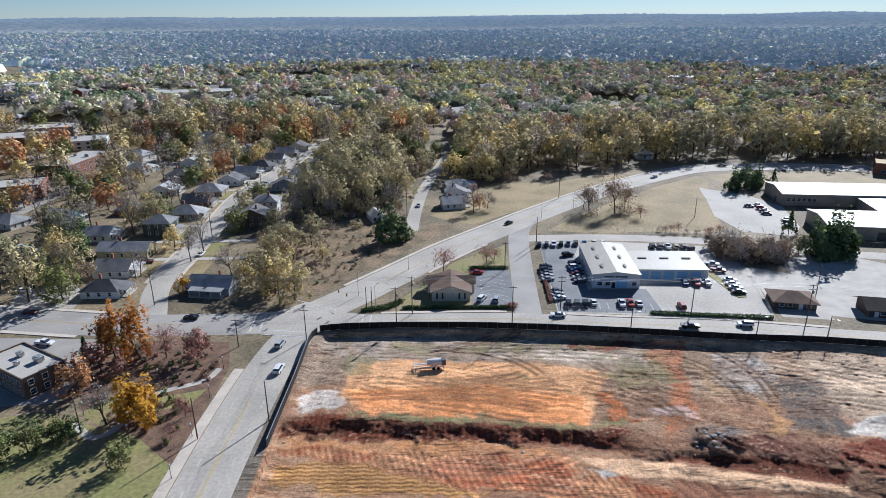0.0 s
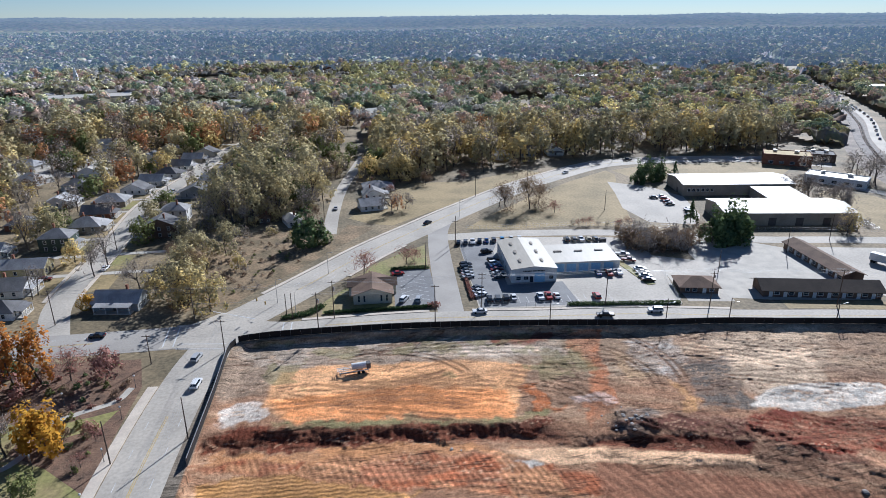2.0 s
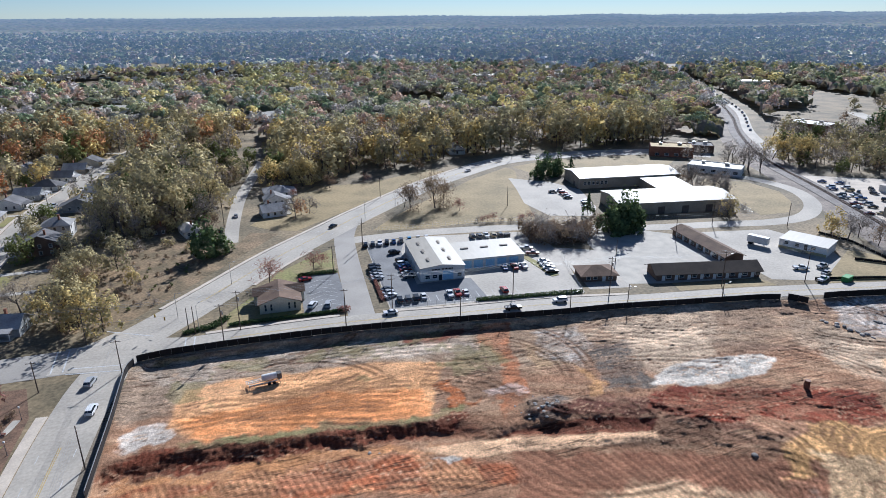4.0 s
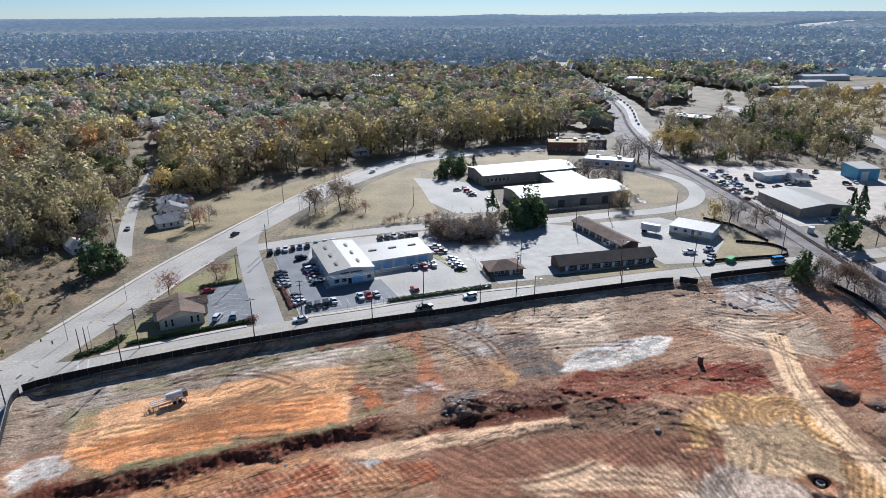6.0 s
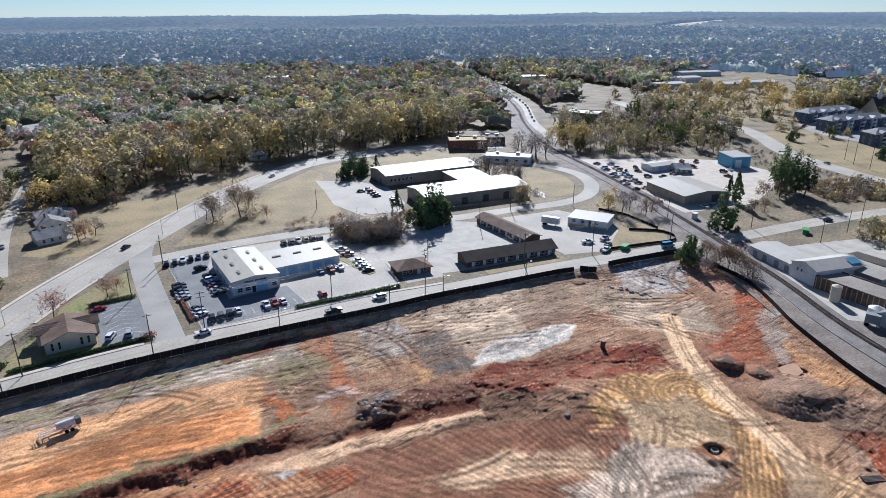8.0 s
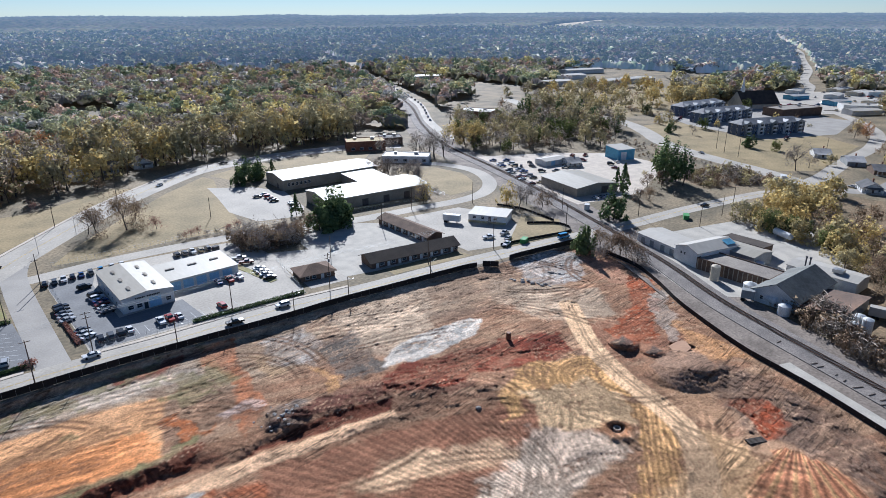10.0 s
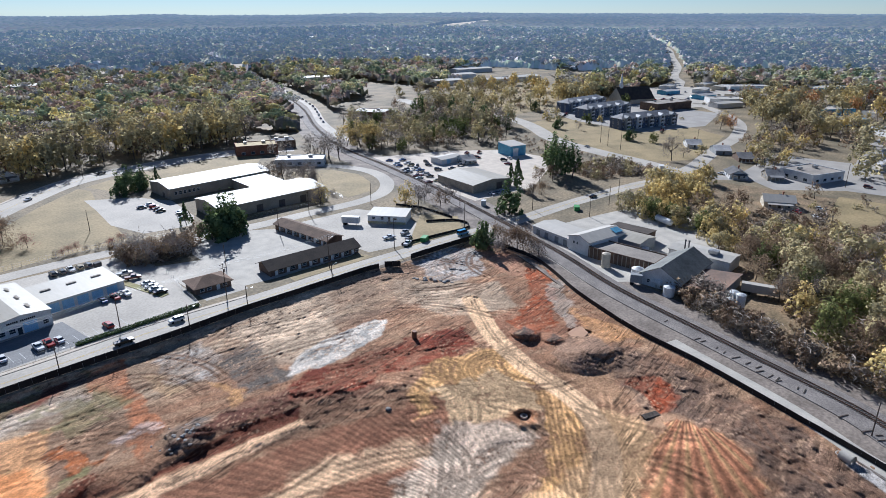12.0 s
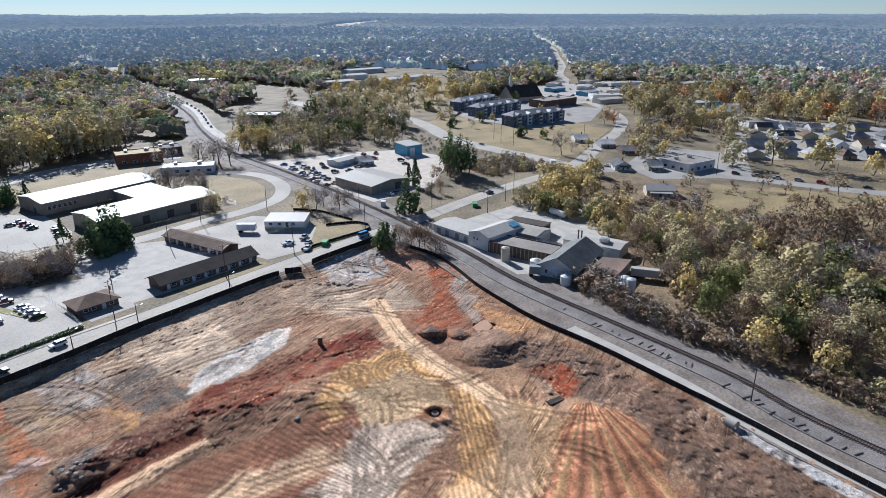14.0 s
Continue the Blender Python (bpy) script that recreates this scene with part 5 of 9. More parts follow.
# small office with a brown roof
b = building("office", "cream stucco office with a brown shingle gable roof", "office", 2.6, 200.5, -1, 12.8, 14, 3.7, 2.2, "gable_y", "wall_cream", "roof_brown", 0.6)
for u in (-4.6, -2.8, 2.8, 4.6):
    window_at(b, 12.8, 14, "S", u, 0.9, 0.6, 2.2, "wall_cream")
for u in (-5, -3, -1, 1, 3, 5):
    window_at(b, 12.8, 14, "E", u, 0.9, 0.6, 2.2, "wall_cream")
    window_at(b, 12.8, 14, "W", u, 0.9, 0.6, 2.2, "wall_cream")
shell(b, 16.0, 6.0, 3.7, 1.4, "gable_x", "wall_cream", "roof_brown", 0.5, cy=3.0)

# low building with a brown hip roof
b = building("small_shop", "small brown-roofed brick shop with a hip roof", "shop", 113.5, 189.5, -12, 12.5, 9.5, 2.8, 2.0, "hip", "wall_brown", "roof_brown", 0.8)
for u in (-4, -1.6, 4):
    window_at(b, 12.5, 9.5, "S", u, 0.8, 1.3, 1.3)
door_at(b, 12.5, 9.5, "S", 1.6, 1.0, 2.1, "trim")

# motel: front block and a long rear wing
b = building("motel_block", "long low brown brick motel with a dark shingle roof", "motel", 151.5, 179.5, -12, 38, 9.0, 3.1, 2.0, "gable_x", "wall_brown", "roof_darkbrown", 1.0)
for i in range(8):
    u = -16.5 + i * 4.7
    door_at(b, 38, 9, "S", u, 1.0, 2.1, "trim")
    window_at(b, 38, 9, "S", u + 1.9, 0.9, 1.6, 1.2)
    part("wall_lamp", Solid().box(u + 0.7, -4.72, 2.2, u + 0.9, -4.5, 2.5), M["steel_white"], b)
for u in (-2, 2):
    window_at(b, 38, 9, "E", u, 1.0, 1.2, 1.2)
b = building("motel_wing", "long brown motel wing with a reddish-brown roof", "motel", 171.0, 203.0, -3, 8.0, 35, 3.1, 1.5, "gable_y", "wall_brown", "roof_brown", 0.8)
for i in range(7):
    u = -14.5 + i * 4.8
    door_at(b, 8, 35, "W", u, 1.0, 2.1, "trim")
    window_at(b, 8, 35, "W", u + 1.9, 0.9, 1.6, 1.2)

# two long warehouses
b = building("warehouse", "long tan metal warehouse with a white gable roof", "warehouse", 196.5, 309.5, -7, 58, 24, 6.0, 1.6, "gable_x", "wall_tan", "roof_white", 0.4, "warehouses")
for i in range(6):
    window_at(b, 58, 24, "S", -26 + i * 2.4, 2.2, 1.4, 1.6)
door_at(b, 58, 24, "S", -10, 3.6, 3.6, "wall_tan", name="roller_door")
door_at(b, 58, 24, "W", 4, 2.4, 2.6, "door")
b = building("warehouse", "long tan warehouse with a cream gable roof and loading doors", "warehouse", 191.0, 259.0, -9, 58, 24, 6.0, 1.6, "gable_x", "wall_tan", "roof_cream", 0.4, "warehouses")
for u in (-20, -8, 4, 16, 25):
    door_at(b, 58, 24, "S", u, 3.4, 3.6, "door", name="roller_door")
b = building("warehouse_link", "low metal link between two warehouses", "warehouse", 208.0, 283.5, -8, 20, 21, 4.6, 0.5, "shed", "wall_tan", "roof_white", 0.2)

# raised white modular building, steps and a box trailer
b = building("modular_office", "raised white modular building on a skirted base", "office", 208.5, 189.5, -62, 17.5, 12.0, 4.0, 0.3, "shed", "wall_white", "roof_white", 0.3)
for u in (-6, -2, 4):
    window_at(b, 17.5, 12, "S", u, 2.0, 1.4, 1.2)
door_at(b, 17.5, 12, "S", 1.2, 1.0, 2.1, "door", 1.2)
for u in (-4, 0, 4):
    window_at(b, 17.5, 12, "W", u, 2.0, 1.2, 1.2)
s = Solid()
for i in range(7):
    s.box(0.3 + i * 0.3, -7.5, 0, 0.6 + i * 0.3, -6.1, 1.2 - i * 0.17)
part("steps", s, M["wall_tan"], b, "timber entry steps")
part("base_skirt", Solid().box(-8.8, -6.06, -0.3, 8.8, -6.0, 1.1), M["wall_yellow"], b)

# salvage yard: workshop, low shed, tall blue shed
b = building("workshop", "tan metal workshop with a pale roof", "workshop", 285.5, 195.5, -16, 27, 31, 4.8, 1.6, "gable_y", "wall_tan", "roof_cream", 0.4)
door_at(b, 27, 31, "S", 5, 4.2, 3.8, "door", name="roller_door")
door_at(b, 27, 31, "W", -4, 4.2, 3.8, "wall_tan", name="roller_door")
b = building("yard_shed", "low white yard shed", "shed", 322, 242, -10, 18, 10, 3.4, 0.8, "gable_x", "wall_white", "roof_white")
door_at(b, 18, 10, "S", -3, 3.2, 2.8, "bay", name="roller_door")
b = building("blue_shed", "tall bright blue metal shed with a white roof", "shed", 367, 221, -22, 12.5, 14, 7.0, 0.9, "shed", "wall_blue", "roof_white", 0.3)
door_at(b, 12.5, 14, "S", -2, 4.2, 5.2, "trim", name="roller_door")

# brick office with a white flat roof beside the park
b = building("brick_office", "two-storey brown brick office with a white flat roof", "office", -110.5, 147.4, -31, 20, 11, 5.8, 0, "flat", "wall_brown", "roof_white")
for z in (0.8, 3.5):
    for u in (-8, -5.4, -2.8, 0, 2.8, 5.4, 8):
        window_at(b, 20, 11, "S", u, z, 1.3, 1.5)
    for u in (-3.5, 0, 3.5):
        window_at(b, 20, 11, "E", u, z, 1.3, 1.5)
rooftop_unit(b, -3, 1, 5.9)
rooftop_unit(b, 4, 2, 5.9, 2.4, 1.8, 1.2)
rooftop_unit(b, 1, -2, 5.9, 1.2, 1.2, 0.8)
# ---- town blocks further off ----
def flat_block(label, x, y, rot, w, d, h, wall="wall_brick", roof="roof_white", rows=2, category="school", name="town_block", step=6.0):
    b = building(name, label, category, x, y, rot, w, d, h, 0, "flat", wall, roof)
    for r in range(rows if math.hypot(x, y) < 560 else 0):
        z = 1.0 + r * (h - 0.6) / rows
        for face, length in [(f, w if f in "SN" else d) for f in faces_to_camera(x, y, rot)]:
            for i in range(int(length / step)):
                u = (i + 0.5) * step - int(length / step) * step / 2
                window_at(b, w, d, face, u, z, 2.4, 1.5)
    rooftop_unit(b, w * 0.2, d * 0.1, h + 0.1, 2.6, 2.0, 1.3)
    rooftop_unit(b, -w * 0.25, d * 0.15, h + 0.1, 2.0, 2.0, 1.1)
    return b


M["roof_ochre"] = surface("ochre_flat_roof", (0.46, 0.34, 0.13), (0.36, 0.26, 0.10), 0.15, 2.0, 0.8)
flat_block("red brick school wing with a pale flat roof", -230, 398, -4, 20, 48, 7.0)
flat_block("long red brick building with a white flat roof", -236, 330, 20, 44, 20, 7.5)
flat_block("red brick hall with a white roof", -314, 468, 18, 42, 30, 9.5)
flat_block("white two-storey annex with a flat roof", -262, 470, 18, 28, 24, 6.5, "wall_white")
flat_block("pale concrete classroom block", -318, 520, 18, 40, 26, 8, "wall_tan")
flat_block("four-storey white block with a flat roof", -492, 778, 15, 40, 30, 17, "wall_white", "roof_white", 4, "office")
flat_block("large cream school hall with white roof", -290, 760, 12, 90, 40, 9, "wall_cream", "roof_white", 2)
flat_block("brick school wing with a white roof", -350, 735, 12, 46, 30, 7, "wall_brick", "roof_white", 1)
flat_block("low store with a pale flat roof", -150, 1180, 4, 190, 60, 8, "wall_brick", "roof_tan", 1, "store", step=9.0)
flat_block("low store with a white flat roof", 30, 1195, 0, 60, 40, 7, "wall_white", "roof_white", 1, "store", step=9.0)
flat_block("long low white commercial building", 412, 48.6, -29, 25, 21.6, 5.2, "wall_white", "roof_tan", 1, "store")
flat_block("brick building with a tan roof above the avenue", 266, 362, -31, 27, 16, 6.5, "wall_brick", "roof_ochre", 1, "office")
flat_block("low white-roofed block beside the service road", 262, 312, -48, 30, 14, 4.2, "wall_white", "roof_white", 1, "office")
flat_block("brick building with a white flat roof beyond the trees", 424, 404, -66, 32, 22, 7, "wall_brick", "roof_white", 1, "office")
flat_block("small dark-roofed block by the avenue", 292, 366, -30, 16, 14, 5, "wall_brown", "roof_grey", 1, "office")
flat_block("low brick store on the far road", 641, 212, -22, 48, 22, 7, "wall_brown", "roof_tan", 1, "store")
for i, (x, y, w) in enumerate(((720, 178, 34), (790, 140, 46), (700, 80, 40), (705, 30, 44), (760, -40, 50), (640, 60, 30), (860, 190, 50), (820, 60, 40), (900, 110, 60), (600, 20, 26))):
    flat_block("low pale commercial building on the far road", x, y, -60 + (i * 37) % 30, w, 22, 5, ("wall_white", "wall_tan", "wall_blue")[i % 3], ("roof_white", "roof_tan")[i % 2], 1, "store", step=7)
for i, (x, y, w) in enumerate(((688, 168, 30), (742, 205, 24), (775, 178, 36), (800, 225, 28), (830, 160, 40), (850, 215, 30), (815, 270, 26), (760, 250, 22), (870, 240, 34))):
    building("store", "small pale roadside shop with a metal roof", "store", x, y, -35 + (i * 53) % 40, w, 14, 4.2, 1.0, "gable_x", ("wall_white", "wall_blue", "wall_cream")[i % 3], ("roof_white", "roof_grey", "roof_white")[i % 3], z=float(rise(np.array(x), np.array(y))))
for i, (x, y, w) in enumerate(((740, 480, 60), (690, 520, 40), (800, 470, 50), (770, 560, 50), (860, 600, 70), (930, 900, 80), (620, 700, 50), (-120, 700, 40), (320, 900, 60), (1480, 1700, 120), (1200, 2100, 160))):
    b = building("far_shed", "pale metal shed among distant woods", "shed", x, y, -20, w, 24, 6, 1.2, "gable_x", "wall_white", "roof_white", z=float(rise(np.array(x), np.array(y))))

# apartment blocks on the rise and a church with a spire
def apartments(x, y, rot, n):
    b = thing("apartment_building", "three-storey dark brick apartment block with white balcony bays", "apartments", "apartment blocks", pose(x, y, 0, 0, 0, rot))
    shell(b, n * 12, 14, 9.0, 3.4, "hip", "wall_dusk", "roof_grey", 0.6, z0=-0.3)
    for i in range(n):
        u = (i - (n - 1) / 2) * 12
        bay = Solid().box(u - 2.4, -8.6, -0.3, u + 2.4, -6.9, 9.2)
        bay.add([(u - 2.8, -8.8, 9.2), (u + 2.8, -8.8, 9.2), (u, -8.8, 11.0), (u - 2.8, -3.0, 9.2), (u + 2.8, -3.0, 9.2), (u, -3.0, 11.0)], [(0, 1, 2), (1, 4, 5, 2), (0, 2, 5, 3), (0, 3, 4, 1)])
        part("balcony_bay", bay, M["wall_white" if i % 2 else "wall_grey"], b)
        for z in (0.8, 3.7, 6.6):
            for du in (-4.2, 4.2):
                window_at(b, 12, 14, "S", u + du, z, 1.6, 1.6)
            part("balcony", Solid().box(u - 1.7, -9.6, z - 0.5, u + 1.7, -8.6, z - 0.3).box(u - 1.7, -9.6, z - 0.3, u + 1.7, -9.5, z + 0.6), M["trim"], b)
            part("balcony_door", Solid().box(u - 1.2, -8.66, z - 0.3, u + 1.2, -8.6, z + 1.8), M["glass"], b)
    for z in (0.8, 3.7, 6.6):
        for u in (-3, 3):
            window_at(b, n * 12, 14, "W", u, z, 1.3, 1.5)
    claim(x, y, n * 12, 16)


M["wall_dusk"] = surface("dusk_blue_siding", (0.10, 0.13, 0.19), (0.08, 0.10, 0.15), 0.3, 4, 0.75)
apartments(529, 191.5, -27, 5)
apartments(564, 243, -17, 5)
apartments(590, 277.5, -11, 5)
b = building("church", "tan church with a steep dark gable roof and spire", "church", 668, 258, 55, 26, 38, 5, 11, "gable_y", "wall_cream", "roof_darkbrown", 0.6)
part("spire", Solid().box(-1.4, 12, 8, 1.4, 15, 19).tube((0, 13.5, 19), (0, 13.5, 31), 1.6, 0.05, 8), M["trim"], b)
b = building("church", "brick church with a tall white steeple", "church", -365, 905, 10, 22, 44, 7, 7, "gable_x", "wall_brick", "roof_grey", 0.6)
part("steeple", Solid().box(8, -2.5, 0, 13, 2.5, 20).tube((10.5, 0, 20), (10.5, 0, 31), 2.6, 0.05, 8), M["trim"], b)

# ---- houses ----
G, D, B = "roof_grey", "roof_dark", "roof_brown"
for x, y, r, w, d, h, up, st, wl, rf in (
    (-117, 203, 90, 9, 13, 3.2, 2.6, "hip", "wall_white", D),
    (-122, 222, 90, 11, 13, 3.2, 2.8, "gable_y", "wall_white", G),
    (-127, 241, 90, 9, 20, 3.6, 2.4, "gable_y", "wall_yellow", G),
    (-124, 268, 90, 10, 12, 6.4, 2.8, "hip", "wall_green", G),
    (-122, 293, 90, 11, 14, 3.2, 3.2, "hip", "wall_tan", G),
    (-124, 312, 90, 10, 13, 3.2, 3.2, "gable_y", "wall_brick", D),
    (-125, 334, 90, 12, 16, 3.2, 3.2, "hip", "wall_tan", G),
    (-120, 356, 85, 10, 13, 3.2, 3.0, "gable_x", "wall_white", D),
    (-116, 374, 82, 10, 13, 3.2, 3.0, "gable_y", "wall_grey", G),
    (-112, 392, 82, 10, 13, 3.2, 3.0, "hip", "wall_white", D),
    (-109, 412, 82, 10, 13, 3.2, 3.0, "gable_y", "wall_white", G),
    (-106, 432, 82, 10, 13, 3.2, 3.0, "gable_y", "wall_tan", G),
    (-102, 452, 82, 10, 13, 3.2, 3.0, "gable_x", "wall_cream", D),
    (-80, 205, -8, 15, 9, 3.2, 2.8, "gable_x", "wall_grey", G),
    (-86, 279, -90, 10, 14, 5.8, 3.2, "gable_x", "wall_brown", D),
    (-86, 302, -90, 10, 12, 6.0, 2.8, "hip", "wall_white", G),
    (-86, 345, -90, 11, 14, 3.4, 3.2, "gable_x", "wall_grey", D),
    (-82, 372, -90, 10, 13, 3.2, 3.0, "gable_y", "wall_white", G),
    (-76, 402, -90, 10, 13, 3.2, 3.0, "hip", "wall_tan", D),
    (-70, 432, -90, 10, 13, 3.2, 3.0, "gable_y", "wall_white", G),
    (-148, 262, 90, 10, 12, 3.2, 2.8, "gable_y", "wall_white", G),
    (-152, 300, 90, 10, 12, 3.2, 2.8, "hip", "wall_brick", D),
    (-150, 336, 90, 11, 13, 3.2, 2.8, "gable_x", "wall_white", G),
    (-156, 372, 90, 11, 13, 3.2, 2.8, "hip", "wall_white", D),
    (-160, 405, 90, 11, 13, 3.2, 2.8, "gable_x", "wall_white", "roof_white"),
    (-186, 388, 70, 13, 16, 3.6, 3.2, "hip", "wall_white", "roof_white"),
    (-206, 430, 70, 12, 18, 3.4, 2.8, "hip", "wall_white", G),
    (-178, 288, 80, 11, 14, 3.2, 2.8, "gable_y", "wall_blue", "roof_white"),
    (-200, 282, 70, 12, 16, 3.2, 2.8, "hip", "wall_white", G),
    (-170, 240, 60, 10, 12, 3.2, 2.6, "hip", "wall_brick", G),
    (5, 305, 100, 10, 11, 3.0, 2.6, "gable_y", "wall_white", G),
    (9, 340, 95, 12, 14, 3.2, 2.6, "hip", "wall_white", G),
    (7, 324, 95, 9, 11, 3.2, 2.6, "gable_x", "wall_white", G),
    (-44, 290, 10, 5, 5, 2.6, 1.4, "gable_y", "wall_brown", B),
    (-31, 286, 20, 7, 11, 2.8, 1.6, "gable_y", "wall_white", "roof_white"),
    (-42, 517, 5, 11, 12, 5.8, 2.8, "gable_y", "wall_white", G),
    (-21, 544, 5, 11, 12, 5.8, 2.8, "gable_y", "wall_white", G),
    (-95, 580, 20, 14, 12, 5.6, 3.0, "gable_x", "wall_brick", D),
    (-130, 470, 80, 11, 13, 3.2, 3.0, "hip", "wall_tan", G),
    (-135, 440, 80, 11, 13, 3.2, 3.0, "gable_x", "wall_white", D),
    (94, 408, 10, 11, 12, 3.2, 3.0, "gable_y", "wall_white", G),
    (112, 416, 0, 11, 12, 3.2, 3.0, "gable_x", "wall_grey", G),
    (132, 415, -5, 11, 12, 3.2, 3.0, "gable_y", "wall_white", D),
    (340, 52, -70, 14, 11, 3.6, 2.4, "gable_x", "wall_cream", "roof_white"),
    (328, 231, -30, 9, 11, 3.0, 2.0, "gable_x", "wall_white", G),
    (390, 84, -60, 10, 12, 3.0, 2.4, "gable_y", "wall_white", D),
    (398, 66, -60, 9, 11, 3.0, 2.4, "gable_x", "wall_tan", G),
    (455, 110, -60, 10, 16, 3.0, 2.2, "gable_x", "wall_grey", G),
    (440, 92, -60, 9, 14, 3.0, 2.2, "gable_x", "wall_brown", D),
    (466, 132, -60, 10, 14, 3.0, 2.2, "gable_x", "wall_white", G),
):
    house(x, y, r, w, d, h, up, st, wl, rf, porch=d < 15 and w > 8)
rng = random.Random(11)
# rows of small houses beyond the far road
for x0, y0, many in ((464, 14, 6), (500, 15, 6), (538, 16, 6), (580, 14, 5)):
    for i in range(many):
        x, y = x0 + i * 8.8 + rng.uniform(-2, 2), y0 - i * 17.0 + rng.uniform(-2, 2)
        house(x, y, -63 + rng.choice((0, 90, 90)) + rng.uniform(-4, 4), 9, 12, 3.0, 3.0, rng.choice(("gable_y", "gable_x", "gable_y", "hip")), rng.choice(("wall_white", "wall_cream", "wall_tan", "wall_grey", "wall_yellow")), rng.choice((G, D, D, B, G)), porch=rng.random() < 0.4, chimney=False)
# roofs among the woods, trees kept off the camera side of each so it shows
spots = [(20, 560), (60, 610), (110, 640), (160, 600), (210, 560), (-20, 640), (40, 720), (130, 730), (220, 700), (260, 640), (90, 560), (180, 520), (240, 500), (-60, 680), (10, 800), (120, 820), (240, 790), (330, 620), (350, 560)]
while len(spots) < 95:
    a2, r2 = radians(rng.uniform(-34, 40)), rng.uniform(500, 1250)
    x, y = r2 * math.sin(a2), r2 * math.cos(a2)
    if all((x - c) ** 2 + (y - d) ** 2 > 32 ** 2 for c, d in spots) and min(float(distance(np.array(x), np.array(y), l)) for l in (HIGHWAY, RAIL, ROAD_E)) > 24:
        spots.append((x, y))
for x, y in spots:
    x, y = x + rng.uniform(-6, 6), y + rng.uniform(-6, 6)
    w2, h2 = rng.uniform(11, 15), rng.choice((3.4, 5.8, 5.8))
    wl, rf = rng.choice(("wall_white", "wall_white", "wall_cream", "wall_brick", "wall_grey")), rng.choice((G, G, D, "roof_white"))
    words = {"wall_white": "white", "wall_cream": "cream", "wall_brick": "red brick", "wall_grey": "grey"}[wl]
    building("house", f"{words} house half hidden among autumn trees", "house", x, y, rng.uniform(-30, 30), w2, 12, h2, 3.2, rng.choice(("gable_y", "gable_x", "hip")), wl, rf, z=float(rise(np.array(x), np.array(y))))
    claim(x * 0.965, y * 0.965, 20, 14)
# ---- trees ----
def leaf_cards(centres, sizes, gen, flat=0.0, thin=1.0, out=None, spin=0.5):
    """Small folded leaf clumps, one at each centre."""
    n = len(centres)
    a = gen.normal(size=(n, 3))
    a[:, 2] *= 1 - flat
    a /= np.linalg.norm(a, axis=1, keepdims=True)
    if out is not None:
        facing = out + spin * gen.normal(size=(n, 3))
        a = np.cross(facing, a)
        a /= np.linalg.norm(a, axis=1, keepdims=True)
    b = np.cross(a, gen.normal(size=(n, 3)) if out is None else facing)
    b /= np.linalg.norm(b, axis=1, keepdims=True)
    c = np.cross(a, b)
    h = sizes[:, None]
    e = gen.uniform(0.55, 1.0, (n, 1)) * h * thin
    v = np.stack([centres - a * h, centres - b * e + c * h * 0.25, centres + a * h, centres + b * e + c * h * 0.2], 1)
    if out is not None:
        v = v[:, ::-1]
    return v.reshape(-1, 3), np.arange(4 * n).reshape(n, 4)


def leaf_tips(centres, sizes, gen, out, spin):
    """Three-cornered leaf clumps for trees far away."""
    n = len(centres)
    facing = out + spin * gen.normal(size=(n, 3))
    a = np.cross(facing, gen.normal(size=(n, 3)))
    a /= np.linalg.norm(a, axis=1, keepdims=True)
    b = np.cross(facing, a)
    b /= np.linalg.norm(b, axis=1, keepdims=True)
    h = sizes[:, None]
    e = gen.uniform(0.6, 1.1, (n, 1)) * h
    v = np.stack([centres + a * h * 1.15, centres - a * h * 0.6 + b * e, centres - a * h * 0.6 - b * e], 1)
    return v.reshape(-1, 3), np.arange(3 * n).reshape(n, 3)


def crown_points(gen, n, w, h, z0, lumps=8, pointed=False, low=1.3):
    """Places for leaf clumps: a crown of separate billows with gaps between them, thick at the outside."""
    k = gen.normal(size=(lumps, 3))
    k /= np.linalg.norm(k, axis=1, keepdims=True)
    k[:, 2] = np.where(k[:, 2] < -0.4, -k[:, 2], k[:, 2])
    k *= gen.uniform(0.3, 0.82, (lumps, 1))
    wide = gen.uniform(0.17, 0.34, (lumps, 1))
    which = gen.choice(lumps, n, p=(wide[:, 0] ** 2) / (wide ** 2).sum())
    d = gen.normal(size=(n, 3))
    d /= np.linalg.norm(d, axis=1, keepdims=True)
    axis = k[which] / np.linalg.norm(k[which], axis=1, keepdims=True)
    inward = (d * axis).sum(1, keepdims=True)
    d = np.where(inward < -0.25, d - 2 * inward * axis, d)
    p = k[which] + d * wide[which] * gen.uniform(0.6, 1.08, (n, 1))
    p[:, :2] /= np.quantile(np.abs(p[:, :2]), 0.97)
    p[:, 2] = (p[:, 2] - np.quantile(p[:, 2], 0.02)) / (np.quantile(p[:, 2], 0.985) - np.quantile(p[:, 2], 0.02)) * 2 - 1
    if pointed:
        t = np.clip((p[:, 2] + 1) / 2, 0, 1)
        p[:, :2] *= (1.25 * (1 - t) + 0.08)[:, None]
    else:
        p[:, 2] = np.clip((p[:, 2] + 1) / 2, 0, 1.2) ** low * 2 - 1
    way = d + 0.3 * p + (0, 0, 0.4)
    return np.concatenate([p[:, :2] * w / 2, z0 + (p[:, 2:] + 1) * h / 2, way], 1)


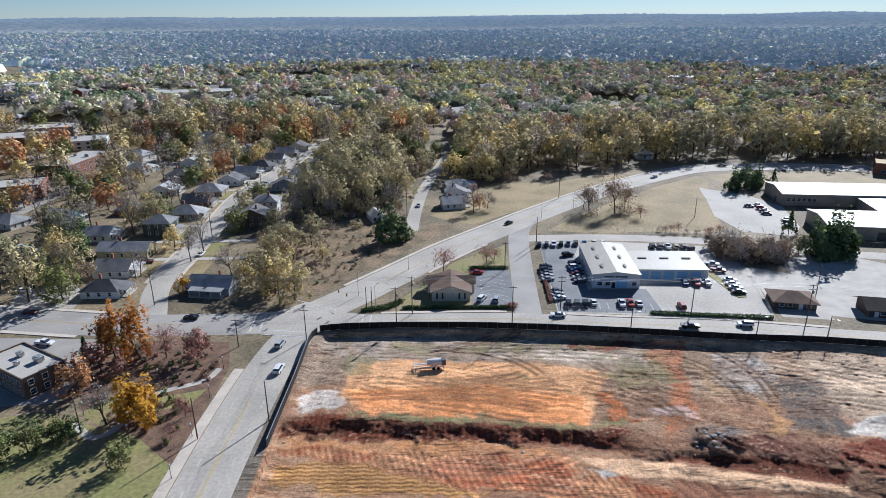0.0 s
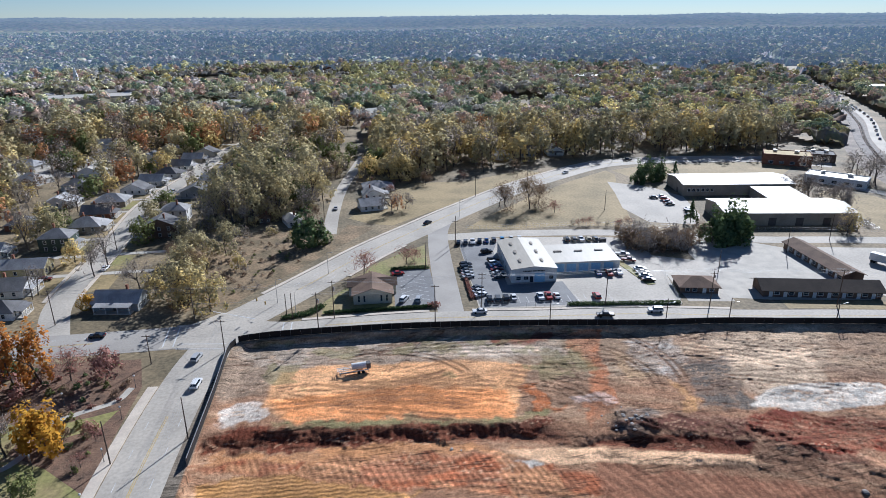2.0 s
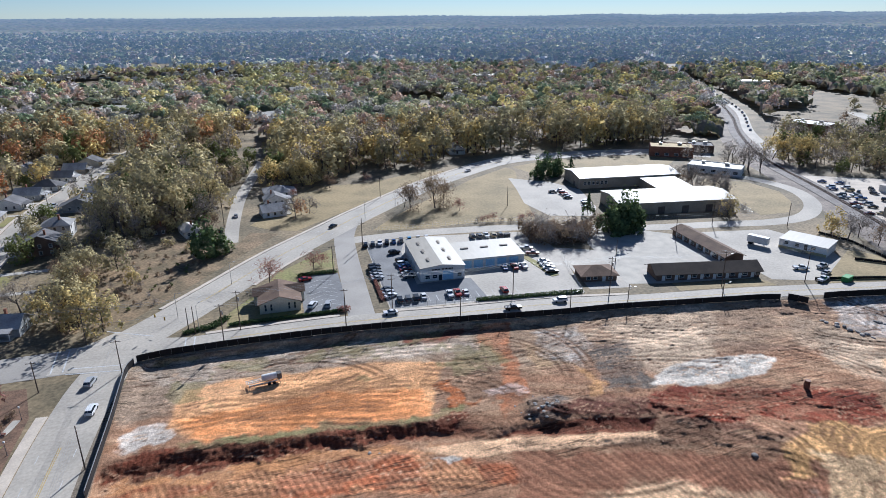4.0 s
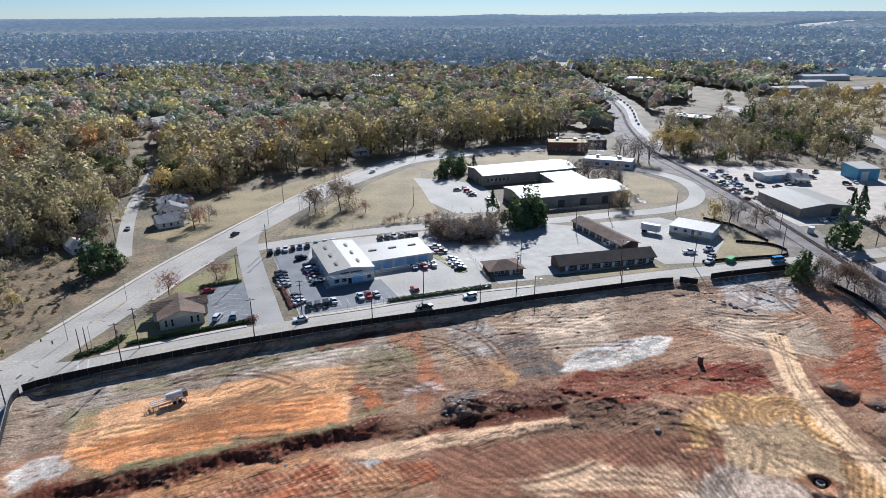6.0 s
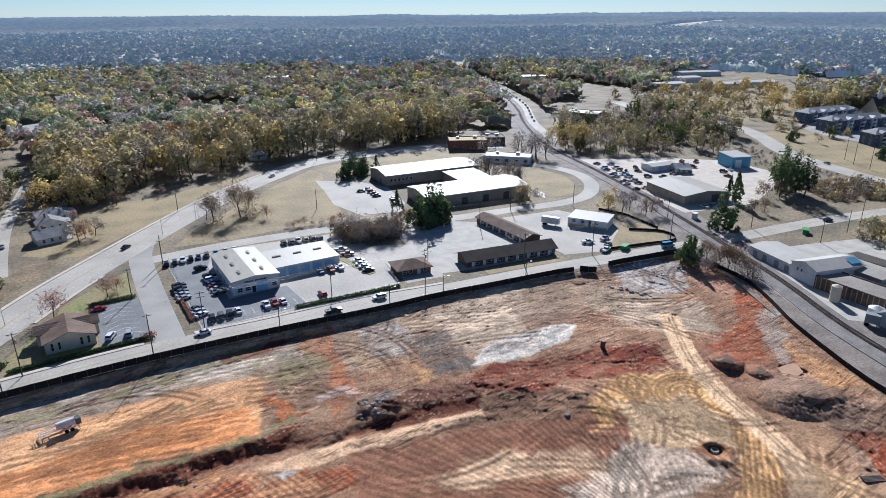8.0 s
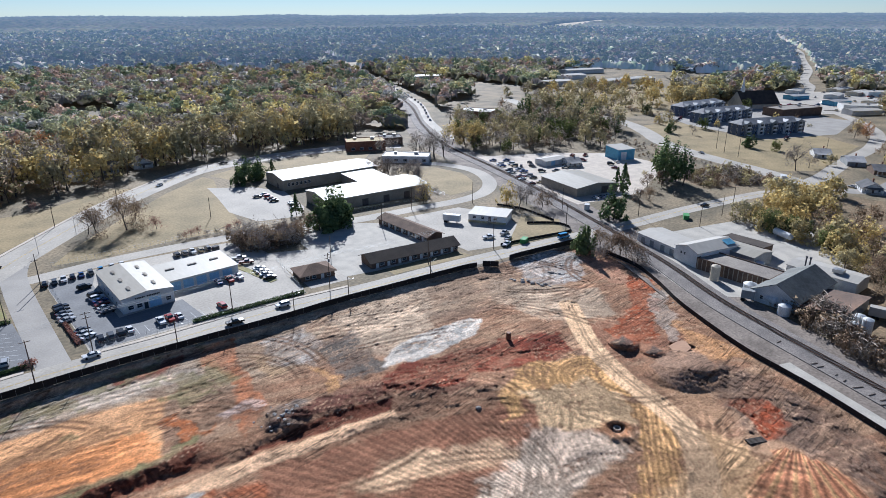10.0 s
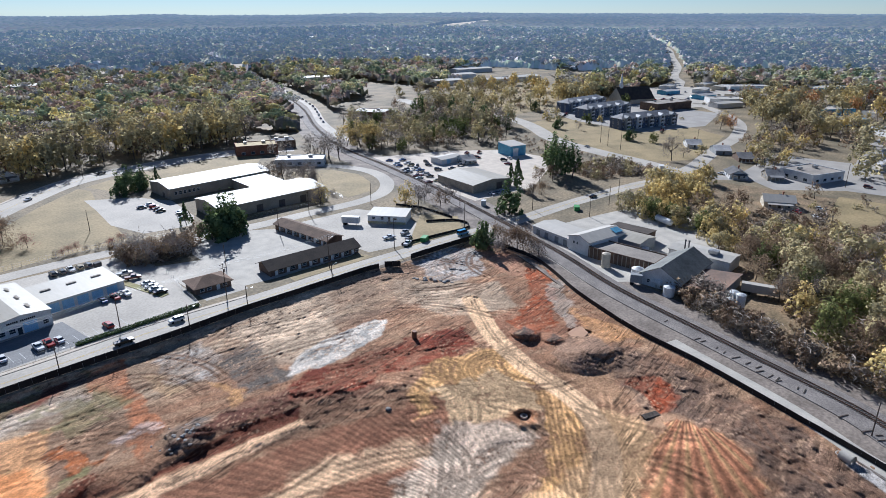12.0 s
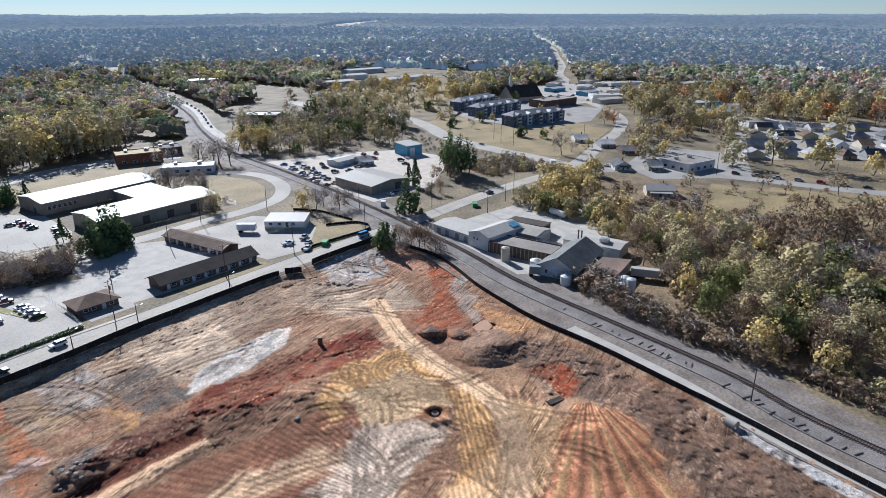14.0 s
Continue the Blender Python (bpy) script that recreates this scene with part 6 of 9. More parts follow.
def limbs(gen, height, spread, levels, r0, lean=0.1, count=5):
    """A tapered trunk that forks into limbs."""
    s, tips = Solid(), []
    def grow(p, way, length, r, level):
        q = p + way * length
        s.tube(p, q, r, r * 0.62, 6 if level == 0 else (4 if level == 1 else 3), cap=False)
        if level >= levels:
            tips.append(q)
            return
        for i in range(count if level == 0 else 3):
            up = Vector(gen.normal(size=3)) * spread
            w2 = (way + up + Vector((0, 0, 0.25))).normalized()
            grow(p + way * length * gen.uniform(0.55, 1.0), w2, length * gen.uniform(0.5, 0.75), r * 0.5, level + 1)
        if level:
            tips.append(q)
    grow(Vector((0, 0, -0.2)), Vector((gen.normal() * lean, gen.normal() * lean, 1)).normalized(), height * 0.42, r0, 0)
    return s, tips


TREES = {}
STANDING = []


def tree_kind(name, leaf, height, width, bole, n, size, label, seed, levels=2, pointed=False, flat=0.0, category="tree", thin=1.0):
    gen = np.random.default_rng(seed)
    s, tips = limbs(gen, height, 0.5, levels, 0.02 * height, count=5)
    pts = crown_points(gen, n, width, height - bole, bole, 24, pointed, 1.7 if leaf == "pine" else 1.3)
    if tips and not pointed:
        tip = np.array([tuple(t) for t in tips])
        m = n if thin < 1 else n // 6
        extra = tip[gen.integers(0, len(tip), m)] + gen.normal(size=(m, 3)) * (1.1 if thin < 1 else 0.7)
        pts = np.concatenate([pts[:n // 3] if thin < 1 else pts, np.concatenate([extra, gen.normal(size=(m, 3))], 1)])
    pts = gen.permutation(pts)
    def cards(share, grow):
        few = pts[:int(len(pts) * share)]
        v, q = leaf_cards(few[:, :3], gen.uniform(0.5, 1.35, len(few)) * size * grow, gen, flat, thin, None if thin < 1 else few[:, 3:])
        return v, q, np.repeat(few[:, 3:] + 0.12 * gen.normal(size=(len(few), 3)), 4, 0)
    def tips(share, grow):
        few = pts[:int(len(pts) * share)]
        v, q = leaf_tips(few[:, :3], gen.uniform(0.5, 1.35, len(few)) * size * grow, gen, few[:, 3:], 0.5)
        return v, q, np.repeat(few[:, 3:] + 0.12 * gen.normal(size=(len(few), 3)), 3, 0)
    v, q, bend = cards(0.85, 1.08)
    s2, _ = limbs(np.random.default_rng(seed), height, 0.5, 1, 0.02 * height, count=4)
    tv, tf = np.array(s.v), np.array(s.f)
    TREES[name] = dict(trunk=(np.array(s2.v), np.array(s2.f)), crown=cards(0.3, 1.5) if thin < 1 else tips(0.34 if category == "shrub" else 0.55, 1.5), crown_far=cards(0.17, 1.9) if thin < 1 else tips(0.2 if category == "shrub" else 0.34, 1.9), leaf=leaf, label=label, category=category, trunk_mesh=np_mesh("trunk", tv, tf, M["bark"]), crown_mesh=np_mesh("crown", v, q, LEAF[leaf], normals=None if thin < 1 else bend))


def plant(kind, x, y, scale=1.0, turn=0.0, z=0.0, squash=1.0, keep=False):
    STANDING.append((keep, math.hypot(x - 40, y - 130), kind, x, y, z, scale, turn, squash))


def grow_all(most):
    """The trees nearest the site stand as things of their own; the rest are joined into woods."""
    left = dict(most)
    rest = []
    for keep, _, kind, x, y, z, scale, turn, squash in sorted(STANDING, key=lambda r: (not r[0], r[1])):
        t = TREES[kind]
        m = pose(x, y, z, 0, 0, turn) @ Matrix.Diagonal((scale, scale, scale * squash, 1))
        if left[t["category"]] <= 0:
            rest.append((t, np.array(m)))
            continue
        left[t["category"]] -= 1
        o = thing(t["category"], t["label"], t["category"], "", m)
        for nm in ("trunk", "crown"):
            c = new(nm, t[nm + "_mesh"])
            c.parent = o
    gen = np.random.default_rng(77)
    for nm, name, label in (("crown", "mixed_woods", "leafy and half-bare autumn trees and thickets"), ("trunk", "wood_trunks", "grey trunks and limbs of the woods")):
        V, Q, K, N, n0 = [], [], [], [], 0
        for t, m in rest:
            v, q, *bend = t["crown_far" if nm == "crown" and math.hypot(m[0, 3], m[1, 3]) > 340 else nm]
            N += [b @ m[:3, :3].T for b in bend]
            V.append(v @ m[:3, :3].T + m[:3, 3])
            Q.append(q + n0)
            n0 += len(v)
            if nm == "crown":
                pal = np.array(PALETTE[t["leaf"]])
                k = np.clip(gen.random() * 0.55 + gen.random(len(q)) * 0.45, 0, 0.999) * (len(pal) - 1)
                i = k.astype(int)
                c = pal[i] * (1 - (k - i))[:, None] + pal[np.minimum(i + 1, len(pal) - 1)] * (k - i)[:, None]
                q3 = q if q.shape[1] == 3 else np.concatenate([q[:, :3], q[:, [0, 2, 3]]])
                Q[-1] = q3 + n0 - len(v)
                K.append(np.repeat(c, q.shape[1], 0))
        me = np_mesh(name, np.concatenate(V), np.concatenate(Q), far_leaves if nm == "crown" else M["bark"], np.concatenate(K) if K else None, smooth=nm == "trunk", normals=np.concatenate(N) if N else None)
        tagged(new(name, me), label, "woods", "", "stuff")


tree_kind("olive_a", "olive", 16, 14, 2.0, 1000, 0.46, "broad tree with thinning olive-green leaves", 1)
tree_kind("olive_b", "olive", 21, 13.5, 4.5, 1000, 0.48, "tall tree with dull olive autumn leaves", 2)
tree_kind("yellow_a", "yellow", 17, 14, 2.4, 1000, 0.46, "broad tree with yellowing autumn leaves", 3)
tree_kind("yellow_b", "yellow", 13, 12, 0.8, 900, 0.42, "rounded tree turning yellow-green", 4)
tree_kind("green_a", "green", 14, 12.5, 0.6, 1000, 0.48, "dense tree still in green leaf", 5)
tree_kind("pine_a", "pine", 19, 9.5, 3.0, 760, 0.52, "tall pine with dark green needles", 6, 1)
tree_kind("pine_b", "pine", 13, 11, 0.2, 1000, 0.54, "dense dark evergreen tree", 7, 1)
tree_kind("cedar", "pine", 11, 5.5, 0.4, 640, 0.4, "conical cedar with dark green foliage", 8, 1, True)
tree_kind("rust_a", "rust", 16, 13, 2.2, 960, 0.46, "tree with rust-brown autumn leaves", 9)
tree_kind("maroon_a", "maroon", 9, 10.5, 1.0, 820, 0.34, "spreading tree with maroon leaves", 10)
tree_kind("gold_a", "gold", 11, 9, 0.8, 1200, 0.38, "golden-yellow maple in full autumn colour", 12)
tree_kind("orange_a", "orange", 17, 7.5, 0.9, 1200, 0.40, "tall narrow orange-leaved autumn tree", 13, 2)
tree_kind("bare_a", "grey", 14, 14, 1.6, 900, 0.6, "bare grey tree with a fine crown of twigs", 14, 4, thin=0.15)
tree_kind("bare_b", "grey", 20, 12, 4.4, 900, 0.62, "tall leafless grey-brown tree", 15, 4, thin=0.15)
tree_kind("bare_c", "maroon", 8, 9.5, 1.2, 460, 0.55, "low spreading tree, almost leafless, with reddish twigs", 16, 3, thin=0.15)
tree_kind("bare_d", "twig", 14, 12, 1.8, 620, 0.62, "half-bare tree with a few brown leaves", 17, 4, thin=0.3)
tree_kind("bare_wide", "twig", 13, 16, 1.8, 1500, 0.5, "broad leafless tree with a dense crown of brown twigs", 24, 4, thin=0.24)
tree_kind("shrub_a", "green", 2.4, 3.0, 0.1, 190, 0.26, "small rounded dark green shrub", 18, 1, category="shrub")
tree_kind("shrub_b", "twig", 3.2, 4.4, 0.0, 520, 0.19, "tangled shrub with dry brown leaves", 19, 1, category="shrub")
tree_kind("shrub_c", "maroon", 1.6, 2.4, 0.1, 150, 0.22, "low dark red shrub", 20, 1, category="shrub")
tree_kind("shrub_d", "olive", 4.2, 6.0, 0.0, 560, 0.26, "tangled thicket of olive-brown leaves", 21, 1, category="shrub")
tree_kind("shrub_e", "pine", 2.2, 2.4, 0.1, 190, 0.24, "small dense dark evergreen shrub", 22, 1, category="shrub")
tree_kind("thicket", "grey", 4.5, 6.0, 0.0, 320, 0.55, "leafless thicket of grey-brown twigs", 23, 2, category="shrub", thin=0.16)

rng = random.Random(3)
# trees that can be told apart
for kind, x, y, sc in (
    ("orange_a", -91.5, 157, 1.0), ("orange_a", -84.8, 157.5, 1.06), ("bare_c", -78, 158, 1.4), ("maroon_a", -68, 158, 1.08),
    ("gold_a", -71.5, 126, 1.08), ("gold_a", -73.5, 130, 0.95), ("maroon_a", -91, 148, 1.1), ("rust_a", -93, 139, 0.68), ("cedar", -96, 160, 0.95), ("cedar", -99, 156, 0.7), ("cedar", -95.5, 153, 0.6), ("pine_b", -96, 164, 0.5),
    ("bare_b", -79.5, 127, 0.62), ("bare_c", -62, 121, 0.5), ("bare_a", -52, 95, 0.45), ("bare_c", -62, 130, 0.5), ("maroon_a", -64, 133, 0.4), ("green_a", -69, 112, 0.42), ("green_a", -92, 117, 0.5), ("green_a", -97, 114, 0.5), ("green_a", -88, 120, 0.42), ("pine_b", -86, 124, 0.42), ("green_a", -101, 117, 0.5),
    ("bare_c", 16.5, 228, 1.05), ("bare_c", 0, 219, 1.25), ("bare_c", 20, 232, 0.7), ("bare_wide", 70, 292, 1.0), ("bare_wide", 82, 291, 1.25), ("bare_wide", 88, 297, 0.9), ("bare_c", 92, 283, 0.9), ("bare_a", 68, 297, 0.8),
    ("pine_b", 161, 336, 1.0), ("pine_b", 170, 338, 0.95), ("pine_b", 154, 329, 0.75), ("cedar", 178, 334, 0.9), ("pine_b", 166, 332, 0.7),
    ("pine_b", 149, 233, 1.3), ("pine_b", 156, 236, 1.3), ("pine_b", 143, 231, 1.1), ("pine_a", 152, 235, 0.8), ("pine_b", 147, 229, 0.9), ("cedar", 148, 258, 0.95), ("pine_b", 153, 229, 1.0),
    ("pine_b", -22, 255, 1.2), ("pine_b", -17, 257, 0.8), ("yellow_b", -58, 202, 1.0), ("yellow_b", -50, 196, 1.05), ("olive_a", -62, 206, 0.9), ("gold_a", -90, 203, 0.55), ("yellow_b", -47, 233, 0.5),
    ("rust_a", 18, 300, 0.5), ("bare_a", 15, 294, 0.9), ("bare_a", 22, 301, 0.7),
    ("pine_b", 204.3, 135, 0.85), ("cedar", 202, 132.5, 1.1), ("cedar", 206, 136.5, 0.9), ("bare_wide", 209.9, 131, 0.75), ("bare_wide", 209, 125.5, 0.7), ("bare_wide", 211, 120, 0.75), ("bare_wide", 210, 114.5, 0.6), ("thicket", 209, 112, 1.3), ("bare_d", 208, 121, 0.8), ("thicket", 203, 127, 1.2),
    ("bare_a", 232, 192, 0.95), ("yellow_b", 232, 200, 0.85), ("bare_a", 240, 194, 0.8), ("bare_a", 246, 186, 0.85), ("bare_d", 238, 183, 0.7),
    ("pine_b", 249, 150, 1.15), ("cedar", 292.5, 172, 1.4), ("bare_wide", 284, 158, 0.6), ("bare_wide", 289, 155, 0.6), ("pine_a", 322, 166, 1.1), ("pine_a", 329, 171, 1.2), ("pine_a", 335, 165, 1.15), ("pine_a", 330, 158, 1.05), ("pine_a", 340, 174, 1.1), ("pine_b", 461, 176, 0.8), ("pine_b", 475, 243, 0.75), ("olive_a", 571, 43, 1.2), ("bare_a", 411, 128, 1.2), ("olive_b", 602, 19, 1.0), ("bare_d", 602, 64, 1.1), ("rust_a", 560, 130, 0.7), ("yellow_b", 585, 142, 0.8), ("bare_d", 548, 135, 0.9), ("olive_a", 440, 118, 0.5), ("yellow_b", 452, 90, 0.8), ("yellow_a", 648, 300, 1.2), ("yellow_a", 600, 330, 1.2), ("olive_a", 575, 345, 1.2), ("yellow_a", 625, 345, 1.1), ("olive_a", 560, 318, 1.1), ("cedar", 296, 178, 1.1), ("bare_d", 310, 168, 0.7), ("bare_d", 318, 164, 0.7),
    ("bare_a", 205, 232, 0.8), ("yellow_b", 209, 236, 0.75), ("bare_a", 228, 262, 0.9), ("bare_a", 234, 272, 0.9), ("bare_a", 240, 280, 0.8), ("bare_b", 226, 285, 0.8),
    ("green_a", -150, 215, 0.9), ("pine_b", -160, 228, 0.9), ("pine_a", -165, 222, 0.9), ("pine_b", -143, 236, 0.8), ("pine_b", -150, 246, 0.9), ("pine_b", -158, 262, 1.0), ("pine_b", -139, 212, 0.55),
    ("bare_a", -98.5, 233, 0.95), ("bare_b", -97, 243, 0.9), ("bare_a", -78, 218, 0.9), ("bare_d", -60, 230, 0.8), ("olive_a", -66, 244, 0.8), ("olive_a", -54, 248, 0.8),
    ("rust_a", -128, 480, 1.1), ("rust_a", 88, 470, 1.15), ("rust_a", 96, 476, 1.2), ("rust_a", 80, 478, 1.0),
    ("yellow_a", 322, 318, 1.1), ("yellow_a", 330, 312, 1.1), ("olive_a", 338, 322, 1.1), ("yellow_a", 318, 328, 1.0), ("olive_a", 345, 310, 1.0),
):
    plant(kind, x, y, sc * rng.uniform(0.97, 1.03), rng.uniform(0, 360), squash=rng.uniform(0.94, 1.06), keep=True)


def clear(x, y, margin=2.0):
    if any((x - a) ** 2 + (y - b) ** 2 < (r * 0.82 + margin) ** 2 for a, b, r in TAKEN):
        return False
    return True


ROAD_GAPS = [(ROAD_A, 11), (ROAD_B, 11), (ROAD_C, 8), (ROAD_D, 11.5), (ROAD_E, 8), (ROAD_F, 6), (ROAD_G, 7), (ROAD_H, 7), (ROAD_W, 9), (ROAD_X, 9), (ROAD_Y, 10), (RAIL, 9), (HIGHWAY, 10)]
planted = []


def wood(poly, count, kinds, lo=0.75, hi=1.1, gap=4.5, seed=1, margin=1.0):
    """Trees scattered over a piece of the plan, off the roads and roofs."""
    g2 = np.random.default_rng(seed)
    xs, ys = [p[0] for p in poly], [p[1] for p in poly]
    x, y = g2.uniform(min(xs), max(xs), count * 12), g2.uniform(min(ys), max(ys), count * 12)
    keep = inside(x, y, poly) & ~inside(x, y, SITE)
    for line, gap_r in ROAD_GAPS:
        keep &= distance(x, y, line[::3] + [line[-1]]) > gap_r
    done = 0
    for px, py in zip(x[keep], y[keep]):
        if done >= count:
            break
        if not clear(px, py, margin) or any((px - a) ** 2 + (py - b) ** 2 < gap * gap for a, b in planted[-400:]):
            continue
        planted.append((px, py))
        plant(kinds[int(g2.integers(len(kinds)))], px, py, g2.uniform(lo, hi), g2.uniform(0, 360), squash=g2.uniform(0.9, 1.12))
        done += 1


MIX = ["olive_a", "olive_b", "yellow_a", "yellow_b", "olive_a", "olive_b", "bare_a", "bare_b", "bare_d", "bare_a", "bare_b", "rust_a", "green_a", "bare_d"]
# grove between the two residential streets
wood([(-70, 292), (-42, 276), (-24, 290), (-22, 380), (-40, 430), (-66, 430), (-68, 330)], 105, ["bare_a", "bare_b", "olive_a", "olive_b", "green_a", "bare_a", "olive_b"], 0.8, 1.2, 4.2, seed=2)
wood([(-70, 268), (-24, 262), (-20, 380), (0, 440), (-66, 430)], 60, ["shrub_d", "thicket", "shrub_b", "shrub_d"], 0.8, 1.4, 3, 42)
wood([(-24, 276), (-18, 276), (-14, 340), (-6, 400), (-2, 440), (-16, 440), (-24, 380)], 24, ["olive_a", "bare_a", "green_a", "shrub_d", "bare_d"], 0.5, 0.9, 3.5, 43, 0)
wood([(-58, 205), (-42, 205), (-20, 240), (-30, 262), (-54, 262)], 60, ["shrub_b", "thicket", "shrub_b", "shrub_a"], 0.25, 0.5, 2.5, 4)
wood([(-76, 196), (-60, 200), (-54, 236), (-56, 268), (-76, 270)], 20, ["olive_a", "bare_d", "shrub_d", "yellow_b", "bare_a", "shrub_d"], 0.45, 0.75, 3.5, 3)
# wood behind the dry slope and along the avenue
wood([(16, 360), (60, 372), (100, 388), (150, 402), (180, 405), (230, 400), (280, 390), (300, 420), (300, 470), (120, 480), (10, 470)], 215, ["bare_b", "bare_b", "olive_b", "olive_b", "bare_d", "yellow_a", "olive_b", "olive_a"], 0.95, 1.3, 5.4, 5)
wood([(16, 345), (4, 360), (10, 400), (40, 380), (34, 352)], 12, ["olive_a", "yellow_a", "green_a"], 0.8, 1.1, 5, 6)
wood([(16, 330), (60, 352), (110, 375), (60, 372), (20, 355)], 7, ["bare_d", "bare_c"], 0.5, 0.7, 8, 7)
# left-hand neighbourhood
wood([(-240, 200), (-108, 195), (-112, 300), (-116, 470), (-240, 470)], 150, MIX + ["pine_b", "green_a", "bare_a", "yellow_b"], 0.6, 1.0, 5, 8, 2.5)
wood([(-100, 262), (-74, 262), (-76, 330), (-66, 430), (-90, 450)], 22, ["bare_a", "olive_a", "shrub_d", "green_a"], 0.5, 0.85, 4, 44, 2)
wood([(-240, 470), (-20, 440), (0, 560), (-240, 580)], 190, MIX, 0.9, 1.3, 5.5, 9)
wood([(-400, 250), (-240, 260), (-240, 560), (-460, 560)], 170, MIX + ["rust_a", "bare_a"], 0.85, 1.25, 6, 10)
# thicket between the car lot and the motel
wood([(110, 226), (126, 224), (138, 236), (140, 246), (120, 252), (108, 248)], 46, ["shrub_b", "shrub_b", "thicket", "shrub_b"], 1.3, 1.8, 2.2, 11, 0)
wood([(128, 224), (136, 228), (142, 238), (134, 244)], 6, ["bare_d", "bare_a"], 0.55, 0.7, 3, 12, 0)
wood([(92, 258), (124, 251), (124, 258), (94, 265)], 12, ["bare_c", "thicket"], 0.4, 0.6, 2.5, 13, 0)
# railway wood and slopes to the right
wood([(232, 38), (262, 48), (282, 56), (286, 36), (272, 8), (262, -24), (240, -60), (160, -66), (170, -22), (186, 4), (204, 16)], 170, ["bare_a", "bare_d", "olive_a", "yellow_b", "bare_d", "olive_a", "green_a", "bare_d", "shrub_d", "bare_d", "shrub_d"], 0.6, 0.95, 3.6, 14)
wood([(286, 112), (300, 106), (284, 66), (264, 52), (256, 57), (272, 72)], 34, ["yellow_b", "green_a", "olive_a", "shrub_d"], 0.45, 0.7, 3.0, 47, 0)
wood([(180, 24), (205, 60), (216, 52), (196, 28), (170, -18), (160, -40), (172, -20)], 150, ["shrub_b", "thicket", "shrub_b", "shrub_b"], 0.9, 1.5, 1.8, 15, 0)
wood([(212, 30), (262, 45), (320, 60), (330, 0), (290, -60), (180, -60), (186, 0)], 230, ["shrub_b", "thicket", "shrub_b", "shrub_d", "shrub_b"], 0.9, 1.5, 2.6, 46, 0)
wood([(305, 96), (330, 88), (372, 92), (366, 104), (320, 118)], 34, ["yellow_b", "olive_a", "shrub_d"], 0.55, 0.85, 3.5, 16)
wood([(260, 62), (305, 92), (330, 84), (330, 66), (280, 50)], 24, ["shrub_d", "yellow_b", "thicket", "bare_d"], 0.6, 0.9, 3.5, 17)
# beyond the salvage yard
wood([(300, 300), (350, 270), (392, 245), (430, 262), (480, 310), (440, 370), (400, 400), (360, 400), (320, 350)], 170, ["bare_a", "bare_b", "olive_b", "bare_d", "thicket", "green_a"], 0.6, 0.9, 5, 18)
wood([(380, 120), (398, 170), (420, 200), (392, 235), (376, 200)], 14, ["shrub_b", "thicket", "shrub_d"], 0.4, 0.6, 4, 19)
wood([(420, 30), (640, 160), (680, 20), (640, -120), (420, -120)], 42, ["yellow_a", "olive_a", "bare_a", "bare_d", "olive_b"], 0.8, 1.25, 12, 20, 4)
wood([(640, 150), (790, 180), (800, 60), (700, -120), (640, -120)], 90, ["yellow_a", "olive_a", "bare_a", "bare_d", "olive_b", "rust_a"], 0.9, 1.3, 9, 68, 3)
wood([(440, -112), (640, -112), (560, -112), (500, -90), (480, -60), (470, -60)], 14, ["yellow_b", "rust_a", "olive_a"], 0.5, 0.7, 5, 69, 1)
wood([(480, 320), (720, 380), (760, 480), (560, 500)], 60, ["yellow_a", "bare_d", "olive_a", "bare_a"], 0.7, 1.0, 10, 21)
wood([(286, 330), (262, 345), (254, 330), (262, 310), (290, 296), (304, 312)], 12, ["bare_a", "bare_b"], 0.7, 0.9, 4, 22)
wood([(222, 240), (232, 262), (230, 300), (218, 300), (222, 270)], 14, ["bare_a", "bare_d", "thicket"], 0.6, 0.8, 3, 23, 0)
wood([(-150, 112), (-82, 112), (-86, 124), (-100, 130), (-150, 122)], 8, ["shrub_e", "shrub_a"], 0.8, 1.1, 3, 24, 0)
# scattered trees round the flats and small houses
wood([(400, 130), (480, 240), (540, 330), (640, 330), (660, 200), (600, 120), (470, 90)], 24, ["olive_a", "yellow_b", "bare_a", "bare_d", "green_a", "shrub_d"], 0.45, 0.8, 9, 51, 4)
wood([(300, 200), (390, 236), (392, 130), (340, 138), (300, 150)], 14, ["thicket", "shrub_b", "shrub_d"], 0.4, 0.7, 5, 52, 3)
wood([(300, 60), (390, 40), (392, -60), (300, -60)], 60, ["shrub_b", "thicket", "shrub_d", "bare_d"], 0.5, 0.9, 4, 53, 3)
# low brush between the curving road and the railway
wood([(358, 172), (400, 152), (372, 122), (336, 146), (345, 166)], 90, ["shrub_b", "thicket", "shrub_b", "shrub_d"], 0.7, 1.2, 2.2, 61, 0)
wood([(440, 262), (480, 300), (500, 330), (500, 400), (450, 400), (400, 330)], 80, ["bare_a", "bare_d", "thicket", "olive_b", "thicket", "pine_a"], 0.7, 1.1, 4.5, 62)
wood([(376, 130), (392, 168), (410, 214), (430, 240), (410, 262), (376, 250), (380, 180)], 60, ["shrub_b", "thicket", "shrub_b"], 0.35, 0.6, 3.2, 63)
wood([(420, 70), (520, 60), (540, 100), (430, 100)], 40, ["shrub_d", "olive_a", "bare_d", "shrub_b", "bare_a", "yellow_b"], 0.5, 0.9, 4, 64, 1)
wood([(540, 60), (640, 40), (680, 150), (600, 120)], 40, ["olive_a", "yellow_a", "bare_a", "bare_d", "olive_b"], 0.7, 1.1, 7, 65, 2)
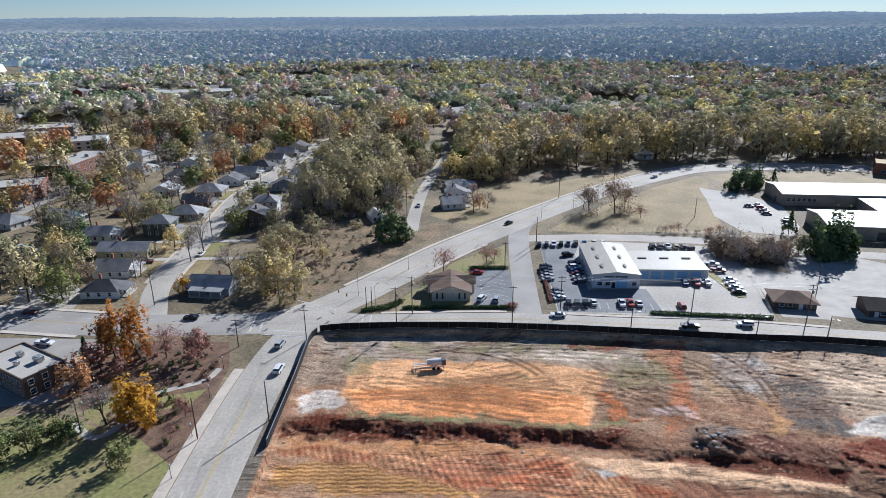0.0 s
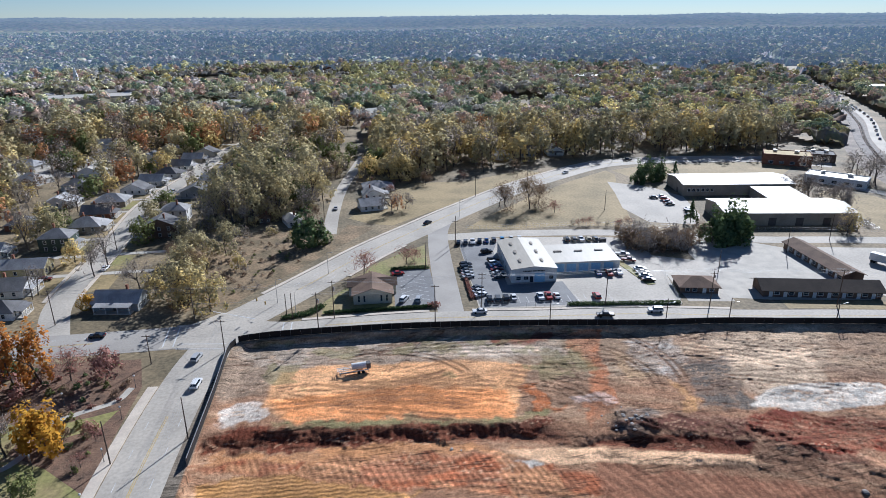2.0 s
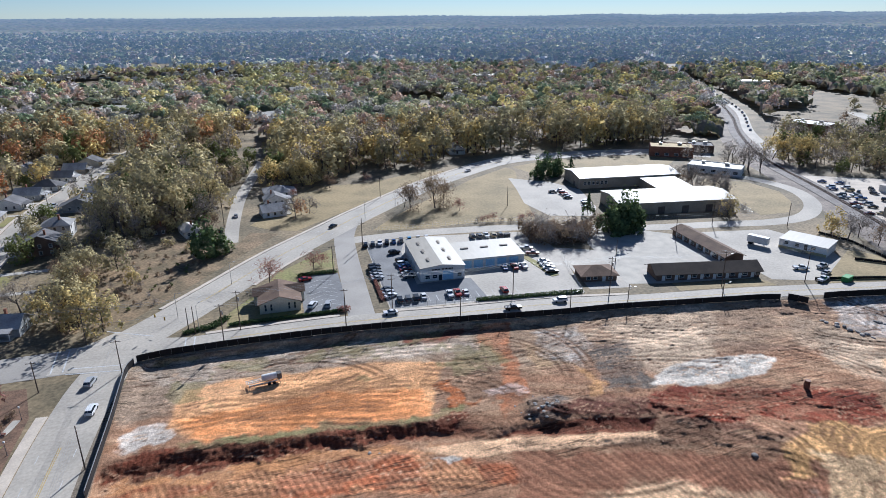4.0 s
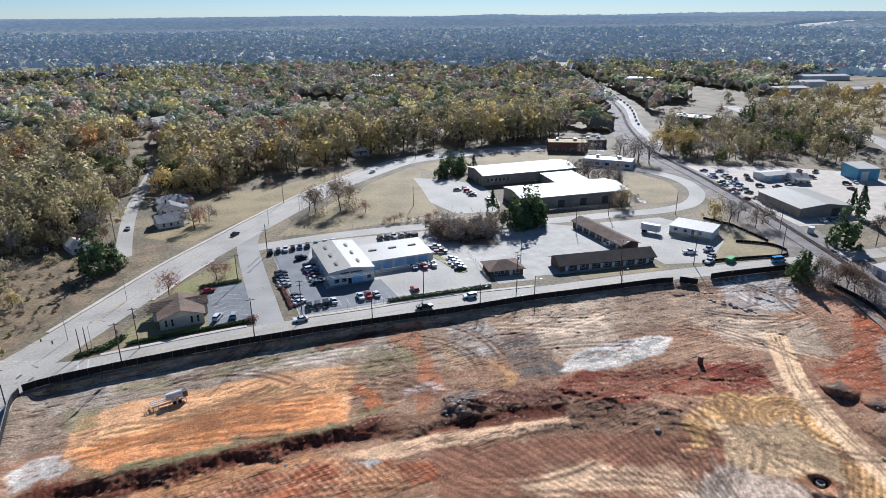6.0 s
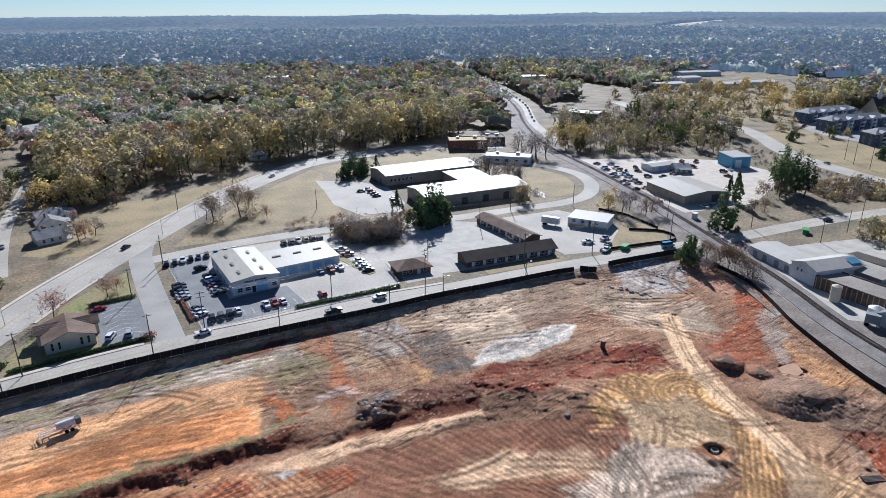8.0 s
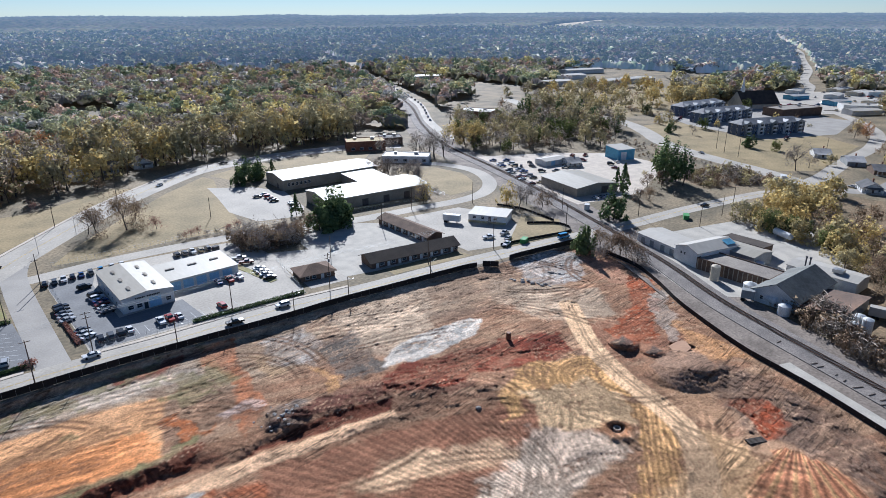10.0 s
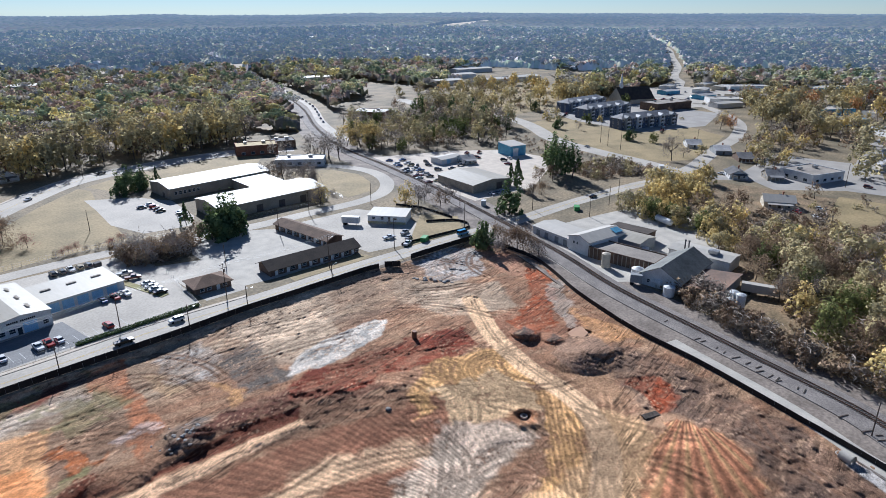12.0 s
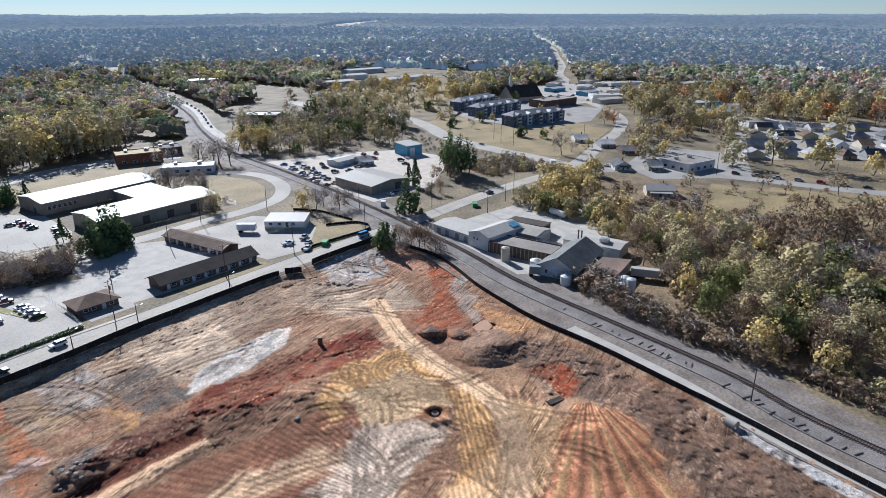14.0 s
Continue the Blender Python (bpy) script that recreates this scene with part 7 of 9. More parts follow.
wood([(600, 290), (720, 300), (760, 360), (640, 340)], 40, ["yellow_a", "olive_a", "yellow_b", "bare_d"], 0.9, 1.3, 7, 66, 2)
wood([(262, 10), (330, -8), (330, -60), (300, -80), (240, -60)], 110, ["shrub_b", "thicket", "shrub_b", "bare_d", "thicket"], 0.7, 1.2, 2.6, 67, 0)
# park shrubs
wood([(-60, 112), (-60, 150), (-66, 165), (-92, 166), (-94, 150), (-88, 134), (-70, 124)], 60, ["shrub_a", "shrub_c", "shrub_c", "shrub_e", "shrub_b"], 0.45, 0.8, 1.8, 25, 0)

# ---- woods too far to tell tree from tree ----
def attribute_leaves(name, attr):
    m = bpy.data.materials.new(name)
    m.use_nodes = True
    nt = m.node_tree
    nt.nodes.clear()
    at, out = nt.nodes.new("ShaderNodeAttribute"), nt.nodes.new("ShaderNodeOutputMaterial")
    at.attribute_name = attr
    tc, nz = nt.nodes.new("ShaderNodeTexCoord"), nt.nodes.new("ShaderNodeTexNoise")
    nz.inputs["Scale"].default_value, nz.inputs["Detail"].default_value = 0.5, 5
    nt.links.new(tc.outputs["Object"], nz.inputs["Vector"])
    r = ramp_node(nt, [(0.3, (0.85,) * 3), (0.7, (1.15,) * 3)])
    nt.links.new(nz.outputs[0], r.inputs[0])
    mx = nt.nodes.new("ShaderNodeMix")
    mx.data_type, mx.blend_type = "RGBA", "MULTIPLY"
    mx.inputs[0].default_value = 1.0
    nt.links.new(at.outputs["Color"], mx.inputs[6])
    nt.links.new(r.outputs[0], mx.inputs[7])
    d, t, ms = nt.nodes.new("ShaderNodeBsdfDiffuse"), nt.nodes.new("ShaderNodeBsdfTranslucent"), nt.nodes.new("ShaderNodeMixShader")
    ms.inputs[0].default_value = 0.18
    for sh in (d, t):
        nt.links.new(mx.outputs[2], sh.inputs[0])
    nt.links.new(d.outputs[0], ms.inputs[1])
    nt.links.new(t.outputs[0], ms.inputs[2])
    nt.links.new(ms.outputs[0], out.inputs[0])
    return m


far_leaves = attribute_leaves("far_leaves", "kind")
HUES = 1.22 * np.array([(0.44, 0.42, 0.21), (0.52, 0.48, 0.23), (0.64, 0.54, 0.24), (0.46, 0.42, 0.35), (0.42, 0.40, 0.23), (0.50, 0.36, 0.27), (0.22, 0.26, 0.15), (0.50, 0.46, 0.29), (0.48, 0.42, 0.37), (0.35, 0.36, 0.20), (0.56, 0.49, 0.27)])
# clearings in the far woods: fields, shops, a landing strip, roads
STRIP = [(1810, 1600), (1920, 1700), (2300, 1755), (2960, 1880), (2900, 1770), (2280, 1620)]
FIELD = [(1250, 1800), (1470, 1620), (1560, 1680), (1480, 1800), (1330, 1880)]
GAPS = [
    [(640, 205), (735, 140), (820, 115), (900, 175), (850, 270), (805, 310), (720, 270)], [(640, 250), (700, 250), (690, 290), (640, 280)],
    [(490, 150), (670, 160), (700, 300), (560, 310), (500, 260)], [(400, 0), (400, 120), (640, 150), (780, 190), (790, 60), (720, -40), (650, -140), (430, -140)], [(520, 310), (600, 300), (740, 360), (830, 480), (740, 520), (620, 480), (540, 430)],
    [(-260, 1140), (-60, 1140), (90, 1160), (90, 1230), (-260, 1230)], [(-420, 690), (-230, 730), (-230, 790), (-420, 800)], [(-540, 640), (-420, 650), (-420, 720), (-540, 740)],
    FIELD, STRIP, [(-480, 500), (-250, 420), (-200, 560), (-300, 600), (-480, 600)],
    [(690, 480), (840, 450), (900, 600), (780, 620)],
]
GAP_LINES = [(HIGHWAY, 13), (ROAD_Y, 16), (ROAD_W, 12), (ROAD_E, 10), (RAIL, 10)]


def open_land(x, y):
    m = np.zeros(np.shape(x), bool)
    for poly in GAPS:
        m |= inside(x, y, poly)
    for line, g3 in GAP_LINES:
        m |= distance(x, y, line[::4] + [line[-1]]) < g3
    return m | ((fbm(x + 50, y, 110, 3) > 0.24) & (np.hypot(x, y) < 1500))


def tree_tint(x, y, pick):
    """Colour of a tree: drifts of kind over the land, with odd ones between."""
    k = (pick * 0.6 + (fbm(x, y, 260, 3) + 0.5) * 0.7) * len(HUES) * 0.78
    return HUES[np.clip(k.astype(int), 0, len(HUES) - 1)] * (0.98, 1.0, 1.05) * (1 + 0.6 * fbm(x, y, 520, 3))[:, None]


NEAR_EDGE = [(-470, 560), (-240, 580), (0, 560), (10, 470), (120, 480), (300, 470), (330, 400), (400, 405), (480, 470), (560, 500), (640, 380), (680, 240), (680, 20), (640, -130), (300, -130), (160, -80), (-300, -80)]
gen = np.random.default_rng(8)


def far_trees(tx, ty, lumps, per, small, big, tall, wide, land):
    """Crowns of a few billows each: corners, faces, tints and the way each leaf clump faces."""
    n = len(tx)
    hgt, wid = gen.uniform(*tall, n), gen.uniform(*wide, n)
    k = gen.normal(size=(n, lumps, 3))
    k /= np.linalg.norm(k, axis=2, keepdims=True)
    k[:, :, 2] = np.abs(k[:, :, 2]) * 0.9 - 0.15
    k *= gen.uniform(0.35, 0.75, (n, lumps, 1))
    wl = gen.uniform(0.24, 0.42, (n, lumps, 1, 1))
    d = gen.normal(size=(n, lumps, per, 3))
    d /= np.linalg.norm(d, axis=3, keepdims=True)
    d[..., 2] = np.where(d[..., 2] < -0.35, -d[..., 2], d[..., 2])
    p = (k[:, :, None, :] + d * wl * gen.uniform(0.75, 1.05, (n, lumps, per, 1))).reshape(n, -1, 3)
    cen = np.stack([tx[:, None] + p[:, :, 0] * wid[:, None] / 2, ty[:, None] + p[:, :, 1] * wid[:, None] / 2, land[:, None] + hgt[:, None] * (0.56 + 0.4 * p[:, :, 2])], 2).reshape(-1, 3)
    way = d.reshape(-1, 3) + 0.3 * p.reshape(-1, 3) + (0, 0, 0.4)
    v, q = leaf_tips(cen, gen.uniform(small, big, len(cen)), gen, way, 0.35)
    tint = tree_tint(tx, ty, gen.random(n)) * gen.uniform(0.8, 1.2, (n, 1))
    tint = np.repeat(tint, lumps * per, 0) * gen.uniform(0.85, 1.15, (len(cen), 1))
    return v, q, np.repeat(tint, 3, 0), np.repeat(way + 0.15 * gen.normal(size=way.shape), 3, 0)


def scattered(space, ra, rb):
    """Places for trees between two distances, off the clearings and roofs."""
    tx, ty = (g.ravel() for g in np.meshgrid(np.arange(-rb, rb, space), np.arange(-rb * 0.35, rb, space)))
    tx, ty = tx + gen.uniform(-0.45, 0.45, len(tx)) * space, ty + gen.uniform(-0.45, 0.45, len(ty)) * space
    rad, ang = np.hypot(tx, ty), np.degrees(np.arctan2(tx, ty))
    seen = (rad > ra) & (rad < rb) & (ang > -42) & (ang < 103)
    tx, ty = tx[seen], ty[seen]
    keep = ~open_land(tx, ty) & ~inside(tx, ty, NEAR_EDGE)
    for a, b, r in TAKEN:
        keep &= (tx - a) ** 2 + (ty - b) ** 2 > (r * 0.8 + 3) ** 2
    return tx[keep], ty[keep]


V, Q, K, N, n0 = [], [], [], [], 0
for space, ra, rb, lumps, per, small, big in ((13.5, 420, 660, 9, 14, 0.7, 1.4), (14.5, 655, 880, 8, 8, 1.0, 1.9), (15.5, 875, 1130, 7, 6, 1.3, 2.4)):
    tx, ty = scattered(space, ra, rb)
    v, q, tint, way = far_trees(tx, ty, lumps, per, small, big, (14, 26), (13, 22), rise(tx, ty))
    V.append(v)
    Q.append(q + n0)
    N.append(way)
    K.append(tint)
    n0 += len(v)
woods = new("far_woods", np_mesh("far_woods", np.concatenate(V), np.concatenate(Q), far_leaves, np.concatenate(K), normals=np.concatenate(N)))
tagged(woods, "autumn woods of olive, yellow and bare grey trees", "woods", "", "stuff")

# closed canopy: each crown a dome
def domes(x, y, size=11.0):
    best, col = np.full(len(x), -9.0), np.zeros((len(x), 3))
    ci, cj = np.floor(x / size).astype(int), np.floor(y / size).astype(int)
    for di in (-1, 0, 1):
        for dj in (-1, 0, 1):
            a, b = ci + di, cj + dj
            h1, h2, h3, h4 = GRID[a % 256, b % 256], GRID[(a + 91) % 256, (b + 17) % 256], GRID[(a + 33) % 256, (b + 171) % 256], GRID[(a + 133) % 256, (b + 71) % 256]
            px, py = (a + 0.15 + 0.7 * h1) * size, (b + 0.15 + 0.7 * h2) * size
            d2 = ((x - px) ** 2 + (y - py) ** 2) / (0.55 * size + 0.32 * size * h3) ** 2
            z = 1.5 + 9 * h4 + 7.5 * np.sqrt(np.clip(1 - d2, 0, 1)) - 8 * np.clip(d2 - 1, 0, 1)
            up = z > best
            best = np.where(up, z, best)
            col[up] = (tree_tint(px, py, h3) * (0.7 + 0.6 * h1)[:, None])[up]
    return best, col


def canopy_mesh(name, r0, r1, step, mat, label, kind):
    th = np.radians(np.arange(-46, 106, 0.2))
    rr = r0 * np.exp(np.arange(0, math.log(r1 / r0), step))
    R2, T2 = np.meshgrid(rr, th, indexing="ij")
    R2 = R2 + gen.normal(size=R2.shape) * 0.001 * R2
    x, y = (R2 * np.sin(T2)).ravel(), (R2 * np.cos(T2)).ravel()
    best, col = domes(x, y)
    low = open_land(x, y) | inside(x, y, NEAR_EDGE)
    for a, b, r in TAKEN:
        if math.hypot(a, b) < r1 + 100:
            low |= (x - a) ** 2 + (y - b) ** 2 < (r * 0.9 + 2) ** 2
    z = rise(x, y) + np.where(low, -3.0, best + 1.5 * fbm(x, y, 5, 2) - (5.5 - 2.5 * step01(1050, 1200, np.hypot(x, y))) * (1 - step01(2300, 2700, np.hypot(x, y))))
    # Colour fades with distance, painting in what haze would take away.
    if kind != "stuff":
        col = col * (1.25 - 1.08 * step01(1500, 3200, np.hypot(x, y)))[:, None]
    # Painted shade: this sheet is darkened to fill the gaps between crowns.
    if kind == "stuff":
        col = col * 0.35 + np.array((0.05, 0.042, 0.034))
    ids = np.arange(len(x)).reshape(R2.shape)
    quads = np.stack([ids[:-1, :-1], ids[:-1, 1:], ids[1:, 1:], ids[1:, :-1]], -1).reshape(-1, 4)
    quads = quads[~(low[quads].any(1) if kind == "stuff" else low[quads].all(1))]
    ob = new(name, np_mesh(name, np.stack([x, y, z], 1), quads, mat, col))
    tagged(ob, label, "woods" if kind == "stuff" else "", "", kind)
    return ob, np.hypot(x, y)


canopy_mesh("canopy_shade_sheet", 430, 1140, 0.0064, far_leaves, "canopy sheet under autumn tree tops, darkened as painted shade", "stuff")
# the distance behind it all; its haze is painted as blue glow over dimmed colour
hazy = bpy.data.materials.new("painted_haze")
hazy.use_nodes = True
nt = hazy.node_tree
p = nt.nodes["Principled BSDF"]
p.inputs["Roughness"].default_value, p.inputs["Specular IOR Level"].default_value = 1.0, 0.0
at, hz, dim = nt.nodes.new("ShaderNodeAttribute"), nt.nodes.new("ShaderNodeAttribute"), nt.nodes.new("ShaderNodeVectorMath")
at.attribute_name, hz.attribute_name = "kind", "haze_glow"
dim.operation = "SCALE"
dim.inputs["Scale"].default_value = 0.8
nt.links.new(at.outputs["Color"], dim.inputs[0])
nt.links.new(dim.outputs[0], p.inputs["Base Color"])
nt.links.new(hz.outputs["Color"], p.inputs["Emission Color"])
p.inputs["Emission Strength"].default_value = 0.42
far_hills, dist = canopy_mesh("backdrop", 1110, 4880, 0.0075, hazy, "wooded hills along the horizon with blue haze painted on", "structure")
# Haze put into emission: a blue glow that grows with distance.
def haze_glow_at(d):
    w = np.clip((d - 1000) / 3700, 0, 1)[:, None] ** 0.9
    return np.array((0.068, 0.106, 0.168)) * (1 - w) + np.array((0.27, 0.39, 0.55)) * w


def paint_haze(ob, d):
    at = ob.data.attributes.new("haze_glow", "FLOAT_COLOR", "POINT")
    at.data.foreach_set("color", np.concatenate([haze_glow_at(d), np.ones((len(d), 1))], 1).astype(np.float32).ravel())


paint_haze(far_hills, dist)
# a landing strip and a graded field in the distance, under the same painted haze
for name, poly, tint, label in (("landing_strip", STRIP, (0.66, 0.53, 0.36), "pale dry landing strip among distant woods"), ("far_field", FIELD, (0.55, 0.45, 0.36), "bare graded field among distant woods")):
    gx, gy = (g.ravel() for g in np.meshgrid(np.arange(1200, 3000, 20.0), np.arange(1550, 1920, 10.0)))
    shape = (37, 90)
    ids = np.arange(len(gx)).reshape(shape)
    quads = np.stack([ids[:-1, :-1], ids[:-1, 1:], ids[1:, 1:], ids[1:, :-1]], -1).reshape(-1, 4)
    quads = quads[inside(gx, gy, poly)[quads].all(1)]
    used, flat = np.unique(quads, return_inverse=True)
    verts = np.stack([gx[used], gy[used], rise(gx[used], gy[used]) + 4], 1)
    ob = new(name, np_mesh(name, verts, flat.reshape(-1, 4), hazy, np.tile(tint, (len(used), 1)) * (1 + 0.5 * fbm(verts[:, 0], verts[:, 1] * 3, 120, 3))[:, None]))
    paint_haze(ob, np.hypot(verts[:, 0], verts[:, 1]))
    tagged(ob, label, "", "", "structure")
# the tree tops of the distance, dimmed and given the same haze glow
V, Q, K, N, n0 = [], [], [], [], 0
for space, ra, rb, lumps, per, small, big in ((16, 1110, 1750, 6, 3, 2.6, 4.6), (20, 1740, 2650, 4, 2, 4.2, 7.0)):
    tx, ty = scattered(space, ra, rb)
    v, q, tint, way = far_trees(tx, ty, lumps, per, small, big, (13, 25), (14, 24), rise(tx, ty))
    V.append(v)
    Q.append(q + n0)
    N.append(way)
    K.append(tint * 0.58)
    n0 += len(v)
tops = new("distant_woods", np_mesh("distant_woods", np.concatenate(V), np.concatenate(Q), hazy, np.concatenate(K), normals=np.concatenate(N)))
paint_haze(tops, np.hypot(*np.concatenate(V)[:, :2].T))
tagged(tops, "distant tree tops with blue haze painted on", "woods", "", "stuff")

grow_all({"tree": 300, "shrub": 150})
# ---- factory beside the railway; its length follows the tracks ----
b = building("packing_shed", "long low white metal shed with a white roof", "factory", 234.5, 114.5, 72, 23, 13.5, 3.8, 0.9, "gable_x", "wall_white", "roof_white", 0.3)
for u in (-8, -3, 3, 8):
    door_at(b, 23, 13.5, "N", u, 2.2, 2.6, "wall_grey", name="roller_door")
b = building("tall_hall", "tall white gabled hall with a pale roof", "factory", 231.5, 98.0, -18, 21, 11.0, 6.0, 1.7, "gable_x", "wall_white", "roof_white", 0.35)
for u in (-2.4, -0.6):
    window_at(b, 21, 11, "W", u, 3.4, 0.8, 1.0)
part("blue_panel", Solid().add([(5.5, -4.6, 6.46), (10.0, -4.6, 6.46), (10.0, -1.4, 7.46), (5.5, -1.4, 7.46)], [(0, 1, 2, 3)]), M["wall_blue"], b, "bright blue roof sheet")
b = building("process_block", "flat-roofed factory block with dark ribbed walls", "factory", 224.0, 82.0, 85, 27, 11.5, 4.3, 0, "flat", "wall_brown", "roof_tan")
for i in range(16):
    part("wall_rib", Solid().box(-13 + i * 1.72, 5.75, -0.3, -12.75 + i * 1.72, 5.95, 4.2), M["wall_tan"], b)
b = building("rear_hall", "low factory hall with a grey roof", "factory", 241.5, 88.5, 80, 17, 12, 4.6, 1.0, "gable_x", "wall_grey", "roof_cream", 0.3)
b = building("rear_shed", "dark-roofed open shed behind the factory", "factory", 251.5, 91.0, 85, 17, 8, 4.4, 0.5, "shed", "wall_brown", "roof_darkbrown", 0.3)
b = building("grey_barn", "barn with a dark grey-green gable roof and white gable", "factory", 219.5, 62.0, -5, 27, 15.0, 4.2, 4.0, "gable_x", "wall_white", "roof_green", 0.5)
for u in (-4, 0, 4):
    window_at(b, 27, 15, "W", u, 1.4, 1.0, 1.2)
b = building("rusty_leanto", "rusty lean-to shed against the barn", "factory", 216.5, 48.5, 176, 20, 12.5, 3.0, 1.4, "shed", "wall_grey", "roof_rust", 0.4)
part("fascia", Solid().box(-10.4, -6.9, 3.0, 10.4, -6.6, 3.5), M["wall_blue"], b, "pale blue edge strip")
b = building("white_store", "white metal building with a bright white roof", "factory", 240.8, 58.5, 85, 23, 11, 4.6, 0.8, "gable_x", "wall_white", "roof_white", 0.3)
rooftop_unit(b, -4, 1.5, 5.2, 3.4, 2.6, 1.1)
for u in (5.0, 6.4):
    part("chimney", Solid().tube((u, 3, 4.4), (u, 3, 8.0), 0.28, n=8).tube((u, 3, 8.0), (u, 3, 8.4), 0.42, n=8), M["roof_dark"], b)


def upright_tank(x, y, r, h, label, mat="steel_white"):
    t = thing("storage_tank", label, "tank", "", pose(x, y, 0))
    part("shell", Solid().tube((0, 0, -0.2), (0, 0, h), r, n=20), M[mat], t, smooth=False)
    part("dome", Solid().tube((0, 0, h), (0, 0, h + r * 0.35), r * 1.02, r * 0.25, 20), M[mat], t)
    part("ladder", Solid().box(r, -0.25, 0, r + 0.08, -0.17, h).box(r, 0.17, 0, r + 0.08, 0.25, h), M["metal"], t)


upright_tank(213.8, 86.2, 1.6, 5.4, "upright cream storage tank by the factory", "wall_cream")
upright_tank(202.5, 58.6, 1.9, 3.2, "squat white storage tank")
upright_tank(204.5, 36.6, 1.5, 5.6, "white upright chemical tank")
upright_tank(206.5, 39.2, 1.6, 5.2, "white upright chemical tank")
upright_tank(203.0, 39.6, 1.2, 4.0, "small white upright tank")
upright_tank(211.5, 73.0, 2.2, 3.4, "squat white storage tank")
upright_tank(236.0, 79.5, 1.5, 2.6, "squat white storage tank")
upright_tank(234.0, 76.6, 1.3, 2.2, "squat white storage tank")


def lying_tank(x, y, turn, r, length, label):
    t = thing("pressure_tank", label, "tank", "", pose(x, y, 0, 0, 0, turn))
    s = Solid().tube((-length / 2, 0, r + 0.7), (length / 2, 0, r + 0.7), r, n=18)
    s.tube((length / 2, 0, r + 0.7), (length / 2 + r * 0.5, 0, r + 0.7), r, r * 0.35, 18).tube((-length / 2, 0, r + 0.7), (-length / 2 - r * 0.5, 0, r + 0.7), r, r * 0.35, 18)
    part("shell", s, M["steel_white"], t)
    for u in (-length * 0.3, length * 0.3):
        part("saddle", Solid().box(u - 0.25, -r * 0.8, -0.1, u + 0.25, r * 0.8, r * 0.6 + 0.7), M["concrete"], t)


lying_tank(207.8, 66.0, 70, 1.5, 8.0, "white horizontal gas tank on concrete saddles")
lying_tank(277.5, 86.5, 60, 1.4, 9.0, "white tanker vessel beside the yard")


def trailer(x, y, turn, label, mat="steel_white", length=12.0):
    t = thing("box_trailer", label, "trailer", "", pose(x, y, 0, 0, 0, turn))
    part("box", Solid().box(-length / 2, -1.25, 1.1, length / 2, 1.25, 3.9), M[mat], t)
    part("chassis", Solid().box(-length / 2 + 0.3, -0.5, 0.8, length / 2 - 0.3, 0.5, 1.1), M["roof_dark"], t)
    for u in (-length * 0.38, -length * 0.28):
        for v in (-1.1, 0.85):
            part("wheel", Solid().tube((u, v, 0.5), (u, v + 0.28, 0.5), 0.5, n=14), M["rubber"], t)
    part("landing_leg", Solid().box(length * 0.3, -0.6, 0, length * 0.3 + 0.15, -0.45, 0.9).box(length * 0.3, 0.45, 0, length * 0.3 + 0.15, 0.6, 0.9), M["metal"], t)
    claim(x, y, length, 3)


trailer(221.0, 34.0, -80, "white box trailer parked on dry grass", "roof_white")
trailer(193.0, 199.0, -62, "short white box trailer beside a modular building", "steel_white", 8.0)
trailer(288, 91, 60, "orange shipping container on a chassis", "orange_paint", 6.0)
trailer(205, 71, -70, "small grey storage trailer", "wall_grey", 4.0)


def crate(x, y, turn, w, d, h, mat, name, label, category):
    t = thing(name, label, category, "", pose(x, y, site_z(x, y), 0, 0, turn))
    part("body", Solid().box(-w / 2, -d / 2, -0.1, w / 2, d / 2, h), M[mat], t)
    part("rim", Solid().box(-w / 2 - 0.08, -d / 2 - 0.08, h, w / 2 + 0.08, d / 2 + 0.08, h + 0.12), M[mat], t)
    return t


crate(275, 128, 30, 4.5, 2.4, 1.8, "green_paint", "dumpster", "bright green waste skip on the verge", "dumpster")
crate(196, 159, 20, 4.0, 2.2, 1.7, "green_paint", "dumpster", "green waste skip beside the street", "dumpster")
crate(99, 239, 5, 2.4, 1.8, 1.8, "roof_dark", "dumpster", "black waste skip at the lot's edge", "dumpster")
crate(381, 124, 30, 4.5, 3, 2.8, "steel_white", "site_cabin", "small white cabin by the roadside", "cabin")
crate(254, 168, 25, 2.6, 2.2, 2.6, "steel_white", "signal_cabinet", "white railway signal cabinet beside the tracks", "cabinet")
# ---- site fence: dark cloth panels between posts ----
def fence_run(line, label, h=2.2, step=3.0, rail=None, group="site fence"):
    f = thing("site_fence", label, "fence", group)
    pts = along(line, step)
    mesh_cache = {}
    for (x, y, a), (x2, y2, _) in zip(pts, pts[1:]):
        L = math.hypot(x2 - x, y2 - y)
        a = math.degrees(math.atan2(y2 - y, x2 - x))
        key = round(L, 1)
        if key not in mesh_cache:
            mesh_cache[key] = Solid().box(0.02, -0.03, 0.0, key - 0.02, 0.03, h).mesh("panel", M["fence"]), Solid().tube((0, 0.06, -0.4), (0, 0.06, h + 0.12), 0.05, n=6).mesh("post", M["metal"])
            if rail:
                mesh_cache[key] += (Solid().box(0, -0.07, h, key, 0.07, h + 0.14).mesh("top_rail", M[rail]),)
        for nm, me in zip(("panel", "post", "top_rail"), mesh_cache[key]):
            o = new(nm, me)
            o.parent = f
            o.matrix_basis = pose(x, y, 0.04, random.uniform(-1.5, 1.5) if nm == "panel" else 0, 0, a)


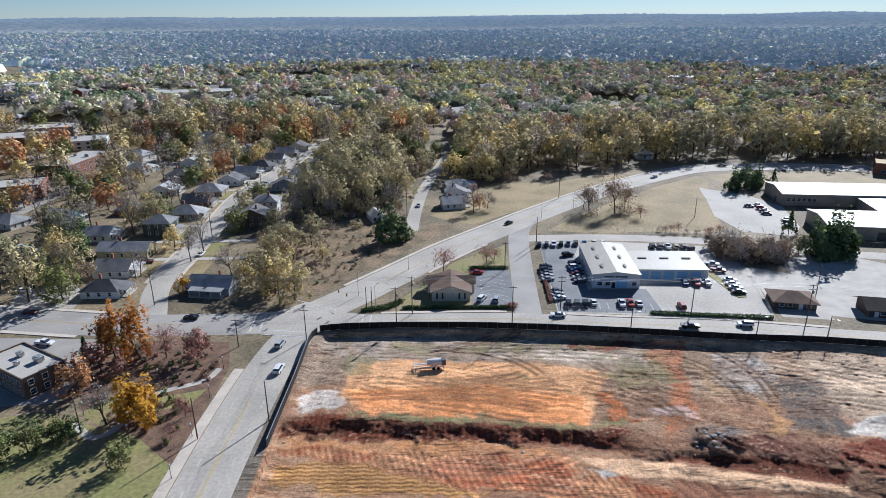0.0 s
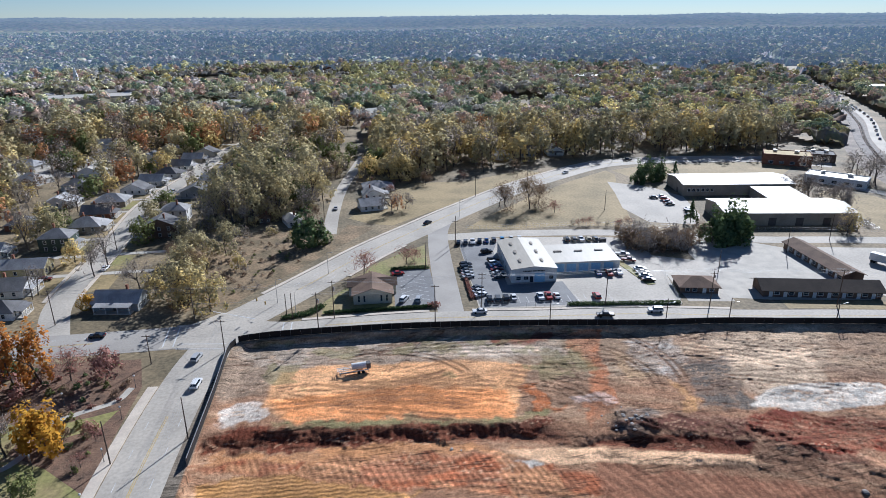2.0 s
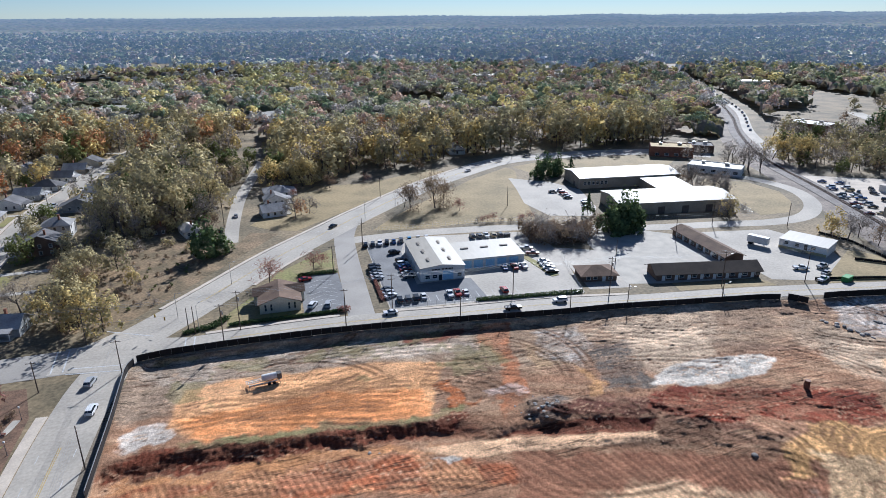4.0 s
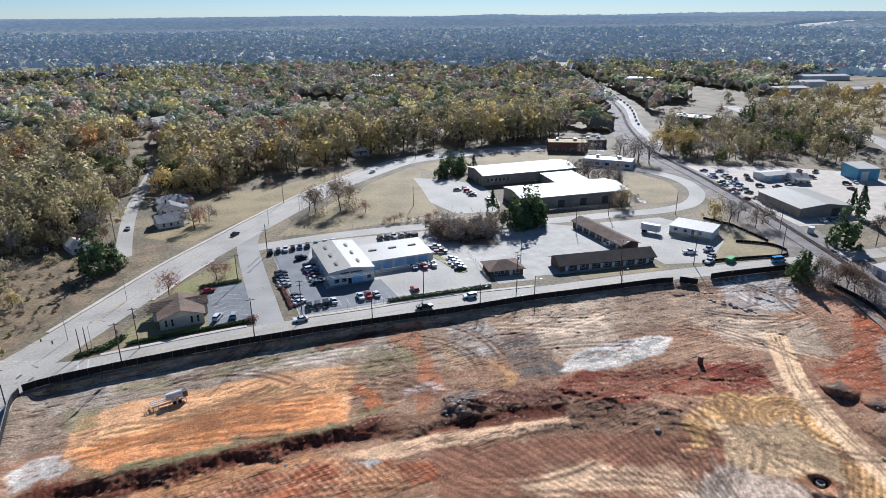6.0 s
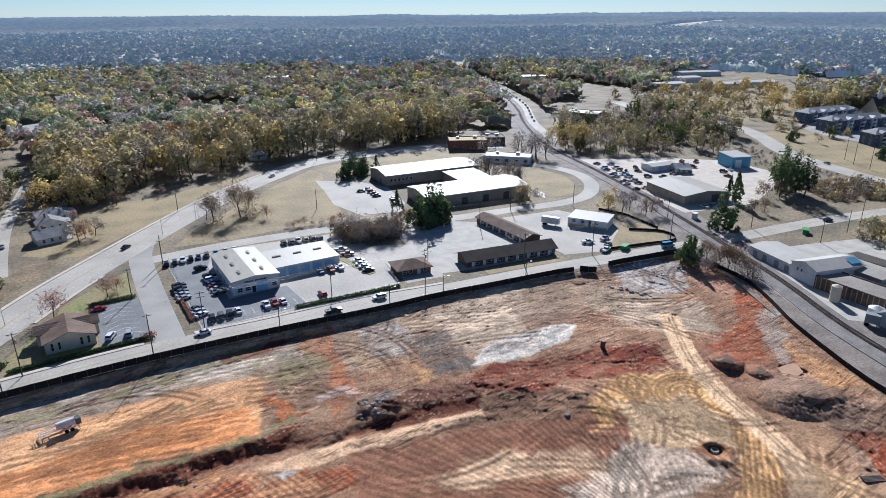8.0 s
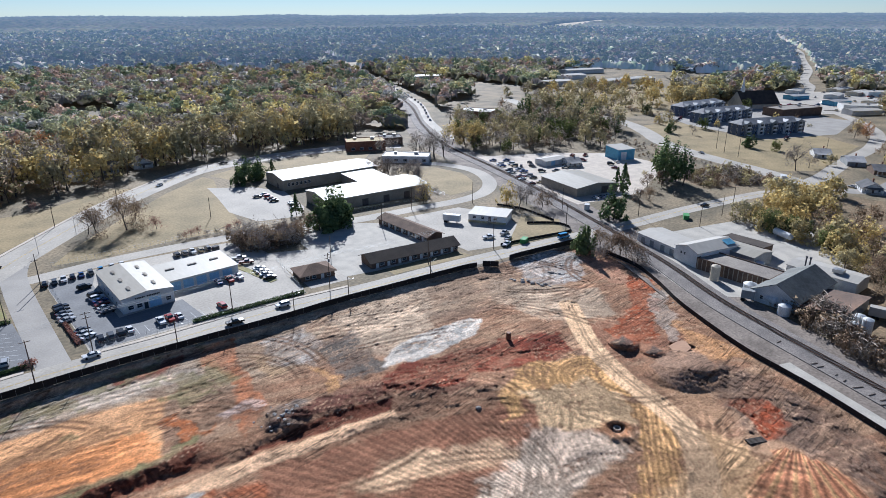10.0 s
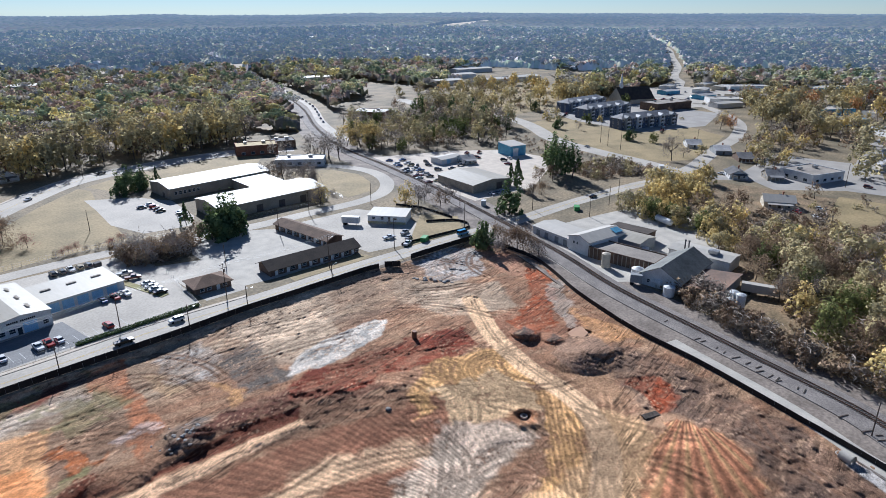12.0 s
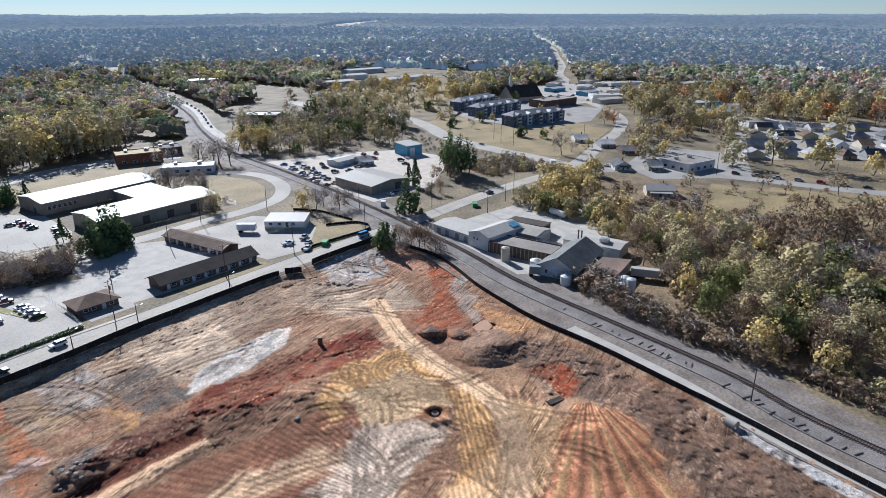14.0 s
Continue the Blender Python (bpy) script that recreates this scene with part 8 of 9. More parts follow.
fence_run(SITE[1:5], "dark mesh fence with a pale top rail along the street", 2.0, rail="metal")
fence_run(smooth_line(SITE[4:14]), "dark brown cloth fence along the site's street side", 2.0)
fence_run([(164, 152.4), (170, 146)], "end panels of the dark site fence at the gate", 2.2)
fence_run([(176, 149.6), (182, 148.8), (213, 142.6)], "dark cloth fence beyond the site gate", 2.2)
fence_run(smooth_line(SITE[17:28]), "black silt fence along the railway side", 1.5)
fence_run(smooth_line([(186, 163), (205, 158), (222, 154), (226, 164), (214, 176)]), "low black silt fence round rough grass", 1.0)
fence_run([(228, 168), (232, 190), (228, 204)], "low black silt fence beside the tracks", 1.0)


def mesh_fence(line, label, h=1.8, step=3.0):
    f = thing("chain_fence", label, "fence")
    post = Solid().tube((0, 0, -0.3), (0, 0, h), 0.04, n=6).mesh("post", M["metal"])
    pts = along(line, step)
    for x, y, a in pts:
        o = new("post", post)
        o.parent = f
        o.matrix_basis = pose(x, y, 0)
    for (x, y, a), (x2, y2, _) in zip(pts, pts[1:]):
        s = Solid()
        for z in (0.15, h * 0.5, h - 0.05):
            s.tube((x, y, z), (x2, y2, z), 0.018, n=3, cap=False)
        part("wire_panel", s, M["metal"], f)


mesh_fence([(37, 186), (38.5, 215), (41, 250)], "thin wire fence beside the car lot")
mesh_fence([(37, 185.5), (70, 181.6), (102, 177.5), (112, 215)], "thin wire fence in front of the car lot")
mesh_fence([(46, 265), (92, 262), (121, 257), (140, 250)], "wire fence below the dry slope")
mesh_fence([(162, 244), (194, 238), (222, 233), (226, 262)], "wire fence round the warehouses")

# ---- cars ----
PAINT = {k: surface(k + "_car_paint", c, shade(c, 0.92), 1, 6, 0.25, spec=0.5, spread=0.03) for k, c in dict(
    white=(0.75, 0.75, 0.74), silver=(0.42, 0.43, 0.44), black=(0.015, 0.016, 0.018), grey=(0.10, 0.105, 0.11), red=(0.33, 0.025, 0.02), blue=(0.03, 0.08, 0.22), maroon=(0.14, 0.03, 0.03), gold=(0.36, 0.30, 0.18), sky=(0.10, 0.35, 0.62)).items()}
CARS = {}
SHAPES = dict(
    sedan=(4.7, 1.8, [(-2.35, 0.35), (2.3, 0.35), (2.35, 0.6), (2.2, 0.82), (1.05, 0.98), (-1.55, 1.0), (-2.25, 0.95), (-2.38, 0.7)], [(1.05, 0.96), (0.35, 1.42), (-0.85, 1.45), (-1.65, 0.98)]),
    suv=(4.7, 1.88, [(-2.35, 0.42), (2.3, 0.42), (2.35, 0.7), (2.2, 1.0), (1.1, 1.1), (-2.3, 1.12), (-2.38, 0.8)], [(1.1, 1.08), (0.45, 1.68), (-2.0, 1.70), (-2.3, 1.10)]),
    pickup=(5.5, 1.95, [(-2.75, 0.5), (2.7, 0.5), (2.75, 0.8), (2.6, 1.08), (1.3, 1.15), (-2.75, 1.15)], [(1.3, 1.13), (0.7, 1.78), (-0.55, 1.80), (-0.75, 1.13)]),
    van=(5.6, 2.0, [(-2.8, 0.45), (2.75, 0.45), (2.8, 0.8), (2.65, 1.1), (2.0, 1.25), (-2.8, 1.25)], [(2.0, 1.23), (1.3, 2.25), (-2.7, 2.3), (-2.8, 1.23)]),
)


def car_parts(kind):
    L, W, body, cab = SHAPES[kind]
    w = W / 2
    meshes = {}
    s = Solid().extrude_profile(body, -w, w, 0.05)
    if kind == "pickup":
        s.box(-2.65, -w + 0.12, 1.15, -0.85, -w + 0.2, 1.2).box(-2.65, w - 0.2, 1.15, -0.85, w - 0.12, 1.2)
    meshes["body"] = s
    top = max(z for _, z in cab)
    meshes["windows"] = Solid().extrude_profile(cab, -w + 0.06, w - 0.06, 0.2)
    (x1, z1), (x2, z2) = cab[1], cab[2]
    meshes["roof"] = Solid().box(x2 - 0.06, -w + 0.24, top - 0.05, x1 + 0.06, w - 0.24, top + 0.04)
    return L, w, meshes


def car(kind, paint):
    """One car with its parts, to be copied."""
    if (kind, paint) in CARS:
        return CARS[kind, paint]
    L, w, meshes = car_parts(kind)
    word = dict(sedan="saloon car", suv="sport utility car", pickup="pickup truck", van="delivery van")[kind]
    c = thing("car", f"{paint} {word} standing on asphalt", "car")
    part("body", meshes["body"], PAINT[paint], c)
    part("glasshouse", meshes["windows"], M["glass"], c)
    part("roof", meshes["roof"], PAINT[paint], c)
    for u in (-L * 0.3, L * 0.31):
        for v in (-w, w - 0.2):
            part("wheel", Solid().tube((u, v - 0.02, 0.33), (u, v + 0.22, 0.33), 0.34, n=12), M["rubber"], c)
    for v in (-w + 0.15, w - 0.5):
        part("headlight", Solid().box(L / 2 - 0.12, v, 0.62, L / 2 + 0.01, v + 0.35, 0.78), M["light_lens"], c)
        part("taillight", Solid().box(-L / 2 - 0.02, v, 0.75, -L / 2 + 0.1, v + 0.35, 0.92), M["red_lens"], c)
    CARS[kind, paint] = c
    CARS[kind, paint, "fresh"] = True
    return c


def park(kind, paint, x, y, turn, z=0.05):
    c = car(kind, paint)
    if CARS.pop((kind, paint, "fresh"), False):
        c.matrix_basis = pose(x, y, z, 0, 0, turn)
        return c
    return copy_thing(c, pose(x, y, z, 0, 0, turn))


S_, U_, P_, V_ = "sedan", "suv", "pickup", "van"
for k, p_, x, y, a in (
    # front row of the car lot
    (U_, "black", 41.0, 190.0, 82), (U_, "grey", 43.8, 190.0, 82), (U_, "black", 46.6, 190.0, 84), (S_, "white", 49.3, 190.4, 84), (P_, "white", 58.2, 189.4, 86), (P_, "red", 61.0, 189.4, 86), (S_, "white", 63.8, 189.2, 86), (U_, "red", 77.0, 187.0, 88),
    # west column
    (S_, "white", 38.8, 194.2, 24), (S_, "silver", 38.6, 197.2, 24), (S_, "grey", 38.6, 200.0, 22), (S_, "silver", 37.5, 210.5, 14), (S_, "silver", 37.6, 213.6, 14), (S_, "grey", 37.8, 216.4, 14), (U_, "black", 38.0, 219.2, 12), (U_, "black", 38.4, 222.0, 12), (U_, "black", 49.0, 234.6, 8),
    # beside the hall
    (S_, "grey", 48.6, 208.6, 6), (S_, "silver", 48.8, 212.0, 6), (S_, "maroon", 49.0, 215.4, 6), (S_, "blue", 49.4, 218.6, 6), (U_, "white", 49.4, 221.6, 6), (U_, "black", 49.6, 225.0, 6),
    # back rows
    (U_, "black", 39.5, 246.5, 80), (U_, "grey", 42.6, 246.8, 80), (P_, "white", 45.6, 247.0, 80), (U_, "black", 48.6, 247.2, 80), (S_, "blue", 51.6, 247.5, 80), (U_, "grey", 54.8, 247.8, 80), (S_, "sky", 58.5, 248.5, 80), (S_, "white", 62.5, 248.8, 80), (S_, "white", 66.0, 248.6, 80),
    (U_, "black", 85.0, 243.4, 84), (U_, "grey", 88.0, 243.0, 84), (P_, "white", 91.0, 242.8, 84), (U_, "gold", 94.0, 242.4, 84), (U_, "grey", 97.0, 242.0, 84),
    # east side
    (P_, "silver", 101.0, 223.0, -20), (P_, "maroon", 101.0, 217.0, -24), (S_, "white", 101.6, 208.0, -12), (S_, "silver", 101.0, 204.6, -12), (S_, "white", 100.6, 201.2, -12), (S_, "black", 100.2, 197.6, -12), (P_, "red", 88.6, 205.6, 84), (P_, "white", 92.4, 205.8, 84), (S_, "blue", 84.8, 206.2, 84),
    # office lot
    (U_, "white", 12.8, 194.6, 62), (U_, "silver", 17.6, 193.6, 78), (S_, "red", 12.4, 217.4, 10),
    # warehouse lot
    (S_, "grey", 149.5, 299.0, -20), (S_, "white", 154.5, 300.4, -20), (U_, "red", 153.6, 295.0, -20), (S_, "maroon", 153.0, 290.4, -20), (S_, "black", 152.0, 286.4, -20), (S_, "silver", 156.5, 276.4, -15), (U_, "grey", 155.0, 272.6, -15), (S_, "black", 152.0, 267.0, -15),
    # motel and white building
    (P_, "white", 188.0, 161.5, 20), (P_, "white", 189.0, 172.5, -20), (P_, "silver", 198.0, 171.5, 15), (S_, "silver", 194.0, 166.0, 20),
    # streets
    (V_, "sky", 212.0, 150.6, -12), (S_, "white", 36.0, 181.4, 176), (P_, "black", 74.5, 172.8, -6), (U_, "white", 91.5, 173.6, 172), (S_, "black", 30.0, 276.0, 48), (S_, "white", 122.0, 359.0, 215), (P_, "black", 172.0, 386.0, 180), (U_, "silver", -47.5, 164.5, 80), (U_, "white", -44.6, 150.5, 84), (S_, "maroon", -134.0, 187.5, -4), (S_, "black", -80.0, 182.5, 176),
    (P_, "white", -117.0, 166.5, -10), (S_, "maroon", -121.0, 162.5, -10), (S_, "blue", -128.0, 157.0, -10), (S_, "white", -147.0, 205.0, 20), (S_, "black", -144.0, 209.0, 20), (S_, "blue", -141.0, 213.0, 20), (S_, "silver", -12.0, 306.0, 90), (S_, "black", -18.0, 285.0, 88), (S_, "black", -102.0, 325.0, 80), (U_, "white", -104.0, 331.0, 80), (P_, "silver", -100.0, 352.0, 82), (S_, "white", -97.0, 240.0, 85), (S_, "maroon", -115.0, 232.0, 10),
    (S_, "black", 300.0, 131.0, -14), (U_, "black", 357.0, 116.0, -20), (S_, "white", 391.0, 92.0, 70), (S_, "silver", 418.0, 190.0, 60), (S_, "white", 442.0, 83.0, -20), (S_, "white", 452.0, 74.0, -20),
    (S_, "white", 273.0, 176.0, 70), (S_, "silver", 277.0, 175.0, 70), (S_, "white", 281.0, 174.0, 70),
    (U_, "white", 352.0, 47.0, 20), (P_, "black", 357.0, 54.0, 20), (S_, "silver", 348.0, 58.0, 20), (S_, "red", 333.0, 42.0, 50), (S_, "white", 345.0, 35.0, 50), (S_, "silver", 322.0, -45.0, 10), (S_, "white", 330.0, 34.0, 30),
):
    park(k, p_, x, y, a)
rng = random.Random(21)
cols = ("white", "silver", "grey", "black", "red", "blue", "maroon", "gold")
# rows of scrap cars in the salvage yard
for i in range(12):
    if i % 3 == 1:
        continue
    park(rng.choice((S_, U_, P_)), rng.choice(cols), 272 + i * 2.6 + rng.uniform(-0.5, 0.5), 217 + i * 5.0 + rng.uniform(-0.6, 0.6), 150 + rng.uniform(-15, 15))
    park(rng.choice((S_, U_, P_)), rng.choice(cols), 278 + i * 2.6 + rng.uniform(-0.5, 0.5), 216 + i * 4.6 + rng.uniform(-0.6, 0.6), 150 + rng.uniform(-15, 15))
for x, y in ((300, 248), (306, 244), (311, 250), (318, 228), (324, 232), (330, 226), (336, 240), (342, 232), (346, 214), (353, 214), (338, 206), (300, 232), (306, 226), (356, 240), (350, 246)):
    park(rng.choice((S_, U_, P_)), rng.choice(("black", "grey", "white", "maroon")), x, y, rng.uniform(0, 360))
# queue on the road beside the railway, cars by far shops and flats
for x, y, a in along(HIGHWAY[22:], 20.0):
    park(rng.choice((S_, U_, P_)), rng.choice(("black", "grey", "blue", "silver")), x + 1.5, y, a)
for i in range(16):
    park(rng.choice((S_, U_)), rng.choice(cols), 505 + (i % 8) * 7, 168 + (i // 8) * 92 + (i % 8) * 2, 30)
for i in range(44):
    x, y = rng.uniform(680, 850), rng.uniform(165, 250)
    park(rng.choice((S_, U_, P_)), rng.choice(cols), x, y, rng.uniform(0, 180))
for x, y, a in along(smooth_line([(398, 20), (396, -60)]), 11):
    park(rng.choice((S_, U_, P_)), rng.choice(cols), x + 8, y, a)

# ---- poles, lamps and wires ----
def pole(x, y, h, turn=0.0, arms=1, drum=False, lamp=False):
    t = thing("utility_pole", "weathered wooden utility pole" + (" with a grey transformer" if drum else " carrying overhead wires"), "utility pole", "utility poles", pose(x, y, max(-3, site_z(x, y) if inside(np.array(x), np.array(y), SITE) else 0), 0, 0, turn))
    part("pole", Solid().tube((0, 0, -0.5), (0, 0, h), 0.17, 0.11, 8), M["wood_pole"], t)
    for i in range(arms):
        z = h - 0.5 - i * 1.3
        part("crossarm", Solid().box(-1.25, -0.16, z - 0.07, 1.25, -0.05, z + 0.07), M["wood_pole"], t)
        for u in (-1.15, -0.5, 0.5, 1.15) if math.hypot(x, y) < 215 else ():
            part("insulator", Solid().tube((u, -0.1, z + 0.07), (u, -0.1, z + 0.27), 0.06, 0.04, 6), M["steel_white"], t)
    if drum:
        part("transformer", Solid().tube((0.4, 0.1, h - 3.4), (0.4, 0.1, h - 2.3), 0.3, n=10).tube((0.4, 0.1, h - 2.3), (0.4, 0.1, h - 2.15), 0.3, 0.12, 10), M["metal"], t)
    if lamp:
        part("lamp_arm", Solid().tube((0, 0, h - 1.8), (1.9, -0.2, h - 1.1), 0.04, n=5).box(1.7, -0.32, h - 1.2, 2.4, -0.08, h - 1.05), M["metal"], t)


N_ROW = [(-96, 193), (-53, 188), (-10, 184.4), (37, 183.4), (77.5, 180.4), (111, 175.4), (151, 168.5), (181, 162.5), (218, 154), (262, 145)]
S_ROW = [(-59.5, 164), (-40.6, 168), (-14.5, 176.2), (21, 176.2), (56.5, 172.6), (92.5, 168.2), (112, 165.6), (144, 159.6)]
for i, (x, y) in enumerate(N_ROW):
    pole(x, y, 13.0 if i > 1 else 12.0, -5, 2 if i % 2 else 1, i in (2, 5), i in (4, 6))
for i, (x, y) in enumerate(S_ROW):
    pole(x, y, (9, 10, 13, 13, 7, 7, 7, 7)[i], -5, 1 if i < 4 else 0, i == 2, i in (4, 5, 6, 7))
for x, y, h, a, k in ((-41.6, 127.9, 10.9, 88, 0), (-42, 84, 11, 88, 1), (-25, 188, 8, 30, 0), (-23, 186, 9, 30, 0), (-56, 121, 11, 80, 0), (-84, 124, 9, 0, 0), (38, 245, 11, 0, 1), (39, 251, 11, 0, 0), (23, 221, 11, 0, 1), (117, 283, 10, 0, 0), (161, 384, 12, 0, 1), (193, 227, 11, 0, 1), (166, 216, 11, 0, 0), (222, 214, 11, 0, 0), (245, 176, 11, 30, 1), (154, -4, 9, 0, 0), (332, -16, 14, 30, 1), (306, 120, 12, 30, 1), (268, 118, 10, 0, 0), (290, 118, 10, 0, 0), (-100, 262, 11, 0, 1), (-99, 300, 11, 0, 1), (-99, 340, 11, 0, 1), (-17, 292, 11, 0, 1), (-112, 215, 11, 0, 1), (-141, 205, 12, 0, 2), (60, 318, 11, 40, 1), (96, 348, 11, 40, 1), (430, 180, 14, 30, 2), (424, 168, 14, 30, 2), (440, 190, 14, 30, 2), (470, 130, 12, 30, 1), (400, 30, 13, 0, 1), (401, -30, 13, 0, 1), (128, 200, 9, 0, 0)):
    pole(x, y, h, a, k)


def wire(a, b, sag=0.9, r=0.022):
    s = Solid()
    a, b = Vector(a), Vector(b)
    last = a
    for i in range(1, 9):
        t = i / 8
        p = a.lerp(b, t) - Vector((0, 0, sag * 4 * t * (1 - t)))
        s.tube(last, p, r, n=3, cap=False)
        last = p
    w = new("overhead_wire", s.mesh("overhead_wire", M["metal"]))
    tagged(w, "thin sagging overhead wire between poles", "wire", "overhead wires")


for row, hs in ((N_ROW, [12.0, 12.0] + [13.0] * 8), (S_ROW[:4], [9, 10, 13, 13])):
    for (p, hp), (q, hq) in zip(zip(row, hs), zip(row[1:], hs[1:])):
        for du in (-1.1, 0, 1.1):
            wire((p[0] + 0.1, p[1] + du, hp - 0.25), (q[0] + 0.1, q[1] + du, hq - 0.25))
for du in (-0.6, -0.2, 0.3, 0.8):
    wire((-41.6 + du, 84, 10.6), (-41.6 + du, 127.9, 10.5))
    wire((-41.6 + du, 127.9, 10.5), (-40.6 + du, 168, 9.7))
    wire((-42 + du, 40, 10.6), (-42 + du, 84, 10.6))


def park_lamp(x, y):
    t = thing("park_lamp", "black post lamp with a white globe", "street lamp", "park lamps", pose(x, y, 0))
    part("post", Solid().tube((0, 0, -0.2), (0, 0, 3.2), 0.07, 0.05, 8).tube((0, 0, -0.1), (0, 0, 0.5), 0.14, 0.09, 8), M["roof_dark"], t)
    s = Solid()
    for i in range(5):
        a, b2 = math.pi * i / 5 - math.pi / 2, math.pi * (i + 1) / 5 - math.pi / 2
        s.tube((0, 0, 3.45 + 0.26 * math.sin(a)), (0, 0, 3.45 + 0.26 * math.sin(b2)), max(0.01, 0.26 * math.cos(a)), max(0.01, 0.26 * math.cos(b2)), 10, cap=False)
    part("globe", s, M["steel_white"], t)


for x, y in ((-56.8, 108), (-57.6, 122), (-59.0, 138), (-82, 134), (-87, 131), (-75, 146), (-60, 152), (-72, 122)):
    park_lamp(x, y)


def street_lamp(x, y, turn):
    t = thing("street_lamp", "grey steel street lamp with an arm", "street lamp", "street lamps", pose(x, y, 0, 0, 0, turn))
    part("post", Solid().tube((0, 0, -0.2), (0, 0, 8.5), 0.1, 0.06, 8), M["metal"], t)
    part("arm", Solid().tube((0, 0, 8.4), (1.8, 0, 8.8), 0.04, n=6), M["metal"], t)
    part("head", Solid().box(1.6, -0.14, 8.72, 2.3, 0.14, 8.86), M["metal"], t)


for x, y, a in ((-29, 199, -30), (-13, 222, -30), (46, 284, -40), (-22, 187.5, 60), (64, 300, -40)):
    street_lamp(x, y, a)

# traffic signals hung over the junction
for x, y in ((-52, 186), (-49, 182.5), (-34, 190), (-31, 187)):
    t = thing("traffic_signal", "hanging traffic signal with yellow housing", "traffic light", "traffic signals", pose(x, y, 5.2))
    part("housing", Solid().box(-0.2, -0.16, 0, 0.2, 0.16, 1.05), M["paint_yellow"], t)
    for z in (0.15, 0.48, 0.8):
        part("lens", Solid().tube((0, -0.17, z + 0.06), (0, -0.2, z + 0.06), 0.11, n=8), M["roof_dark"], t)
wire((-53, 188, 6.6), (-40.6, 168, 6.6), 0.3, 0.03)
wire((-53, 188, 6.6), (-24, 187, 6.6), 0.3, 0.03)

# ---- loose things on the site ----
t = thing("equipment_trailer", "white drilling rig trailer parked on orange clay", "trailer", "", pose(-4.2, 154, site_z(-4.2, 154), 0, 0, 8))
part("frame", Solid().box(-4, -1.1, 0.8, 4, -0.9, 1.0).box(-4, 0.9, 0.8, 4, 1.1, 1.0).box(-4, -0.9, 0.8, -3.8, 0.9, 1.0).box(3.8, -0.9, 0.8, 4, 0.9, 1.0), M["steel_white"], t)
part("tank", Solid().tube((-0.5, 0, 1.9), (3.4, 0, 1.9), 0.9, n=16), M["steel_white"], t)
part("ladder_rack", Solid().box(-4.6, -0.9, 1.4, -0.6, -0.8, 1.5).box(-4.6, 0.8, 1.4, -0.6, 0.9, 1.5), M["steel_white"], t)
for i in range(8):
    part("rung", Solid().box(-4.5 + i * 0.5, -0.85, 1.4, -4.4 + i * 0.5, 0.85, 1.5), M["steel_white"], t)
part("generator", Solid().box(3.5, -0.8, 1.0, 4.6, 0.8, 2.6), M["roof_dark"], t)
for u in (1.2, 2.4):
    for v in (-1.35, 1.1):
        part("wheel", Solid().tube((u, v, 0.45), (u, v + 0.25, 0.45), 0.45, n=12), M["rubber"], t)
for u in (-3.9, -2.6, 3.9):
    for v in (-1.5, 1.5):
        part("outrigger", Solid().box(u - 0.08, v - 0.08, -0.2, u + 0.08, v + 0.08, 1.0), M["metal"], t)


def stone(seed, r):
    g4 = random.Random(seed)
    s = Solid()
    n = 7
    rings = [(0.0, 0.75), (0.35, 1.0), (0.75, 0.8), (1.0, 0.35)]
    vs = [(math.cos(6.283 * i / n) * r * k * g4.uniform(0.75, 1.15), math.sin(6.283 * i / n) * r * k * g4.uniform(0.75, 1.15), z * r * 0.9 - 0.1) for z, k in rings for i in range(n)]
    fs = [(j * n + i, j * n + (i + 1) % n, (j + 1) * n + (i + 1) % n, (j + 1) * n + i) for j in range(3) for i in range(n)] + [tuple(range(3 * n, 4 * n))]
    return s.add(vs, fs)


STONES = [stone(i, 0.75).mesh("boulder", M["stone"]) for i in range(4)]
rng = random.Random(9)
spots = [(164 + i * 0.35 + rng.uniform(-1.2, 1.2), 138 - i * 0.9 + rng.uniform(-0.8, 0.8)) for i in range(16)]
spots += [(62 + rng.gauss(0, 3), 121 + rng.gauss(0, 1.8)) for _ in range(30)] + [(179 + i * 0.5, 133 - i * 1.3) for i in range(5)] + [(98.5, 92)] + [(20 + rng.uniform(-3, 3), 119 + rng.uniform(-1, 1)) for _ in range(4)]
for x, y in spots:
    o = new("boulder", STONES[rng.randrange(4)])
    k = rng.uniform(0.25, 0.8) if x < 70 else rng.uniform(0.5, 1.3)
    o.matrix_basis = pose(x, y, site_z(x, y) - 0.05, 0, 0, rng.uniform(0, 360)) @ Matrix.Diagonal((k, k * rng.uniform(0.7, 1.2), k * 0.8, 1))
    tagged(o, "broken grey rock lying on bare clay", "rock", "loose rocks")
t = thing("culvert_pipe", "pale concrete pipe end with a dark mouth", "pipe", "", pose(141.6, -0.6, 0.0, 0, 0, 62))
s = Solid().tube((-1.4, 0, 0.5), (1.4, 0, 0.5), 1.1, n=20, cap=False).tube((1.4, 0, 0.5), (1.4, 0, 0.5001), 1.1, 0.85, 20, cap=False).tube((1.4, 0, 0.5), (-1.4, 0, 0.5), 0.85, n=20, cap=False)
part("pipe", s, M["concrete"], t)
t = thing("standpipe", "rusty steel pipe standing in red clay", "pipe", "", pose(128.5, 108.5, site_z(128.5, 108.5)))
part("pipe", Solid().tube((0, 0, -0.3), (0, 0, 2.4), 0.7, n=12), M["rust"], t)
t = thing("manhole_ring", "pale concrete manhole ring sunk in sandy clay", "manhole", "", pose(116.4, 64.0, site_z(116.4, 64.0) + 0.25))
